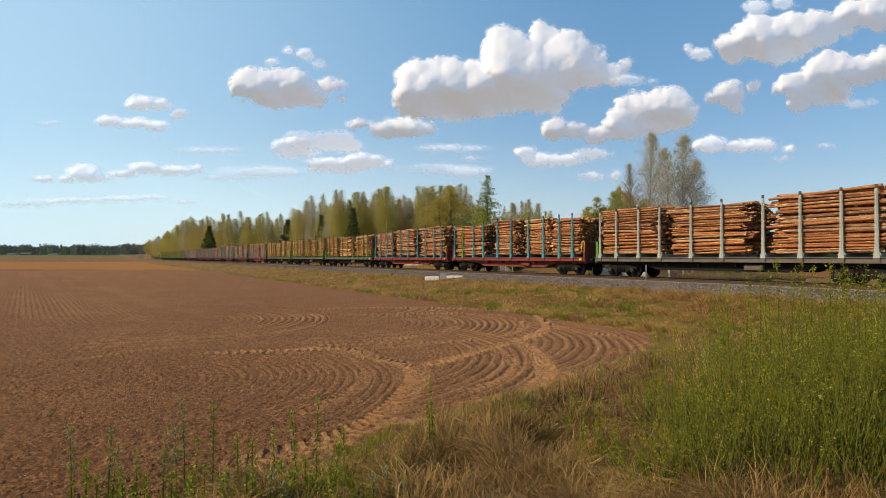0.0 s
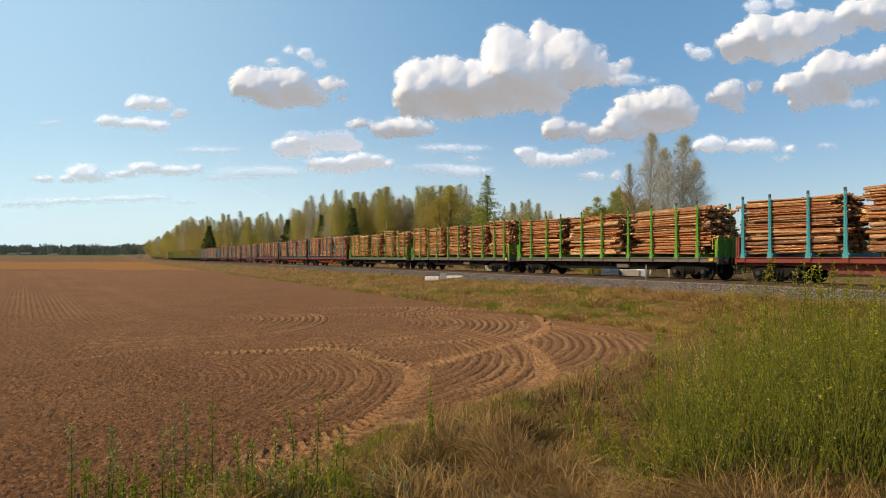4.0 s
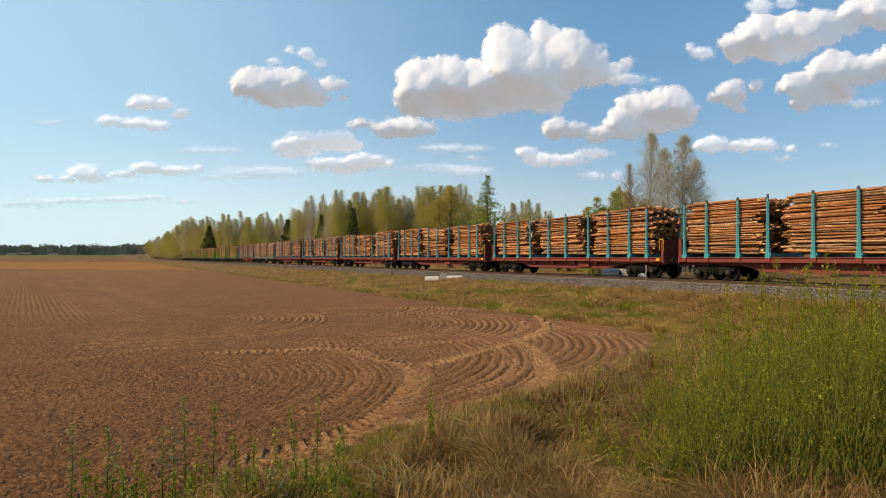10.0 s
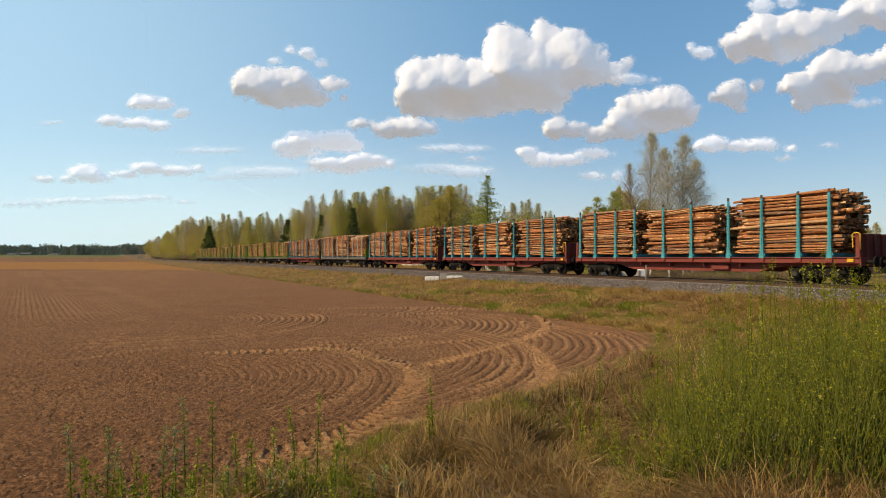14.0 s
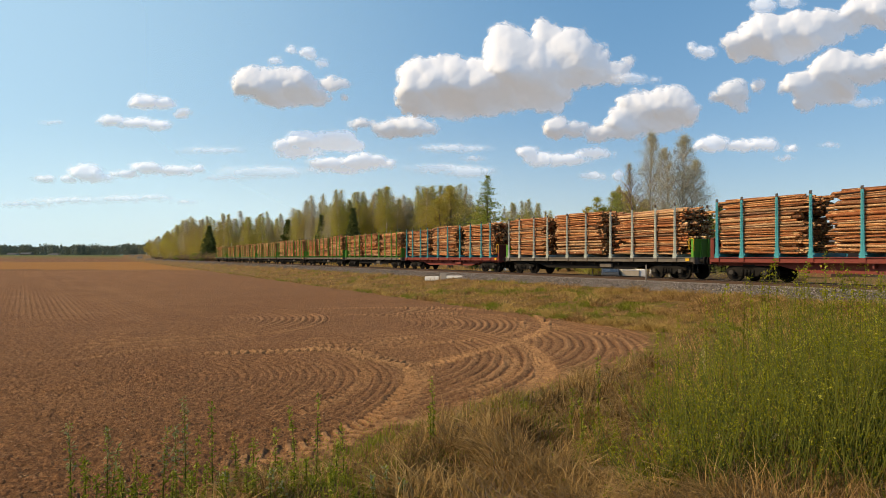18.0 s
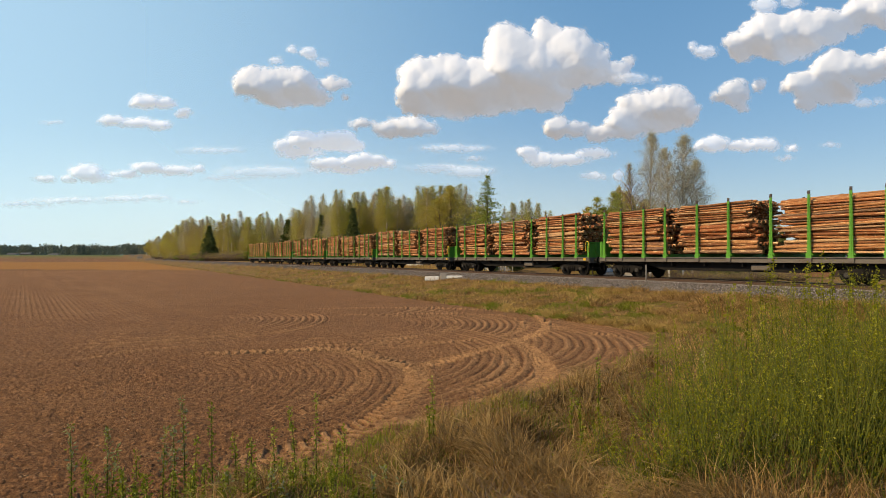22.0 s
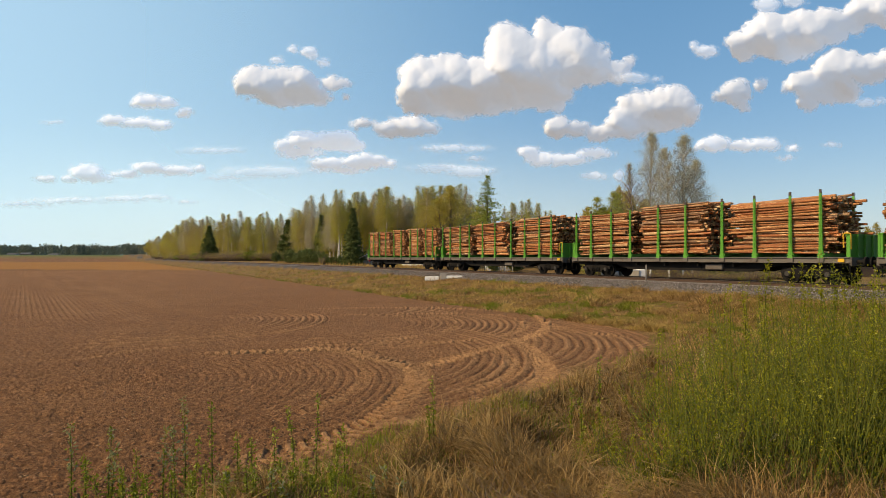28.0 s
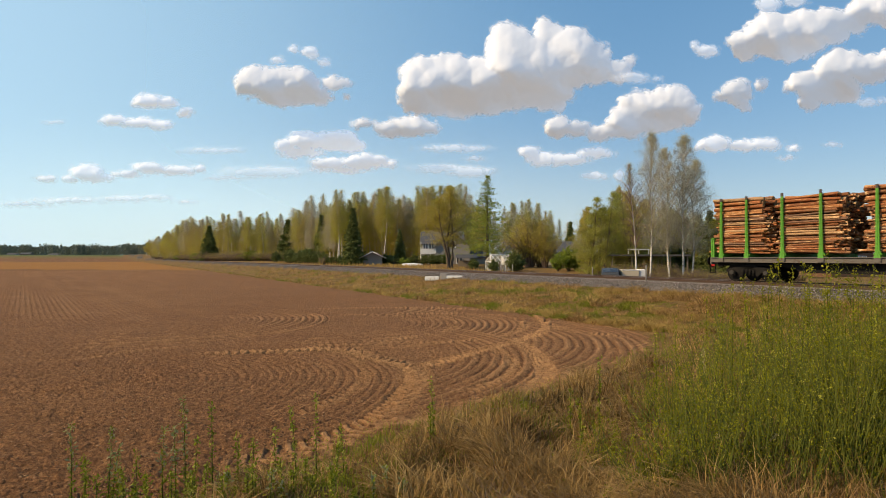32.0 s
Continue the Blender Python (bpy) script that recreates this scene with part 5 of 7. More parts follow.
def build_woods():
    rng = random.Random(77)
    cols = [-0.500, -0.484, -0.461, -0.413, -0.347, -0.295, -0.270, -0.228, -0.175, -0.133, -0.090, -0.042, 0.015, 0.055]
    dist = [760, 600, 425, 292, 255, 243, 238, 192, 160, 158, 154, 150, 150, 160]
    rise = [0.025, 0.029, 0.043, 0.067, 0.075, 0.077, 0.075, 0.098, 0.113, 0.106, 0.118, 0.115, 0.124, 0.115]
    for row, back in ((0, 1.0), (1, 1.10), (2, 1.22)):
        c = -0.500
        while c < 0.06:
            y = float(np.interp(c, cols, dist)) * back * rng.uniform(0.98, 1.03)
            h = (float(np.interp(c, cols, rise)) * y + EYE_Z - 0.25) * rng.choice((0.76, 0.86, 0.92, 0.98, 1.08)) * rng.uniform(0.96, 1.03) * (0.95 if row else 0.91) * (1.10 if c < -0.41 else 1.0)
            kind = rng.choices(("birch_a", "birch_b", "birch_c", "birch_d", "pine"), (3.5, 4.5, 4, 2, 0.0 if c > -0.47 else 2))[0]
            plant(kind, *at_view(c, y), h, rng.uniform(0, 6.28), rng.uniform(1.1, 1.7) * (1.3 if c < -0.41 else 1.0))
            c += rng.uniform(0.0048, 0.0088) * (1.0, 1.3, 1.8)[row] * (0.55 if c < -0.42 else 1.0)
    # brown undergrowth that closes the wood below the crowns
    c = -0.488
    while c < 0.055:
        y = float(np.interp(c, cols, dist)) * rng.uniform(1.06, 1.18)
        plant("bush_brown", *at_view(c, y), rng.uniform(5.0, 8.0) * y / 190, c * 70, 1.2)
        c += rng.uniform(0.010, 0.016)
    # tops that stand out
    for c, y, top, kind in ((-0.1743, 150, 0.115, "birch_a"), (-0.098, 148, 0.120, "birch_a"), (-0.030, 146, 0.118, "birch_c"), (0.012, 140, 0.124, "birch_c"), (0.035, 142, 0.122, "birch_c"),
                            (0.125, 175, 0.090, "birch_d"), (0.140, 178, 0.094, "birch_c"), (0.155, 182, 0.093, "birch_d"), (0.172, 185, 0.080, "birch_c"), (0.108, 180, 0.078, "birch_c"), (0.085, 175, 0.085, "birch_b"), (0.185, 190, 0.070, "birch_c"), (0.150, 160, 0.080, "birch_b"), (0.120, 158, 0.074, "birch_b"), (0.092, 168, 0.078, "birch_b"), (0.101, 172, 0.086, "birch_c"), (0.115, 170, 0.094, "birch_a"), (0.131, 168, 0.097, "birch_b"), (0.147, 172, 0.099, "birch_a"), (0.163, 176, 0.092, "birch_b"), (0.179, 180, 0.080, "birch_a"), (0.196, 186, 0.066, "birch_b"), (0.070, 165, 0.092, "birch_c"), (0.210, 190, 0.060, "birch_c")):
        plant(kind, *at_view(c, y), top * y + EYE_Z - 0.25, c * 99, 1.1)
    for c, y, top in ((-0.394, 268, 0.056), (-0.262, 218, 0.067), (-0.1515, 118, 0.087), (-0.073, 122, 0.050), (-0.030, 128, 0.046), (-0.205, 178, 0.075)):
        plant("spruce_wide" if c < -0.25 else "spruce", *at_view(c, y), top * y * 0.97 + EYE_Z - 0.25, c * 50, (1.35 if c < -0.25 else 1.45) if c < -0.1 else 1.4)
    plant("larch", *at_view(0.0745, 104), 0.141 * 104 + 2.35, 1.0, 1.7)
    plant("yard_tree", *at_view(0.012, 92), 0.120 * 92 + 2.35, 0.4, 1.75)
    plant("alder", *at_view(0.060, 128), 0.085 * 128 + 2.35, 0.9)
    # the group by the parked cars
    plant("birch_tall", *at_view(0.350, 62), 0.213 * 62 + 2.35, 0.2, 0.75)
    plant("birch_bare", *at_view(0.325, 63), 0.160 * 63 + 2.35, 1.3, 0.95)
    plant("birch_tall", *at_view(0.383, 66), 0.185 * 66 + 2.35, 2.2, 1.0)
    plant("birch_tall", *at_view(0.402, 64), 0.205 * 64 + 2.35, 4.2, 0.95)
    plant("birch_tall", *at_view(0.418, 66), 0.165 * 66 + 2.35, 5.2, 1.05)
    for c, y, top, kind, w in ((0.250, 78, 0.090, "willow_tree", 1.3), (0.268, 77, 0.100, "willow_tree", 1.2), (0.286, 80, 0.098, "willow_tree", 1.25), (0.303, 84, 0.092, "willow_tree", 1.2), (0.242, 86, 0.075, "alder", 1.2), (0.318, 77, 0.085, "willow_tree", 1.1), (0.332, 79, 0.080, "willow_tree", 1.1),
                               (0.322, 84, 0.092, "alder", 1.1), (0.340, 88, 0.085, "alder", 1.0), (0.300, 90, 0.105, "alder", 1.0), (0.235, 98, 0.060, "alder", 0.9), (0.365, 86, 0.070, "alder", 1.1), (0.395, 90, 0.066, "willow_tree", 1.2), (0.430, 86, 0.060, "alder", 1.1), (0.455, 84, 0.066, "willow_tree", 1.2)):
        plant(kind, *at_view(c, y), top * 1.14 * y + 2.35, c * 60, w)
    for c, y, top in ((0.350, 90, 0.075), (0.372, 88, 0.070), (0.392, 92, 0.078), (0.412, 88, 0.068), (0.432, 86, 0.075), (0.450, 84, 0.082), (0.468, 84, 0.090), (0.215, 130, 0.062), (0.335, 95, 0.06), (0.485, 80, 0.080), (0.51, 82, 0.075), (0.54, 84, 0.07)):
        plant("spruce_wide", *at_view(c, y), top * y + EYE_Z - 0.25, c * 77, 1.0)
    plant("bush_brown", *at_view(0.146, 98), 0.076 * 98 + 2.4, 0.3, 1.05)
    for c, y, top, w in ((0.162, 99, 0.064, 0.6), (0.345, 88, 0.100, 0.8), (0.372, 90, 0.098, 0.8), (0.395, 92, 0.085, 0.9), (0.325, 92, 0.092, 0.7)):
        plant("bush_brown", *at_view(c, y), top * y + 2.4, c * 60, w)
    plant("bush_brown", *at_view(0.172, 96), 0.058 * 96 + 2.4, 2.3, 0.75)
    for c, y, h in ((0.212, 88, 3.4), (0.195, 86, 2.6), (0.225, 90, 3.0), (-0.068, 112, 1.4), (-0.060, 110, 1.2)):
        plant("bush_green", *at_view(c, y), h, c * 40)
    for c, y, h in ((0.087, 80, 1.7), (0.120, 84, 2.6), (0.126, 85, 2.4), (0.050, 88, 1.5), (0.054, 89, 1.4), (-0.006, 118, 1.9), (0.002, 117, 2.0), (0.010, 116, 1.9), (-0.020, 118, 1.9), (-0.012, 118, 1.8), (-0.283, 172, 3.0)):
        plant("hedge_ball", *at_view(c, y), h, c * 40)
    for i in range(16):
        c = -0.262 + i * 0.0042 + rng.uniform(-0.001, 0.001)
        plant("hedge_ball", *at_view(c, 150 - i), rng.uniform(2.0, 3.4), i, 0.9)
    for i in range(30):
        c = -0.200 + i * 0.0066 + rng.uniform(-0.002, 0.002)
        plant("hedge_ball" if i % 3 else "bush_thorn", *at_view(c, 124 - 0.2 * i), rng.uniform(1.3, 2.1), i, 1.2)
    for i in range(60):
        c = -0.490 + i * 0.0048 + rng.uniform(-0.002, 0.002)
        y = float(np.interp(c, cols, dist)) * 0.93
        plant("bush_thorn" if rng.random() < 0.85 else "bush_green", *at_view(c, y), rng.uniform(2.6, 5.5), i, 1.6)
    for i in range(26):
        plant("bush_thorn", *at_view(0.330 + i * 0.011, 62 + rng.uniform(-5, 5)), rng.uniform(0.9, 1.5), i, 1.5)
    for i in range(9):
        plant("bush_thorn", *at_view(0.285 + i * 0.018, 67.5), rng.uniform(1.4, 2.2), i, 1.2)
    # behind the train's near end
    for i in range(22):
        c = 0.47 + i * 0.026 + rng.uniform(-0.006, 0.006)
        plant(rng.choice(("spruce_wide", "alder", "willow_tree", "birch_b", "alder")), *at_view(c, rng.uniform(84, 100)), rng.uniform(0.045, 0.066) * 90 + 2.35, i, 1.25)
    # woods along the skyline
    spots = []
    for i in range(1300):
        c = rng.uniform(-1.25, -0.493)
        y = rng.uniform(960, 1160)
        x = c * y
        h = rng.uniform(11.5, 18.5) * (0.85 + 0.4 * float(fbm(np.array([c * 60]), np.array([0.0]), 3)[0]))
        z0 = ground_z(x, y)
        w = rng.uniform(2.4, 4.6)
        for q in range(80):
            f = rng.random() ** 0.8
            r = w * (1 - 0.75 * f) * math.sqrt(rng.random())
            a = rng.uniform(0, 6.28)
            spots.append((x + r * math.cos(a), y + r * math.sin(a), z0 + h * f))
    ob = part("far_woods", leaf_mesh("far_woods", spots, np.random.default_rng(4).uniform(1.1, 2.3, len(spots)), 4, 1.2), M["hazed_needle"])
    tagged(ob, "belt of mixed woods along the skyline, paled bluish by painted haze", "woods", kind="stuff")


build_woods()


# ---- houses and yard beyond the railway ----
def siding_mat(name, base, pitch=0.16):
    s = Surface(name, 0.75)
    p = s.spot()
    n = s.noise(p, 0.7, 5)
    fine = s.noise(p, 18, 4, 0.6, stretch=(0.1, 0.1, 1))
    c = s.mix(s.ramp(n, [(0.35, 0.0), (0.75, 0.35)]), base, tuple(v * 0.72 for v in base))
    s.put("Base Color", s.mix(s.ramp(fine, [(0.5, 0.0), (0.75, 0.25)]), c, tuple(v * 0.6 for v in base)))
    return s.mat


def glass_mat():
    s = Surface("window_glass", 0.06, specular=0.8)
    s.put("Base Color", s.mix(s.ramp(s.noise(s.spot(), 0.8), [(0.4, 0.0), (0.7, 1.0)]), (0.03, 0.035, 0.04), (0.09, 0.10, 0.11)))
    return s.mat


M.update({
    "white_wall": siding_mat("pale_grey_siding", (0.42, 0.40, 0.36)),
    "grey_wall": siding_mat("grey_boards", (0.27, 0.25, 0.23)),
    "white": siding_mat("white_paint", (0.78, 0.77, 0.74)),
    "roof": siding_mat("grey_tile_roof", (0.085, 0.085, 0.09)),
    "dark_roof": siding_mat("dark_felt_roof", (0.10, 0.095, 0.095)),
    "glass": glass_mat(),
    "wood": siding_mat("weathered_wood", (0.22, 0.18, 0.14)),
    "car_dark": painted("dark_grey_car_paint", (0.06, 0.065, 0.07), rough=0.25, wear_at=0.9),
    "tyre": painted("tyre_rubber", (0.02, 0.02, 0.02), rough=0.9),
    "cream": painted("cream_paint", (0.62, 0.52, 0.38), rough=0.5, wear_at=0.75),
    "straw": foliage("dry_straw", (0.19, 0.10, 0.040), (0.50, 0.30, 0.115), (0.70, 0.46, 0.205), 0.3, (0.13, 0.072, 0.028), 2.0),
    "verge": foliage("verge_grass", (0.46, 0.285, 0.090), (0.62, 0.42, 0.16), (0.36, 0.275, 0.065), 0.3, (0.27, 0.165, 0.052), 0.45),
    "green_grass": foliage("fresh_grass", (0.17, 0.20, 0.02), (0.22, 0.25, 0.03), (0.27, 0.26, 0.05), 0.35),
})


def prism_roof(parent, x0, x1, y0, y1, z, rise, over=0.35, axis="x", mat="roof", thick=0.14):
    """Two roof slopes as slabs, ridge along x or y."""
    for side in (-1, 1):
        bm = bmesh.new()
        if axis == "x":
            mid, edge = (y0 + y1) / 2, (y1 + over if side > 0 else y0 - over)
            k = rise / ((y1 - y0) / 2)
            low = z - k * over
            pts = [(x0 - over, mid, z + rise), (x1 + over, mid, z + rise), (x1 + over, edge, low), (x0 - over, edge, low)]
        else:
            mid, edge = (x0 + x1) / 2, (x1 + over if side > 0 else x0 - over)
            k = rise / ((x1 - x0) / 2)
            low = z - k * over
            pts = [(mid, y0 - over, z + rise), (mid, y1 + over, z + rise), (edge, y1 + over, low), (edge, y0 - over, low)]
        lo = [bm.verts.new(q) for q in pts]
        hi = [bm.verts.new((a, b, c + thick)) for a, b, c in pts]
        bm.faces.new(lo)
        bm.faces.new(list(reversed(hi)))
        for i in range(4):
            j = (i + 1) % 4
            bm.faces.new((lo[j], lo[i], hi[i], hi[j]))
        bmesh.ops.recalc_face_normals(bm, faces=bm.faces[:])
        part("roof_slope", bm, M[mat], parent)


def gable_walls(parent, x0, x1, y0, y1, z0, z1, rise, axis, mat, name="wall"):
    """A closed block of walls with gable triangles."""
    bm = bmesh.new()
    b = [bm.verts.new(q) for q in ((x0, y0, z0), (x1, y0, z0), (x1, y1, z0), (x0, y1, z0))]
    t = [bm.verts.new(q) for q in ((x0, y0, z1), (x1, y0, z1), (x1, y1, z1), (x0, y1, z1))]
    if axis == "y":
        g = [bm.verts.new(((x0 + x1) / 2, yy, z1 + rise)) for yy in (y0, y1)]
        bm.faces.new((b[0], b[1], t[1], g[0], t[0]))
        bm.faces.new((b[2], b[3], t[3], g[1], t[2]))
        bm.faces.new((b[1], b[2], t[2], t[1]))
        bm.faces.new((b[3], b[0], t[0], t[3]))
    else:
        g = [bm.verts.new((xx, (y0 + y1) / 2, z1 + rise)) for xx in (x0, x1)]
        bm.faces.new((b[3], b[0], t[0], g[0], t[3]))
        bm.faces.new((b[1], b[2], t[2], g[1], t[1]))
        bm.faces.new((b[0], b[1], t[1], t[0]))
        bm.faces.new((b[2], b[3], t[3], t[2]))
    return part(name, bm, M[mat], parent)


def window(parent, x, z, w, h, y, bars=1):
    """A window on a wall that faces the railway."""
    bm = bmesh.new()
    for a0, a1, b0, b1 in ((-w / 2 - 0.09, -w / 2, -0.09, h + 0.09), (w / 2, w / 2 + 0.09, -0.09, h + 0.09), (-w / 2, w / 2, -0.09, 0), (-w / 2, w / 2, h, h + 0.09)):
        box(bm, x + a0, x + a1, y - 0.07, y + 0.02, z + b0, z + b1)
    for i in range(bars):
        c = x - w / 2 + w * (i + 1) / (bars + 1)
        box(bm, c - 0.03, c + 0.03, y - 0.06, y - 0.005, z, z + h)
    f = part("window", bm, M["white"], parent)
    bm = bmesh.new()
    box(bm, x - w / 2, x + w / 2, y - 0.03, y - 0.004, z, z + h)
    part("pane", bm, M["glass"], f)


def on_ground(c, y, turn=0.0, sink=0.0):
    x, y = at_view(c, y)
    return Matrix.Translation((x, y, ground_z(x, y) - sink)) @ Matrix.Rotation(radians(turn), 4, "Z")


def build_villa():
    h = thing("villa", "pale grey two-storey house with grey tiled roof", "house", m=on_ground(0.0, 122, 0, 1.05))
    gable_walls(h, -4.3, 4.0, 0.5, 8.0, 0, 5.4, 2.4, "x", "white_wall")
    prism_roof(h, -4.3, 4.0, 0.5, 8.0, 5.4, 2.4, 0.45, "x")
    gable_walls(h, -1.6, 5.4, -1.4, 6.0, 0, 4.6, 3.1, "y", "grey_wall", "wing_wall")
    prism_roof(h, -1.6, 5.4, -1.4, 6.0, 4.6, 3.1, 0.5, "y")
    for x, z in ((-3.2, 1.2), (-2.4, 4.0), (-3.6, 4.0)):
        window(h, x, z, 0.9, 1.2, 0.5)
    for x, z in ((0.4, 1.2), (3.4, 1.2), (1.9, 4.4)):
        window(h, x, z, 1.2, 1.2, -1.4)
    bm = bmesh.new()
    box(bm, -4.6, -1.4, -1.4, 0.5, 3.1, 3.3)
    part("balcony_floor", bm, M["white"], h)
    bm = bmesh.new()
    box(bm, -4.6, -1.4, -1.42, -1.34, 3.3, 4.1)
    box(bm, -4.66, -1.34, -1.46, -1.30, 4.1, 4.18)
    part("balcony_rail", bm, M["white"], h)
    for x in (-4.5, -3.5, -2.5, -1.5):
        bm = bmesh.new()
        tube(bm, (x, -1.3, 0), (x, -1.3, 3.1), 0.09, n=8)
        part("column", bm, M["white"], h)
    for x in (-4.5, -1.6):
        bm = bmesh.new()
        box(bm, x - 0.07, x + 0.07, -1.35, -1.21, 4.18, 5.6)
        part("balcony_post", bm, M["white"], h)
    bm = bmesh.new()
    box(bm, 2.0, 2.5, 4.0, 4.5, 6.0, 8.7)
    part("chimney", bm, M["grey_wall"], h)
    # low wing beside it
    gable_walls(h, 5.0, 9.0, 2.0, 7.0, 0, 2.5, 1.2, "x", "grey_wall", "annex_wall")
    prism_roof(h, 5.0, 9.0, 2.0, 7.0, 2.5, 1.2, 0.4, "x")


def build_shed():
    h = thing("garden_shed", "small grey timber shed with low gable roof", "shed", m=on_ground(-0.1185, 118, 6, 1.0))
    gable_walls(h, -1.9, 1.9, 0, 4, 0, 2.7, 0.95, "y", "grey_wall")
    prism_roof(h, -1.9, 1.9, 0, 4, 2.7, 0.95, 0.75, "y")
    bm = bmesh.new()
    box(bm, -0.5, 0.4, -0.05, -0.004, 0.1, 1.9)
    part("door", bm, M["grey_wall"], h)
    bm = bmesh.new()
    for s in (-1, 1):
        tube(bm, (0, -0.80, 3.62), (s * 2.70, -0.80, 2.30), 0.07, n=6)
    part("barge_board", bm, M["white"], h)


def build_canopy():
    h = thing("garden_canopy", "open garden canopy with low grey roof on posts", "shelter", m=on_ground(0.040, 96, 0, 0.6))
    prism_roof(h, -1.4, 1.4, 0, 2.2, 2.1, 0.45, 0.3, "x", "roof", 0.08)
    for x in (-1.3, 1.3):
        for y in (0.1, 2.1):
            bm = bmesh.new()
            box(bm, x - 0.05, x + 0.05, y - 0.05, y + 0.05, 0, 2.1)
            part("post", bm, M["wood"], h)
    bm = bmesh.new()
    box(bm, -1.3, 1.3, 2.0, 2.06, 0, 1.6)
    part("back_wall", bm, M["wood"], h)


def build_greenhouse():
    h = thing("greenhouse", "small glass greenhouse with white frame", "greenhouse", m=on_ground(0.090, 85, -58, 0.3))
    x0, x1, y0, y1, z1, rise = -1.3, 1.3, -1.0, 2.2, 1.6, 0.95
    panes = gable_walls(h, x0, x1, y0, y1, 0, z1, rise, "y", "pane_glass", "glazing")
    for s in (-1, 1):
        bm = bmesh.new()
        q = [bm.verts.new(v) for v in ((0, y0, z1 + rise + 0.02), (0, y1, z1 + rise + 0.02), (s * (x1 + 0.03), y1, z1 + 0.01), (s * (x1 + 0.03), y0, z1 + 0.01))]
        bm.faces.new(q)
        bmesh.ops.solidify(bm, geom=bm.faces[:], thickness=0.012)
        part("roof_pane", bm, M["pane_glass"], h)
        for k in range(5):
            y = y0 + (y1 - y0) * k / 4
            bm = bmesh.new()
            tube(bm, (0, y, z1 + rise + 0.03), (s * (x1 + 0.04), y, z1 + 0.03), 0.035, n=6)
            tube(bm, (s * (x1 + 0.03), y, 0), (s * (x1 + 0.03), y, z1 + 0.03), 0.035, n=6)
            part("glazing_bar", bm, M["white"], h)
    for y in (y0, y1):
        bm = bmesh.new()
        tube(bm, (x0, y - 0.02, z1), (x1, y - 0.02, z1), 0.035, n=6)
        tube(bm, (0, y - 0.02, 0), (0, y - 0.02, z1 + rise), 0.03, n=6)
        part("end_bar", bm, M["white"], h)
    bm = bmesh.new()
    tube(bm, (0, y0 - 0.05, z1 + rise + 0.03), (0, y1 + 0.05, z1 + rise + 0.03), 0.04, n=6)
    part("ridge_bar", bm, M["white"], h)


def build_bungalow():
    h = thing("bungalow", "long low white house with grey roof and white gabled porch", "house", m=on_ground(0.165, 112, 0, 1.0))
    gable_walls(h, -6.2, 7.4, 0, 7, 0, 3.4, 1.9, "x", "white_wall")
    prism_roof(h, -6.2, 7.4, 0, 7, 3.4, 1.9, 0.5, "x")
    for x in (-3.5, -1.0, 2.0, 4.6):
        window(h, x, 1.7, 1.3, 1.1, 0)
    gable_walls(h, -7.2, -5.4, -1.6, 3, 0, 3.3, 1.5, "y", "white", "porch_wall")
    prism_roof(h, -7.2, -5.4, -1.6, 3, 3.3, 1.5, 0.3, "y", "roof", 0.09)
    window(h, -6.3, 2.2, 0.6, 0.9, -1.6, 0)
    # white carved gable of the outbuilding
    bm = bmesh.new()
    for s in (-1, 1):
        tube(bm, (-8.7 + s * 0.85, -1.9, 3.1), (-8.7, -1.9, 4.2), 0.06, n=6)
    part("bracket", bm, M["white"], h)


def build_boat():
    boat = thing("upturned_boat", "white rowing boat lying keel up on the grass", "boat", m=on_ground(-0.052, 104, 4))
    bm = bmesh.new()
    rows = []
    for i in range(9):
        f = i / 8
        x = -1.9 + 3.8 * f
        w = 0.62 * math.sin(math.pi * (0.10 + 0.86 * f)) ** 0.6
        hh = 0.42 * math.sin(math.pi * (0.16 + 0.74 * f)) ** 0.5
        rows.append([bm.verts.new((x, w * math.cos(a), 0.02 + hh * math.sin(a))) for a in [math.pi * k / 8 for k in range(9)]])
    for a, b in zip(rows, rows[1:]):
        for k in range(8):
            bm.faces.new((a[k], a[k + 1], b[k + 1], b[k])).smooth = True
    bm.faces.new(rows[0])
    bm.faces.new(list(reversed(rows[-1])))
    bmesh.ops.recalc_face_normals(bm, faces=bm.faces[:])
    part("hull", bm, M["white"], boat)
    bm = bmesh.new()
    bent_tube(bm, ((-1.95, 0, 0.25), (-1.2, 0, 0.44), (0, 0, 0.47), (1.2, 0, 0.42), (1.85, 0, 0.25)), (0.03,) * 5)
    part("keel", bm, M["wood"], boat)


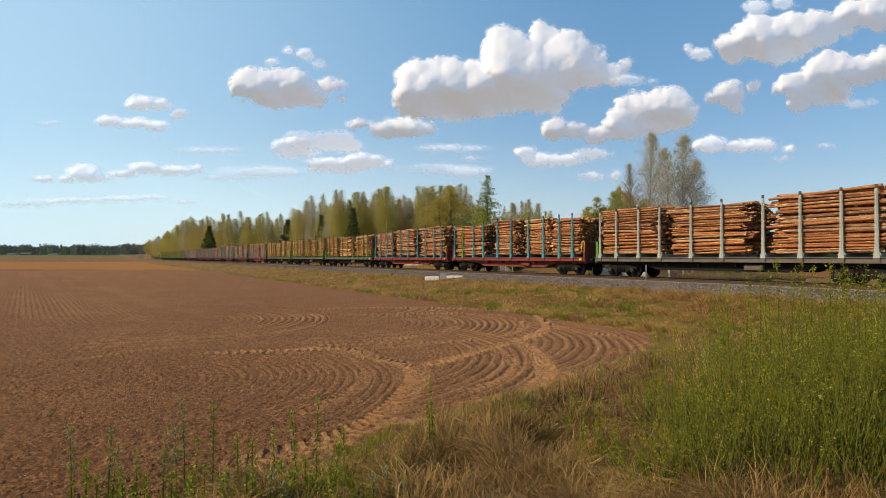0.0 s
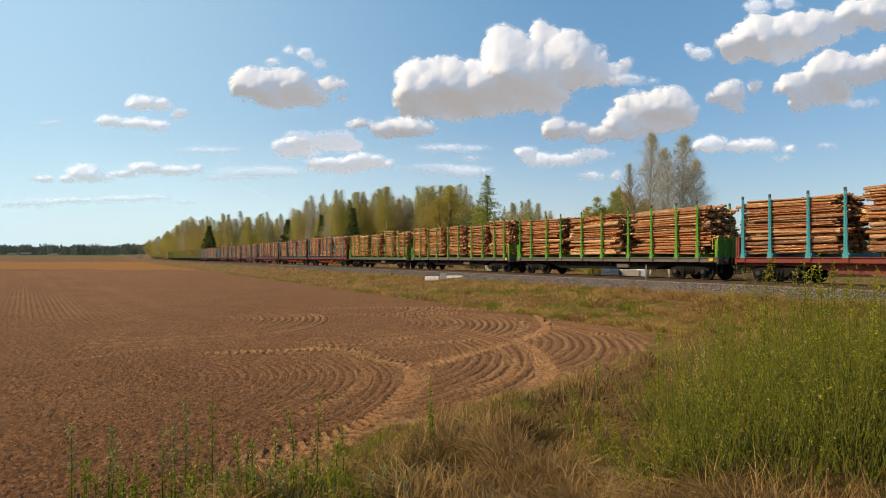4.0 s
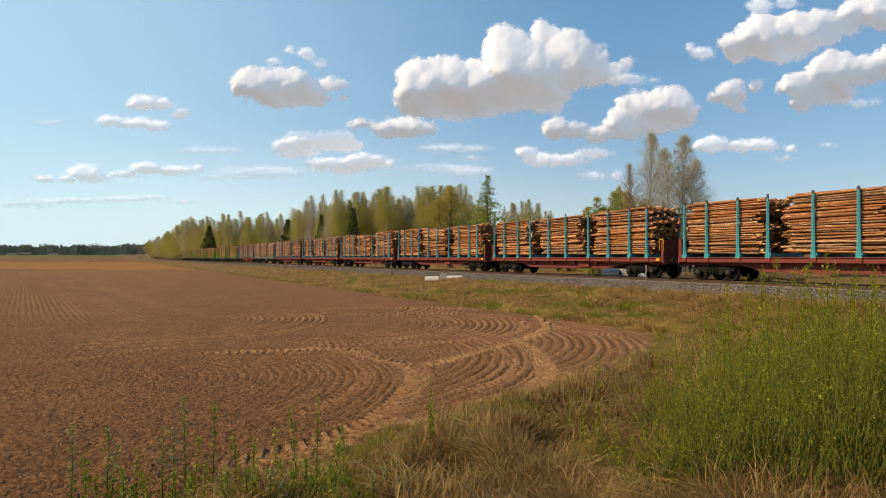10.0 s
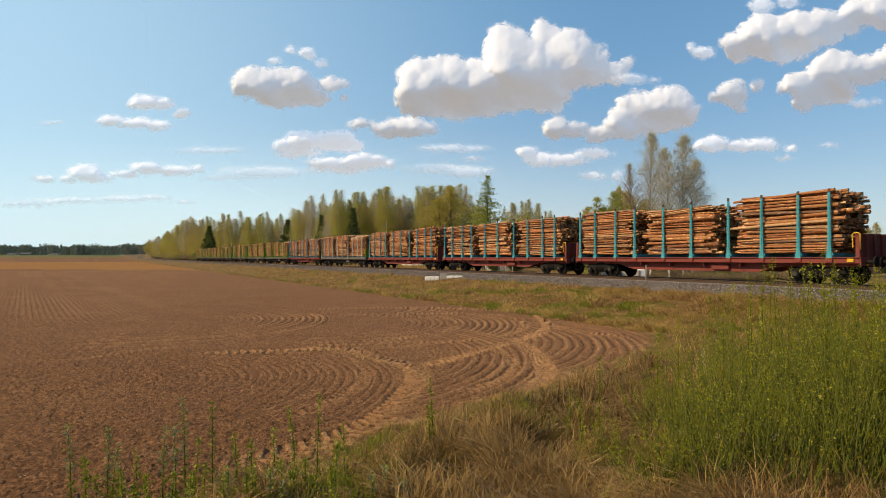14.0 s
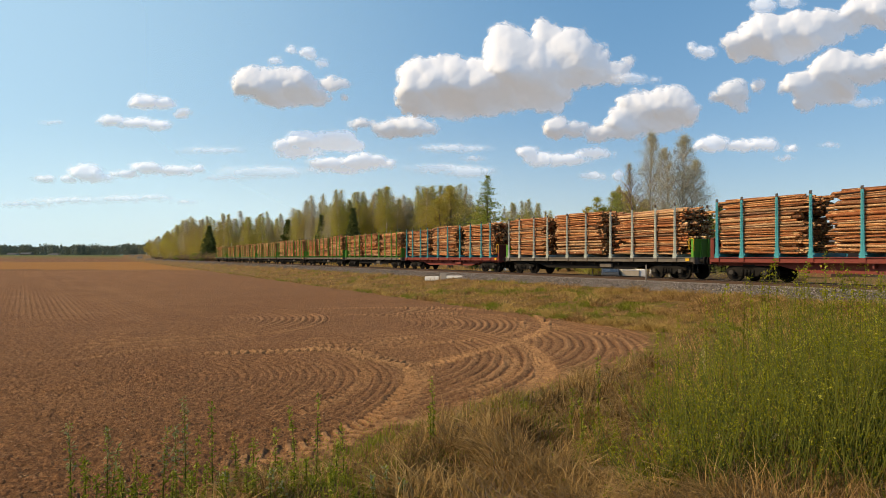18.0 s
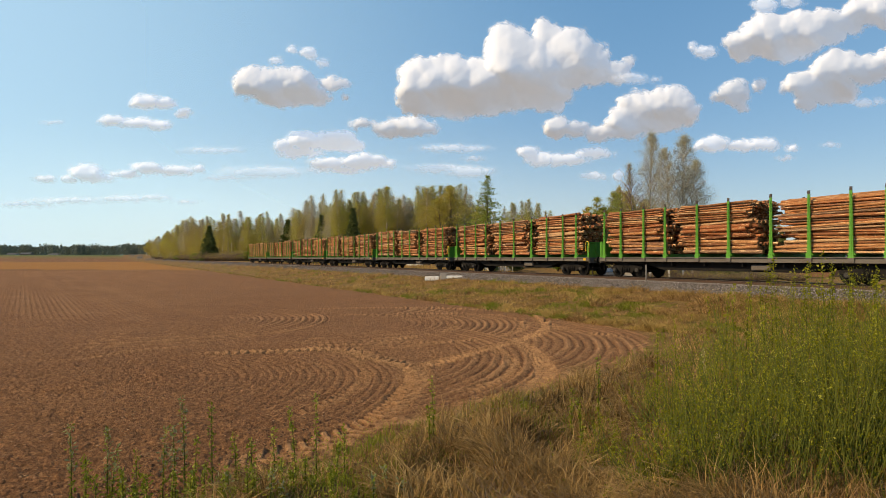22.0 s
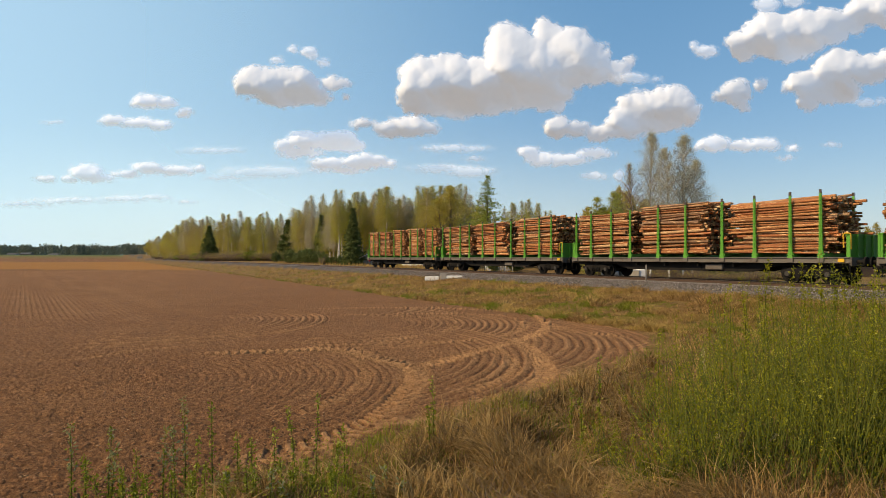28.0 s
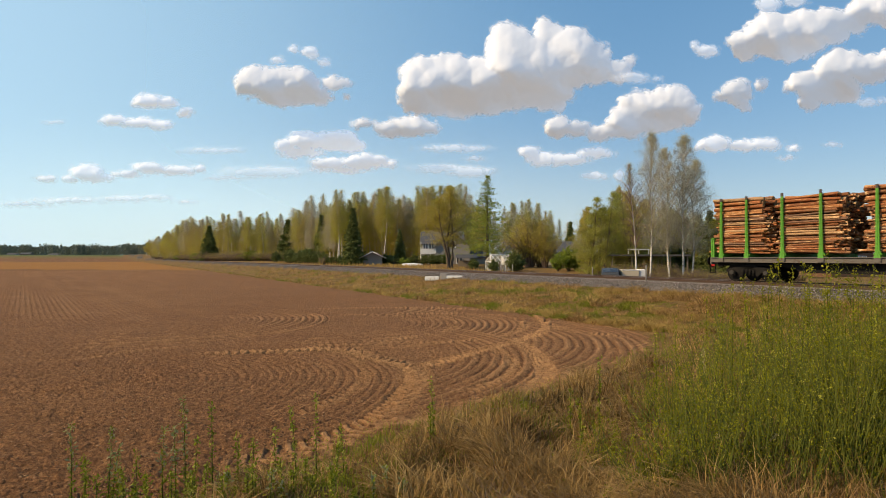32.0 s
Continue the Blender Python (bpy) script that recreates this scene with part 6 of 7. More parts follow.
def build_car():
    car = thing("parked_car", "dark grey hatchback parked on the yard track", "car", m=on_ground(0.281, 62, -104))
    side = ((-2.05, 0.35), (-2.05, 0.75), (-1.15, 0.92), (-0.45, 1.40), (0.85, 1.42), (1.75, 0.98), (2.0, 0.85), (2.05, 0.35))
    bm = bmesh.new()
    lo, hi = ([bm.verts.new((a, yy, b)) for a, b in side] for yy in (-0.85, 0.85))
    bm.faces.new(lo)
    bm.faces.new(list(reversed(hi)))
    for i in range(len(side)):
        j = (i + 1) % len(side)
        bm.faces.new((lo[j], lo[i], hi[i], hi[j]))
    bmesh.ops.recalc_face_normals(bm, faces=bm.faces[:])
    bmesh.ops.bevel(bm, geom=bm.edges[:], offset=0.07, segments=2, affect="EDGES")
    part("body", bm, M["car_dark"], car)
    for pts in (((-0.98, 0.95), (-0.42, 1.33), (0.12, 1.34), (0.12, 0.95)), ((0.18, 0.95), (0.18, 1.34), (0.80, 1.34), (1.45, 0.98))):
        bm = bmesh.new()
        lo, hi = ([bm.verts.new((a, yy, b)) for a, b in pts] for yy in (-0.862, -0.846))
        bm.faces.new(lo)
        bm.faces.new(list(reversed(hi)))
        for i in range(4):
            bm.faces.new((lo[(i + 1) % 4], lo[i], hi[i], hi[(i + 1) % 4]))
        bmesh.ops.recalc_face_normals(bm, faces=bm.faces[:])
        part("side_window", bm, M["glass"], car)
    bm = bmesh.new()
    glass = [bm.verts.new(v) for v in ((0.93, -0.66, 1.405), (0.93, 0.66, 1.405), (1.70, 0.72, 1.025), (1.70, -0.72, 1.025))]
    up = Vector((0.45, 0, 0.89)) * 0.012
    roof = [bm.verts.new(v.co + up) for v in glass]
    bm.faces.new(roof)
    for i in range(4):
        bm.faces.new((glass[i], glass[(i + 1) % 4], roof[(i + 1) % 4], roof[i]))
    bmesh.ops.recalc_face_normals(bm, faces=bm.faces[:])
    part("rear_window", bm, M["glass"], car)
    for x in (-1.3, 1.3):
        for y in (-0.80, 0.80):
            bm = bmesh.new()
            tube(bm, (x, y - 0.1, 0.32), (x, y + 0.1, 0.32), 0.32, n=16)
            wheel = part("tyre", bm, M["tyre"], car)
            bm = bmesh.new()
            tube(bm, (x, y - 0.115, 0.32), (x, y + 0.115, 0.32), 0.2, n=12)
            part("rim", bm, M["hub"], wheel)


def build_caravan():
    t = thing("box_trailer", "low cream and white covered trailer on the yard", "trailer", m=on_ground(0.318, 62, 0))
    bm = bmesh.new()
    box(bm, -1.25, 0.55, -0.7, 0.7, 0.45, 1.15, bevel=0.05)
    part("body", bm, M["cream"], t)
    bm = bmesh.new()
    box(bm, -1.28, 0.58, -0.73, 0.73, 1.13, 1.22, bevel=0.03)
    part("lid", bm, M["white"], t)
    bm = bmesh.new()
    box(bm, 0.62, 1.25, -0.6, 0.6, 0.12, 1.28, bevel=0.08)
    part("covered_load", bm, M["white"], t)
    for y in (-0.72, 0.72):
        bm = bmesh.new()
        tube(bm, (-0.35, y - 0.08, 0.28), (-0.35, y + 0.08, 0.28), 0.28, n=14)
        part("tyre", bm, M["tyre"], t)
    bm = bmesh.new()
    tube(bm, (-1.2, 0, 0.42), (-2.0, 0, 0.38), 0.04, n=6)
    part("drawbar", bm, M["dark"], t)


def build_longshed():
    h = thing("open_shed", "long low dark shed with flat roof behind the birches", "shed", m=on_ground(0.350, 76, 0, 0.5))
    bm = bmesh.new()
    box(bm, -5.2, 5.0, -0.4, 3.6, 3.0, 3.22)
    part("flat_roof", bm, M["dark_roof"], h)
    for x in (-4.9, -2.4, 0.1, 2.5, 4.7):
        bm = bmesh.new()
        box(bm, x - 0.07, x + 0.07, -0.1, 0.04, 0, 3.0)
        part("post", bm, M["wood"], h)
    bm = bmesh.new()
    box(bm, -3.0, -0.2, -0.2, -0.1, 3.80, 3.94)
    for x in (-2.9, -1.6, -0.3):
        box(bm, x - 0.05, x + 0.05, -0.19, -0.11, 3.27, 3.80)
    part("roof_rail", bm, M["white"], h)


def pane_mat():
    s = Surface("greenhouse_glass", 0.08, specular=0.6)
    s.put("Base Color", (0.75, 0.78, 0.76, 1)).put("Alpha", s.ramp(s.noise(s.spot(), 2.0), [(0.3, 0.12), (0.7, 0.32)]))
    return s.mat


def build_cottage():
    h = thing("cottage", "brown timber cottage with white window frames beyond the track", "house", m=on_ground(0.690, 72, 14, 0.1))
    gable_walls(h, -3.2, 3.2, 0, 7, 0, 3.4, 1.9, "y", "brown_wall")
    prism_roof(h, -3.2, 3.2, 0, 7, 3.4, 1.9, 0.4, "y", "roof")
    for x in (-1.5, 1.5):
        window(h, x, 1.5, 1.1, 1.1, 0)
    window(h, 0, 3.6, 0.7, 0.7, 0)


M["pane_glass"] = pane_mat()
M["brown_wall"] = siding_mat("brown_boards", (0.16, 0.085, 0.05))
for build in (build_villa, build_shed, build_canopy, build_greenhouse, build_bungalow, build_boat, build_car, build_caravan, build_longshed, build_cottage):
    build()


def build_marker():
    """Two whitewashed concrete blocks and a grey cable box beside the ballast."""
    base = Vector(on_track(0, 24.4, 0))
    for dx, w, name, mat, h, words in ((-0.80, 1.22, "concrete_block", "white", 0.36, "long whitewashed concrete block lying in the grass"),
                                       (1.05, 1.55, "concrete_block", "white", 0.26, "long whitewashed concrete block sunk in the grass"), (0.22, 0.55, "cable_box", "concrete", 0.52, "squat grey-brown cable box")):
        x, y = -0.15 + dx, 51.2 - 0.1 * dx
        m = Matrix.Translation((x, y, ground_z(x, y) - 0.03)) @ Matrix.Rotation(radians(-6), 4, "Z")
        o = thing(name, words, "block" if "block" in name else "box", "markers beside the ballast", m)
        bm = bmesh.new()
        box(bm, -w / 2, w / 2, -0.18, 0.18, 0, h, bevel=0.03)
        part("body", bm, M[mat], o)
        bm = bmesh.new()
        if name == "cable_box":
            box(bm, -w / 2 - 0.03, w / 2 + 0.03, -0.21, 0.21, h, h + 0.05)
            part("lid", bm, M["concrete"], o)
        else:
            for sx in (-0.3, 0.3):
                bent_tube(bm, ((sx * w - 0.08, 0, h - 0.01), (sx * w - 0.05, 0, h + 0.06), (sx * w + 0.05, 0, h + 0.06), (sx * w + 0.08, 0, h - 0.01)), (0.012,) * 4, 5)
            part("lifting_eye", bm, M["dark"], o)
    for c, y, h in ((0.342, 34.6, 1.0), (0.2515, 41.0, 0.75), (0.117, 76, 1.3), (-0.3625, 170, 8.0)):
        x, y = at_view(c, y)
        o = thing("post", "thin weathered grey post", "post", "posts along the line", Matrix.Translation((x, y, ground_z(x, y) - 0.15)))
        bm = bmesh.new()
        tube(bm, (0, 0, 0), (0.01, 0, h + 0.15), 0.035 if h < 5 else 0.11, 0.03 if h < 5 else 0.08, n=8)
        part("shaft", bm, M["concrete"] if h < 5 else M["wood"], o)
        bm = bmesh.new()
        tube(bm, (0.01, 0, h + 0.15), (0.01, 0, h + 0.19), 0.045, 0.02, n=8)
        part("cap", bm, M["dark"], o)


build_marker()


def build_farm():
    for c, y, w, d, hh, mat in ((-0.728, 900, 14, 9, 1.6, "white_wall"), (-0.705, 910, 16, 9, 2.4, "wood"), (-0.657, 930, 14, 9, 1.2, "white_wall")):
        m = on_ground(c, y, 0, 0.3)
        h = thing("farm_building", "low pale farm building far across the fields", "building", "farm buildings on the skyline", m)
        gable_walls(h, -w / 2, w / 2, 0, d, 0, hh, 2.0, "x", mat)
        prism_roof(h, -w / 2, w / 2, 0, d, hh, 2.0, 0.5, "x", "roof" if mat != "white" else "white", 0.2)


build_farm()


# ---- grass, straw and willow shoots ----
def blades(name, x, y, z, high, wide, lean, seed, mat, words, category="grass"):
    """A sward of bent blades, each of three faces. lean: how far the tip hangs over, as a share of the height."""
    rng = np.random.default_rng(seed)
    n = len(x)
    az = rng.uniform(0, math.tau, n)
    d = np.stack([np.cos(az), np.sin(az)], -1)
    turn = rng.uniform(0, math.tau, n)
    e = np.stack([np.cos(turn), np.sin(turn)], -1)
    over = (high * lean * rng.uniform(0.3, 1.3, n))[:, None]
    base = np.stack([x, y], -1)
    w = (wide * rng.uniform(0.6, 1.3, n))[:, None]
    rise = np.sqrt(np.clip(1 - np.minimum(lean, 0.95) ** 2 * 0.6, 0.1, 1))
    v = np.zeros((n, 5, 3))
    v[:, 0, :2], v[:, 1, :2] = base - e * w, base + e * w
    v[:, 2, :2], v[:, 3, :2] = base + d * over * 0.30 - e * w * 0.8, base + d * over * 0.30 + e * w * 0.8
    v[:, 4, :2] = base + d * over
    v[:, 0, 2] = v[:, 1, 2] = z - 0.03
    v[:, 2, 2] = v[:, 3, 2] = z + high * 0.58 * rise
    v[:, 4, 2] = z + high * rise * np.where(rng.random(n) < 0.3, 0.75, 1.0)
    k = np.arange(n)[:, None] * 5
    tri = np.concatenate([np.concatenate([k, k + 1, k + 3], 1), np.concatenate([k, k + 3, k + 2], 1), np.concatenate([k + 2, k + 3, k + 4], 1)])
    ob = part(name, mesh_np(name, v.reshape(-1, 3), tris=tri), mat)
    return tagged(ob, words, category, kind="stuff")


def wedge(n, y0, y1, c0, c1, seed):
    """Places in a wedge of ground, evenly spread across it and thinning with distance."""
    rng = np.random.default_rng(seed)
    y = 1 / (1 / y1 + (1 / y0 - 1 / y1) * rng.random(n))
    return rng.uniform(c0, c1, n) * y, y


def sward():
    # verge between ploughland and ballast
    x, y = wedge(380000, 17, 330, -0.60, 0.80, 1)
    z, soil, stubble, crop, ballast, p = lay(x, y)
    clump = fbm(x * 0.5, y * 0.5, 61)
    tan = fbm(x * 0.75, y * 0.75, 69)
    keep = (p > 16.4) & (p < 25.7) & (fbm(x * 1.6, y * 1.6, 60) > 0.34)
    for i, (name, sel, mat, words) in enumerate((("dry_verge_grass", (clump < 0.58) & (tan < 0.54), "verge", "matted dry yellow-brown grass on the railway verge"), ("tall_straw_tufts", (clump < 0.58) & (tan >= 0.54), "straw", "tufts of tall pale straw on the railway verge"), ("green_verge_grass", clump >= 0.58, "green_grass", "patches of fresh green grass on the verge"))):
        k = keep & sel
        dist = y[k]
        blades(name, x[k], y[k], z[k], (0.03 + 1.15 * fbm(x[k] * 1.2, y[k] * 1.2, 62) ** 2.4) * (1.05, 1.15, 0.80)[i], 0.004 + dist * 0.00024, 1.25, 3 + i, M[mat], words)
    # yard side, low and straw-coloured
    x, y = wedge(26000, 42, 200, -0.40, 0.60, 2)
    z, soil, stubble, crop, ballast, p = lay(x, y)
    k = (p > 33.0) & (p < 46)
    blades("yard_grass", x[k], y[k], z[k], 0.25 + 0.5 * fbm(x[k] * 0.4, y[k] * 0.4, 63), 0.012 + y[k] * 0.0004, 0.4, 8, M["verge"], "rough straw-coloured grass beyond the track")
    # the near bank: tangled straw, with green coming through
    x, y = wedge(120000, 4.2, 24, -0.62, 0.95, 5)
    z, soil, stubble, crop, ballast, p = lay(x, y)
    d = x - bank_edge(y)
    edge = d + 0.9 * (fbm(x * 1.3, y * 1.3, 64) - 0.5)
    k = (edge > 0.05) & (p < 18.5) & (fbm(x * 1.9, y * 1.9, 65) > 0.37) & (np.random.default_rng(3).random(len(x)) < np.interp(x, [-2.5, 0.3], [0.75, 1.0]))
    tuft = fbm(x[k] * 1.1, y[k] * 1.1, 66)
    blades("dry_bank_grass", x[k], y[k], z[k], (0.05 + 1.4 * np.clip(tuft - 0.42, 0, 1) * smooth01(edge[k] / 1.2)) * np.interp(x[k], [-3.0, -0.6, 0.6], [0.55, 0.8, 1.0]) * np.random.default_rng(8).choice([0.45, 0.8, 1.0, 1.35], k.sum()), 0.0022 + 0.0003 * y[k], 0.95, 11, M["straw"], "tangled dead straw on the near bank")
    x, y = wedge(52000, 4.2, 24, -0.62, 0.95, 6)
    z, soil, stubble, crop, ballast, p = lay(x, y)
    edge = x - bank_edge(y) + 0.9 * (fbm(x * 1.3, y * 1.3, 64) - 0.5)
    k = (edge > -0.1) & (p < 18.5) & (fbm(x * 0.8, y * 0.8, 67) > np.interp(x, [-2.5, 0.5, 2.0], [0.40, 0.50, 0.56]) - 0.14 * (edge < 0.7) + 0.2 * smooth01((x / y - 0.38) / 0.1)) & (np.random.default_rng(4).random(len(x)) < np.interp(x, [-1.5, 0.5], [0.75, 0.95]))
    blades("green_bank_grass", x[k], y[k], z[k], (0.06 + 0.26 * fbm(x[k], y[k], 68)) * np.interp(x[k], [-1.5, 0.5], [0.6, 1.0]), 0.0024 + 0.0003 * y[k], 0.45, 12, M["green_grass"], "fresh green grass on the near bank")
    # clods along the ploughland's rim
    x, y = wedge(22000, 5.2, 34, -0.78, 0.42, 9)
    z, soil, stubble, crop, ballast, p = lay(x, y)
    k = soil > 0.8
    rng = np.random.default_rng(10)
    x, y, z = x[k], y[k], z[k]
    n = len(x)
    r = 0.006 + 0.022 * rng.random(n) ** 4
    ico = np.array([(0, 0, 1), (0.9, 0, 0.3), (0.2, 0.9, 0.2), (-0.8, 0.4, 0.3), (-0.6, -0.7, 0.2), (0.4, -0.8, 0.3), (0, 0, -0.8)])
    tri = np.array([(0, 1, 2), (0, 2, 3), (0, 3, 4), (0, 4, 5), (0, 5, 1), (6, 2, 1), (6, 3, 2), (6, 4, 3), (6, 5, 4), (6, 1, 5)])
    v = np.stack([x, y, z], -1)[:, None, :] + (ico[None] * rng.uniform(0.5, 1.4, (n, 7, 3)) * (1.2, 1.0, 0.55)) * r[:, None, None]
    f = (tri[None] + (np.arange(n) * 7)[:, None, None]).reshape(-1, 3)
    tagged(part("clods", mesh_np("clods", v.reshape(-1, 3), tris=f), M["clod"]), "crumbled clods of brown soil", "soil", kind="stuff")
    # loose stones on the ballast's slope
    rng = np.random.default_rng(14)
    n = 30000
    s, q = -95 + 108 * rng.random(n) ** 0.7, rng.choice([0, 1], n, p=[0.85, 0.15])
    pp = np.where(q == 0, rng.uniform(25.7, 27.9, n), rng.uniform(28.6, 31.8, n))
    x, y = ASIDE.x * pp + AHEAD.x * s, ASIDE.y * pp + AHEAD.y * s
    z = lay(x, y)[0]
    r = rng.uniform(0.022, 0.048, n)
    v = np.stack([x, y, z + 0.012], -1)[:, None, :] + (ico[None] * rng.uniform(0.6, 1.3, (n, 7, 3))) * r[:, None, None]
    f = (tri[None] + (np.arange(n) * 7)[:, None, None]).reshape(-1, 3)
    tagged(part("ballast_stones", mesh_np("ballast_stones", v.reshape(-1, 3), tris=f), M["stone"]), "coarse grey and brown crushed ballast stones", "ballast", kind="stuff")


def stone_mat():
    s = Surface("ballast_stone", 0.9, specular=0.2)
    c = s.ramp(s.island(), [(0.0, (0.11, 0.095, 0.09)), (0.35, (0.23, 0.21, 0.20)), (0.6, (0.19, 0.145, 0.12)), (0.85, (0.31, 0.28, 0.27)), (1.0, (0.48, 0.45, 0.43))])
    s.put("Base Color", s.mix(s.ramp(s.noise(s.world_spot(), 9), [(0.4, 0.0), (0.7, 0.5)]), c, (0.12, 0.10, 0.09)))
    return s.mat


def clod_mat():
    s = Surface("soil_clod", 0.95, specular=0.1)
    s.put("Base Color", s.ramp(s.island(), [(0.0, (0.13, 0.07, 0.037)), (0.6, (0.21, 0.12, 0.065)), (1.0, (0.34, 0.20, 0.11))]))
    return s.mat


M["stone"], M["clod"] = stone_mat(), clod_mat()
M["shoot_stem"] = bark_mat("willow_stem", (0.090, 0.104, 0.012), (0.12, 0.075, 0.022))
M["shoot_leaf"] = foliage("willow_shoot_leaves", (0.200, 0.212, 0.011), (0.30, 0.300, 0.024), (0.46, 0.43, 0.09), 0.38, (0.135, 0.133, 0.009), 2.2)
M["young_leaf"] = foliage("young_shoot_leaves", (0.17, 0.205, 0.016), (0.24, 0.26, 0.030), (0.42, 0.41, 0.11), 0.40)
M["catkin"] = foliage("willow_catkins", (0.26, 0.27, 0.12), (0.36, 0.35, 0.19), (0.22, 0.25, 0.08), 0.3)
sward()


def shoots_arrays(x, y, z, high, lean, seed, leaves, leaf=0.028):
    """Stems as runs of short twigs, and the leaf places along them. lean: how far each tip stands off its foot."""
    rng = np.random.default_rng(seed)
    n = len(x)
    steps = 5
    a, b, w = [], [], []
    for k in range(steps):
        f0, f1 = k / steps, (k + 1) / steps + 0.01
        a.append(np.stack([x + lean[:, 0] * f0 ** 1.3, y + lean[:, 1] * f0 ** 1.3, z + high * f0], -1))
        b.append(np.stack([x + lean[:, 0] * f1 ** 1.3, y + lean[:, 1] * f1 ** 1.3, z + high * f1], -1))
        w.append(np.full(n, 0.0062 * (1.1 - f0)))
    a, b, w = np.concatenate(a), np.concatenate(b), np.concatenate(w)
    i = rng.integers(0, n, n * leaves)
    f = 1 - rng.random(n * leaves) ** 1.5 * 0.78
    spread = 0.012 + 0.035 * high[i] * rng.random(n * leaves) ** 2
    ang = rng.uniform(0, math.tau, n * leaves)
    spots = np.stack([x[i] + lean[i, 0] * f ** 1.3 + spread * np.cos(ang), y[i] + lean[i, 1] * f ** 1.3 + spread * np.sin(ang), z[i] + high[i] * f], -1)
    size = rng.uniform(0.5, 1.3, n * leaves) * leaf
    return a, b, w, spots, size


def thicket():
    """Clumps of willow: stems fan out from shared roots, thinly leaved, with gaps between the clumps."""
    rng = np.random.default_rng(71)
    n = 620
    y = 1 / (1 / 14 + (1 / 5.3 - 1 / 14) * rng.random(n))
    c = rng.uniform(0.20, 1.0, n)
    left = np.interp(y, [5.8, 7, 9, 12.5], [0.20, 0.25, 0.33, 0.42])
    share = np.clip((c - left) / 0.30, 0, 1)
    k = (0.12 + 0.88 * share > rng.random(n)) & (c > left)
    y, c, share = y[k], c[k], share[k]
    per = rng.integers(3, 17, len(y))
    cy, cc = np.repeat(y, per), np.repeat(c, per)
    m = len(cy)
    off = rng.normal(0, 0.06, (m, 2))
    x, y = cc * cy + off[:, 0], cy + off[:, 1]
    z = lay(x, y)[0] - 0.03
    top = np.interp(cc, [0.25, 0.36, 0.46, 0.60, 0.75, 1.0], [0.50, 0.90, 1.45, 1.90, 2.05, 2.1])
    clump = np.repeat(rng.uniform(0.42, 1.12, len(per)), per)
    high = top * clump * rng.uniform(0.55, 1.05, m)
    lean = (off * 3.4 + rng.normal(0, 0.06, (m, 2)) + np.repeat(rng.normal(0, 0.07, (len(per), 2)), per, 0)) * high[:, None]
    a, b, w, spots, size = shoots_arrays(x, y, z, high, lean, 74, 34, 0.0110)
    tagged(part("willow_thicket_stems", sticks_mesh("willow_thicket_stems", a, b, w * 2.0), M["shoot_stem"]), "dense thicket of thin green-brown willow stems", "thicket", kind="stuff")
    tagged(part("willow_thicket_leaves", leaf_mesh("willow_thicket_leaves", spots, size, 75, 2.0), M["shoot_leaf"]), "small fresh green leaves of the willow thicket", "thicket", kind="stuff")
    # low weeds coming up through the straw
    n = 60000
    y = 1 / (1 / 20 + (1 / 4.3 - 1 / 20) * rng.random(n))
    x = rng.uniform(-0.60, 0.95, n) * y
    edge = x - bank_edge(y) + 0.9 * (fbm(x * 1.3, y * 1.3, 64) - 0.5)
    z, soil, stubble, crop, ballast, p = lay(x, y)
    k = (edge > -0.35) & (p < 18) & (fbm(x * 1.5, y * 1.5, 88) > np.interp(x / y, [0.35, 0.5], [0.43, 0.60]))
    low = np.stack([x, y, z + rng.random(n) ** 2 * 0.22], -1)[k]
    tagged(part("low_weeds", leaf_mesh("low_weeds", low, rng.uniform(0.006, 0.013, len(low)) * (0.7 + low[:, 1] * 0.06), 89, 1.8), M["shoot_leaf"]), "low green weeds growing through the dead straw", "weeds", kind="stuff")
    # broken twigs lying and leaning in the dead grass
    n = 5200
    y = 1 / (1 / 14 + (1 / 4.3 - 1 / 14) * rng.random(n))
    x = rng.uniform(0.0, 0.95, n) * y
    k = x > bank_edge(y) + 0.7
    x, y = x[k], y[k]
    foot = np.stack([x, y, lay(x, y)[0] + rng.uniform(0, 0.15, len(x))], -1)
    way = rng.normal(0, 1, foot.shape) * np.array([1, 1, 0.45])
    way[:, 2] = np.abs(way[:, 2])
    way /= np.linalg.norm(way, axis=1)[:, None]
    tagged(part("fallen_twigs", sticks_mesh("fallen_twigs", foot, foot + way * rng.uniform(0.15, 0.6, len(x))[:, None], 0.0035), M["twig"]), "broken brown twigs tangled in the dead grass", "twigs", kind="stuff")
    # dead stalks standing among the willows
    rng = np.random.default_rng(76)
    n = 5200
    y = 1 / (1 / 11 + (1 / 4.2 - 1 / 11) * rng.random(n))
    x = rng.uniform(0.10, 1.0, n) * y
    k = x > bank_edge(y) + 0.8
    x, y = x[k], y[k]
    z = lay(x, y)[0] - 0.03
    high = rng.uniform(0.25, 0.85, len(x)) * np.interp(x / y, [0.1, 0.4, 0.8], [0.45, 0.8, 1.1])
    blades("dead_stalks", x, y, z, high, np.full(len(x), 0.004), 0.5, 77, M["straw"], "dead brown stalks standing among the willows", "stalks")


thicket()


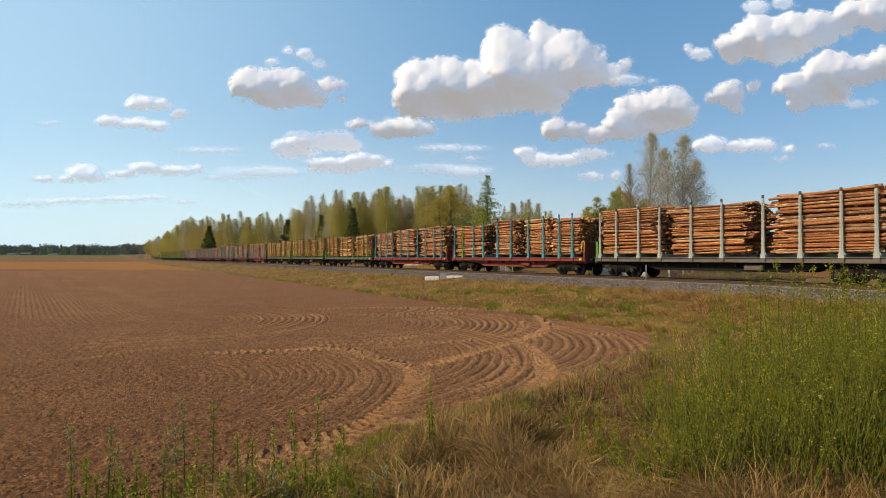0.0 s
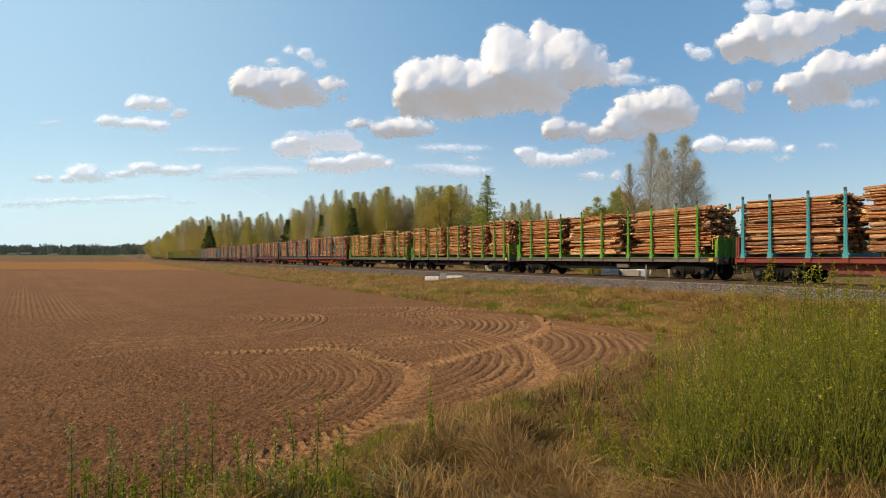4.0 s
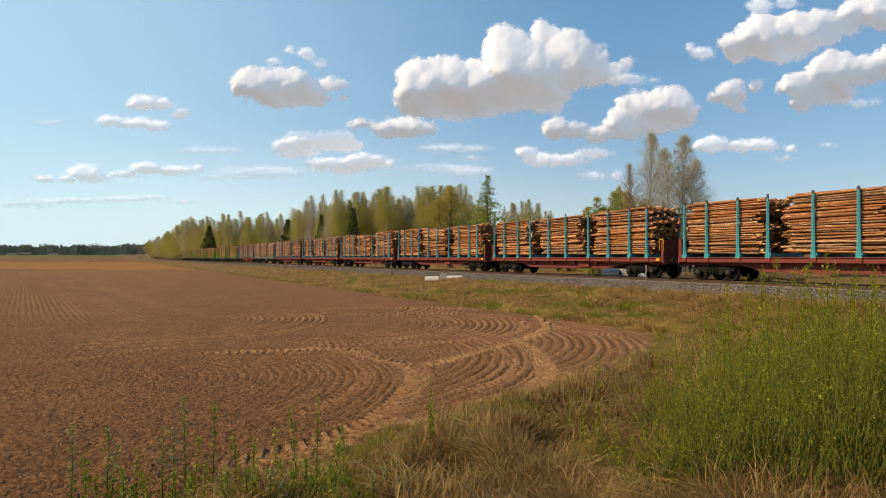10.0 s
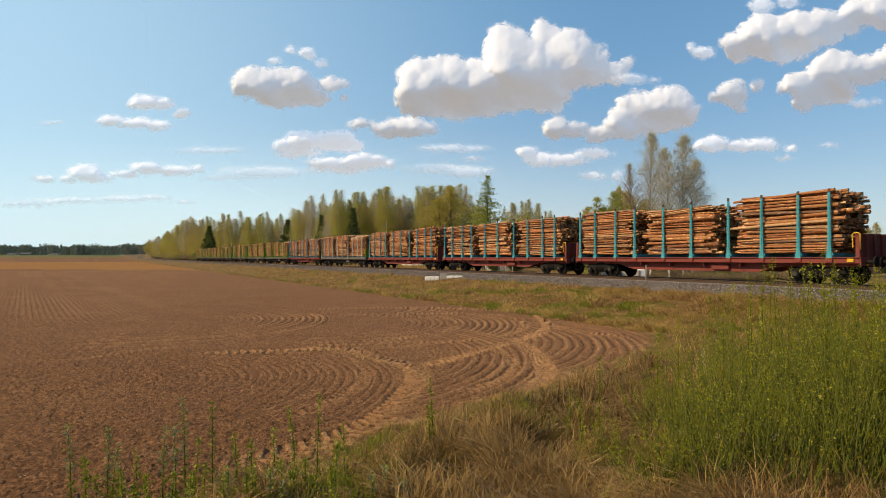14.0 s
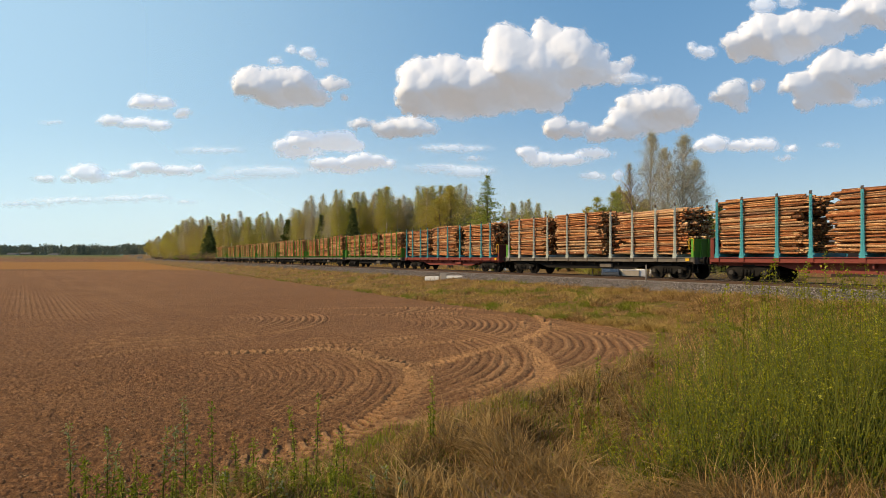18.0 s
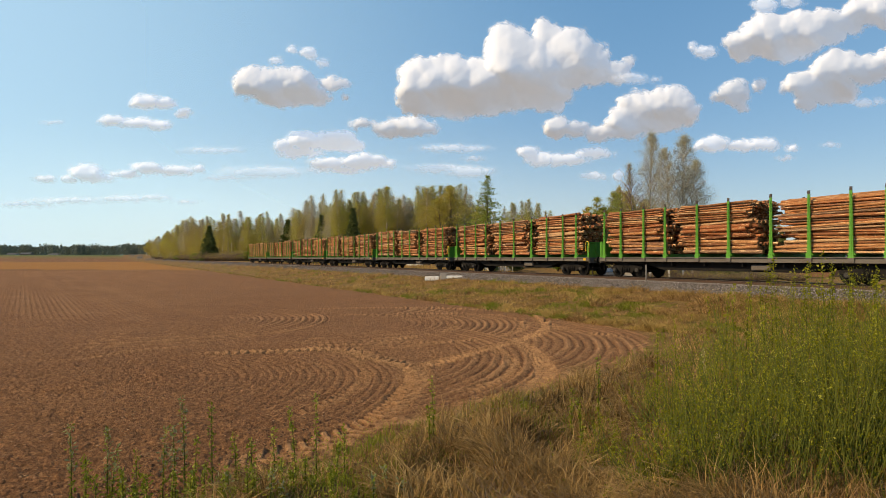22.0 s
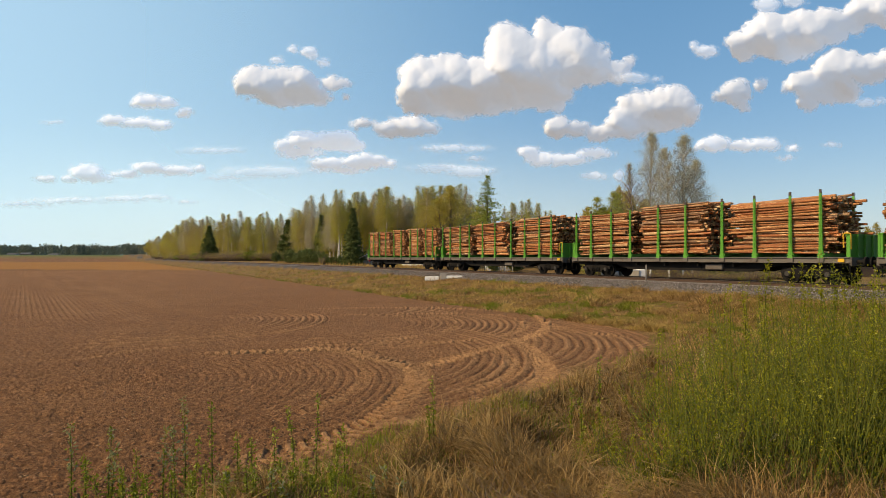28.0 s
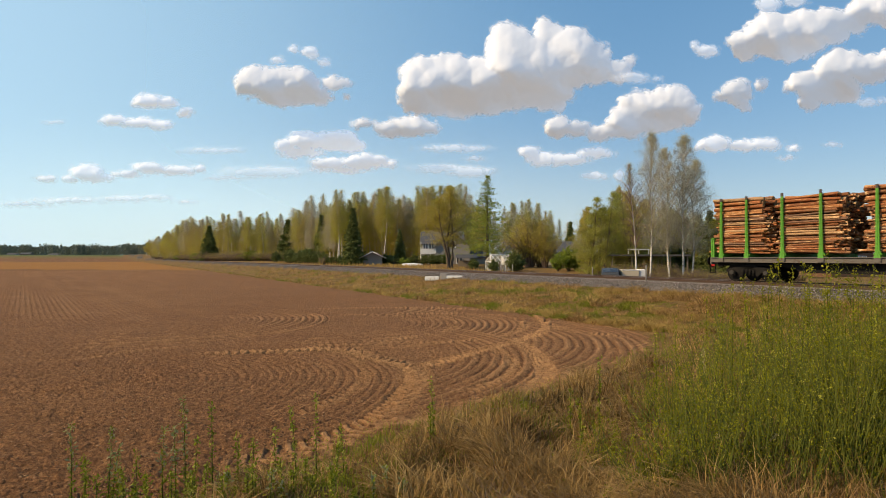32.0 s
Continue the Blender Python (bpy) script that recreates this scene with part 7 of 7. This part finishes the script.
def tussocks():
    """Matted tussocks of last year's grass: long blades arch out of each crown and lie over one way, with dark hollows between."""
    rng = np.random.default_rng(140)
    n = 2600
    y = 1 / (1 / 15 + (1 / 4.3 - 1 / 15) * rng.random(n))
    x = rng.uniform(-0.55, 0.95, n) * y
    d = x - bank_edge(y)
    c = x / y
    k = (d > 0.35) & (fbm(x * 1.2, y * 1.2, 141) > np.interp(c, [-0.3, 0.25, 0.45, 0.7], [0.52, 0.48, 0.54, 0.47]))
    for a, b, wide in HOLLOWS:
        k &= np.hypot(x - a, y - b) > wide * 1.2
    x, y = x[k], y[k]
    per = rng.integers(30, 76, len(x))
    big = np.repeat(rng.uniform(0.55, 1.25, len(x)) * np.interp(x - bank_edge(y), [0, 0.6, 1.8], [0.35, 0.6, 1.05]), per)
    fall = np.repeat(math.tau * fbm(x * 0.45, y * 0.45, 142, 2) * 1.6 + 2.2, per)
    x, y = np.repeat(x, per), np.repeat(y, per)
    m = len(x)
    az = fall + rng.normal(0, 0.75, m)
    foot = np.stack([x + rng.normal(0, 0.07, m), y + rng.normal(0, 0.07, m)], -1)
    z = lay(foot[:, 0], foot[:, 1])[0] - 0.02
    long = big * rng.uniform(0.20, 0.60, m)
    d = np.stack([np.cos(az), np.sin(az)], -1)
    e = np.stack([-d[:, 1], d[:, 0]], -1)
    w = (0.0016 + 0.00035 * y) * rng.uniform(0.6, 1.4, m)
    rise = rng.uniform(0.30, 0.95, m)
    v = np.zeros((m, 7, 3))
    for i, (f, up, wide) in enumerate(((0.0, 0.0, 1.0), (0.30, 0.62, 0.9), (0.72, 0.70, 0.7))):
        at = foot + d * (long * f)[:, None]
        for j, sgn in ((0, -1), (1, 1)):
            v[:, 2 * i + j, :2] = at + sgn * e * (w * wide)[:, None]
            v[:, 2 * i + j, 2] = z + long * up * rise
    v[:, 6, :2] = foot + d * (long * 1.08)[:, None]
    v[:, 6, 2] = z + long * rise * rng.uniform(0.1, 0.6, m)
    k = np.arange(m)[:, None] * 7
    quads = np.concatenate([np.concatenate([k + i, k + i + 1, k + i + 3, k + i + 2], 1) for i in (0, 2)])
    tri = np.concatenate([k + 4, k + 5, k + 6], 1)
    tagged(part("grass_tussocks", mesh_np("grass_tussocks", v.reshape(-1, 3), tris=tri, quads=quads), M["mat_straw"]), "matted tussocks of pale dead grass on the near bank", "grass", kind="stuff")


M["mat_straw"] = foliage("matted_dead_grass", (0.19, 0.110, 0.036), (0.32, 0.19, 0.068), (0.54, 0.36, 0.15), 0.2, (0.11, 0.066, 0.024), 1.5)
tussocks()


def reed(c, top, y, seed, bend):
    """One tall dead grass stem with a pale, nodding plume."""
    x, y = at_view(c, y)
    z = ground_z(x, y)
    high = EYE_Z - top * y - z
    rng = random.Random(seed)
    plant_top = thing("reed_grass", "tall dead grass stem with a pale nodding plume", "grass stem", "dead plumes among the willows", Matrix.Translation((x, y, z - 0.02)))
    pts = [Vector((bend * f ** 2.6, 0.03 * f, high * f * (1 - 0.06 * f * f))) for f in (0, 0.3, 0.55, 0.75, 0.88, 1.0)]
    bm = bmesh.new()
    bent_tube(bm, pts, (0.005, 0.0045, 0.004, 0.0035, 0.003, 0.0015), 5)
    part("stem", bm, M["mat_straw"], plant_top)
    spots = []
    for i in range(150):
        f = rng.uniform(0.0, 1.0)
        p = pts[3].lerp(pts[4], f * 2) if f < 0.5 else pts[4].lerp(pts[5], f * 2 - 1)
        r = 0.006 * (1 - f * 0.6)
        spots.append((p.x + rng.gauss(0, r), p.y + rng.gauss(0, r), p.z + rng.gauss(0, r)))
    part("plume", leaf_mesh("plume", spots, np.random.default_rng(seed).uniform(0.6, 1.2, len(spots)) * 0.007, seed, 4.0, -0.3), M["plume"], plant_top)


M["plume"] = foliage("dead_plume", (0.50, 0.44, 0.20), (0.62, 0.54, 0.28), (0.56, 0.44, 0.22), 0.4)
for i, (c, top, y, bend) in enumerate(((0.440, 0.272, 5.9, 0.24), (0.515, 0.288, 5.6, 0.28), (0.478, 0.300, 5.8, 0.16), (0.395, 0.285, 6.4, 0.05), (0.445, 0.140, 6.9, -0.04))):
    reed(c, top, y, 640 + i, bend)
SHOOTS = []


def willow_shoot(c, top, y, seed, catkins):
    """One shoot that stands alone before the ploughland."""
    x, y = at_view(c, y)
    z = ground_z(x, y)
    high = EYE_Z - top * y - z
    rng = random.Random(seed)
    sh = thing("willow_shoot", "single upright willow shoot with small leaves and silvery catkins" if catkins else "single upright willow shoot with small fresh leaves", "shoot", "willow shoots on the near bank", Matrix.Translation((x, y, z - 0.02)))
    bend = Vector((rng.gauss(0, 0.03), rng.gauss(0, 0.03), 0)) * high
    pts = [Vector((0, 0, high * f)) + bend * f * f for f in (0, 0.25, 0.5, 0.75, 1.0)]
    bm = bmesh.new()
    bent_tube(bm, pts, (0.0075, 0.0065, 0.005, 0.0035, 0.0015), 5)
    part("stem", bm, M["shoot_stem"], sh)
    leaves, fuzz = [], []
    for i in range(int(60 + 90 * high)):
        f = rng.uniform(0.12, 1.0)
        c0 = Vector((0, 0, high * f)) + bend * f * f
        a, r = rng.uniform(0, 6.28), rng.uniform(0.004, 0.035)
        (fuzz if catkins and f > 0.45 and rng.random() < 0.6 else leaves).append((c0.x + r * math.cos(a), c0.y + r * math.sin(a), c0.z))
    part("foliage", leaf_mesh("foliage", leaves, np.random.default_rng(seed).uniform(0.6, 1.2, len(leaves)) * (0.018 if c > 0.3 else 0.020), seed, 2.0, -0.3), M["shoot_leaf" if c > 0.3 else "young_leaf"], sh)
    if fuzz:
        fur = part("catkin_fuzz", leaf_mesh("catkin_fuzz", fuzz, np.random.default_rng(seed).uniform(0.7, 1.2, len(fuzz)) * 0.020, seed + 1, 2.6, -0.4), M["catkin"], sh)
        tagged(fur, kind="stuff")
    SHOOTS.append((sh, sh.matrix_basis.copy(), rng.uniform(0.6, 1.6), rng.uniform(0, 6.28)))


for i, (c, top, y, fur) in enumerate(((-0.623, 0.276, 6.2, 1), (-0.598, 0.330, 6.0, 0), (-0.562, 0.280, 6.1, 1), (-0.556, 0.315, 6.0, 1), (-0.515, 0.322, 6.0, 0), (-0.470, 0.285, 6.2, 1), (-0.448, 0.280, 6.0, 1),
                                      (-0.432, 0.232, 6.3, 1), (-0.418, 0.300, 5.9, 0), (-0.386, 0.240, 6.4, 0), (-0.345, 0.290, 6.1, 0), (-0.320, 0.300, 5.9, 0), (-0.281, 0.284, 6.2, 0), (-0.247, 0.246, 6.5, 0), (-0.212, 0.225, 6.6, 0),
                                      (-0.166, 0.278, 6.3, 0), (-0.180, 0.305, 6.0, 0), (-0.016, 0.200, 7.2, 0), (-0.022, 0.245, 7.0, 0), (0.215, 0.215, 7.5, 0), (0.233, 0.235, 7.0, 0), (0.262, 0.160, 7.6, 0),
                                      (-0.600, 0.352, 5.9, 0), (-0.580, 0.36, 5.8, 0), (-0.535, 0.350, 5.8, 0), (-0.50, 0.355, 5.9, 0), (-0.40, 0.340, 5.8, 0), (-0.365, 0.345, 5.7, 0), (-0.27, 0.335, 5.8, 0), (-0.23, 0.330, 5.9, 0),
                                      (0.505, 0.035, 7.4, 0), (0.535, 0.010, 7.0, 0), (0.552, 0.022, 7.2, 0), (0.565, -0.005, 6.8, 0), (0.580, 0.012, 7.2, 0), (0.612, 0.012, 6.6, 0), (0.628, 0.030, 6.9, 0), (0.648, -0.015, 6.5, 0),
                                      (0.662, 0.004, 6.7, 0), (0.686, 0.015, 6.6, 0), (0.700, 0.038, 6.4, 0), (0.735, 0.022, 6.3, 0), (0.470, 0.050, 7.6, 0), (0.445, 0.065, 7.8, 0), (0.395, 0.095, 8.0, 0), (0.360, 0.120, 7.8, 0),
                                      (0.520, 0.028, 7.1, 0), (0.545, 0.045, 6.9, 0), (0.595, 0.020, 7.0, 0), (0.622, 0.005, 7.1, 0), (0.640, 0.020, 6.8, 0), (0.672, 0.026, 6.6, 0), (0.715, 0.010, 6.5, 0), (0.725, 0.035, 6.2, 0), (0.485, 0.045, 7.3, 0))):
    willow_shoot(c, top, y, 300 + i, fur)
rng = random.Random(909)
for i in range(34):
    c = rng.uniform(-0.66, -0.06)
    willow_shoot(c, rng.uniform(0.345, 0.40), rng.uniform(5.5, 6.1), 500 + i, i % 4 == 0)


def motions():
    """The train runs at a nearly even pace from the first moment to the last; its wheels roll."""
    turned = Matrix.Rotation(TURN, 4, "Z")
    for ob, k, dx, up in TRAIN:
        walk(ob, [(t, Matrix.Translation(on_track(wagon_place(k, t, dx), z=RAIL_Z + up)) @ turned) for t in (0, 8, 16, 24, 32)])
    for ob, at, drift in CLOUDS:
        d = Vector((drift[0] / 2, 0, drift[1] / 2))
        walk(ob, [(0, Matrix.Translation(at - d)), (16, Matrix.Translation(at)), (32, Matrix.Translation(at + d))])
    for ob, m, pace, at in SHOOTS:
        walk(ob, [(t, m @ pose(0, 0, 0, 0.7 * math.sin(0.7 * pace * t + at), 1.3 * math.sin(pace * t + at), 0)) for t in range(33)])
    # the wheels: all roll alike, so they share what the first pair of a bogie turns through
    rolled = {}
    for ob, k, dx, up in TRAIN:
        for bogie in ob.children:
            for w in bogie.children if bogie.name.startswith("bogie") else ():
                if not w.name.startswith("wheelset"):
                    continue
                side = round(w.location.x, 2)
                if side not in rolled:
                    walk(w, [(f / FPS, Matrix.Translation(w.location) @ Matrix.Rotation(run(f / FPS) / 0.46, 4, "Y")) for f in range(32 * FPS + 1)])
                    rolled[side] = w.animation_data
                else:
                    keys = w.animation_data_create()
                    keys.action = rolled[side].action
                    keys.action_slot = rolled[side].action_slot
                    w.rotation_mode = "QUATERNION"


motions()
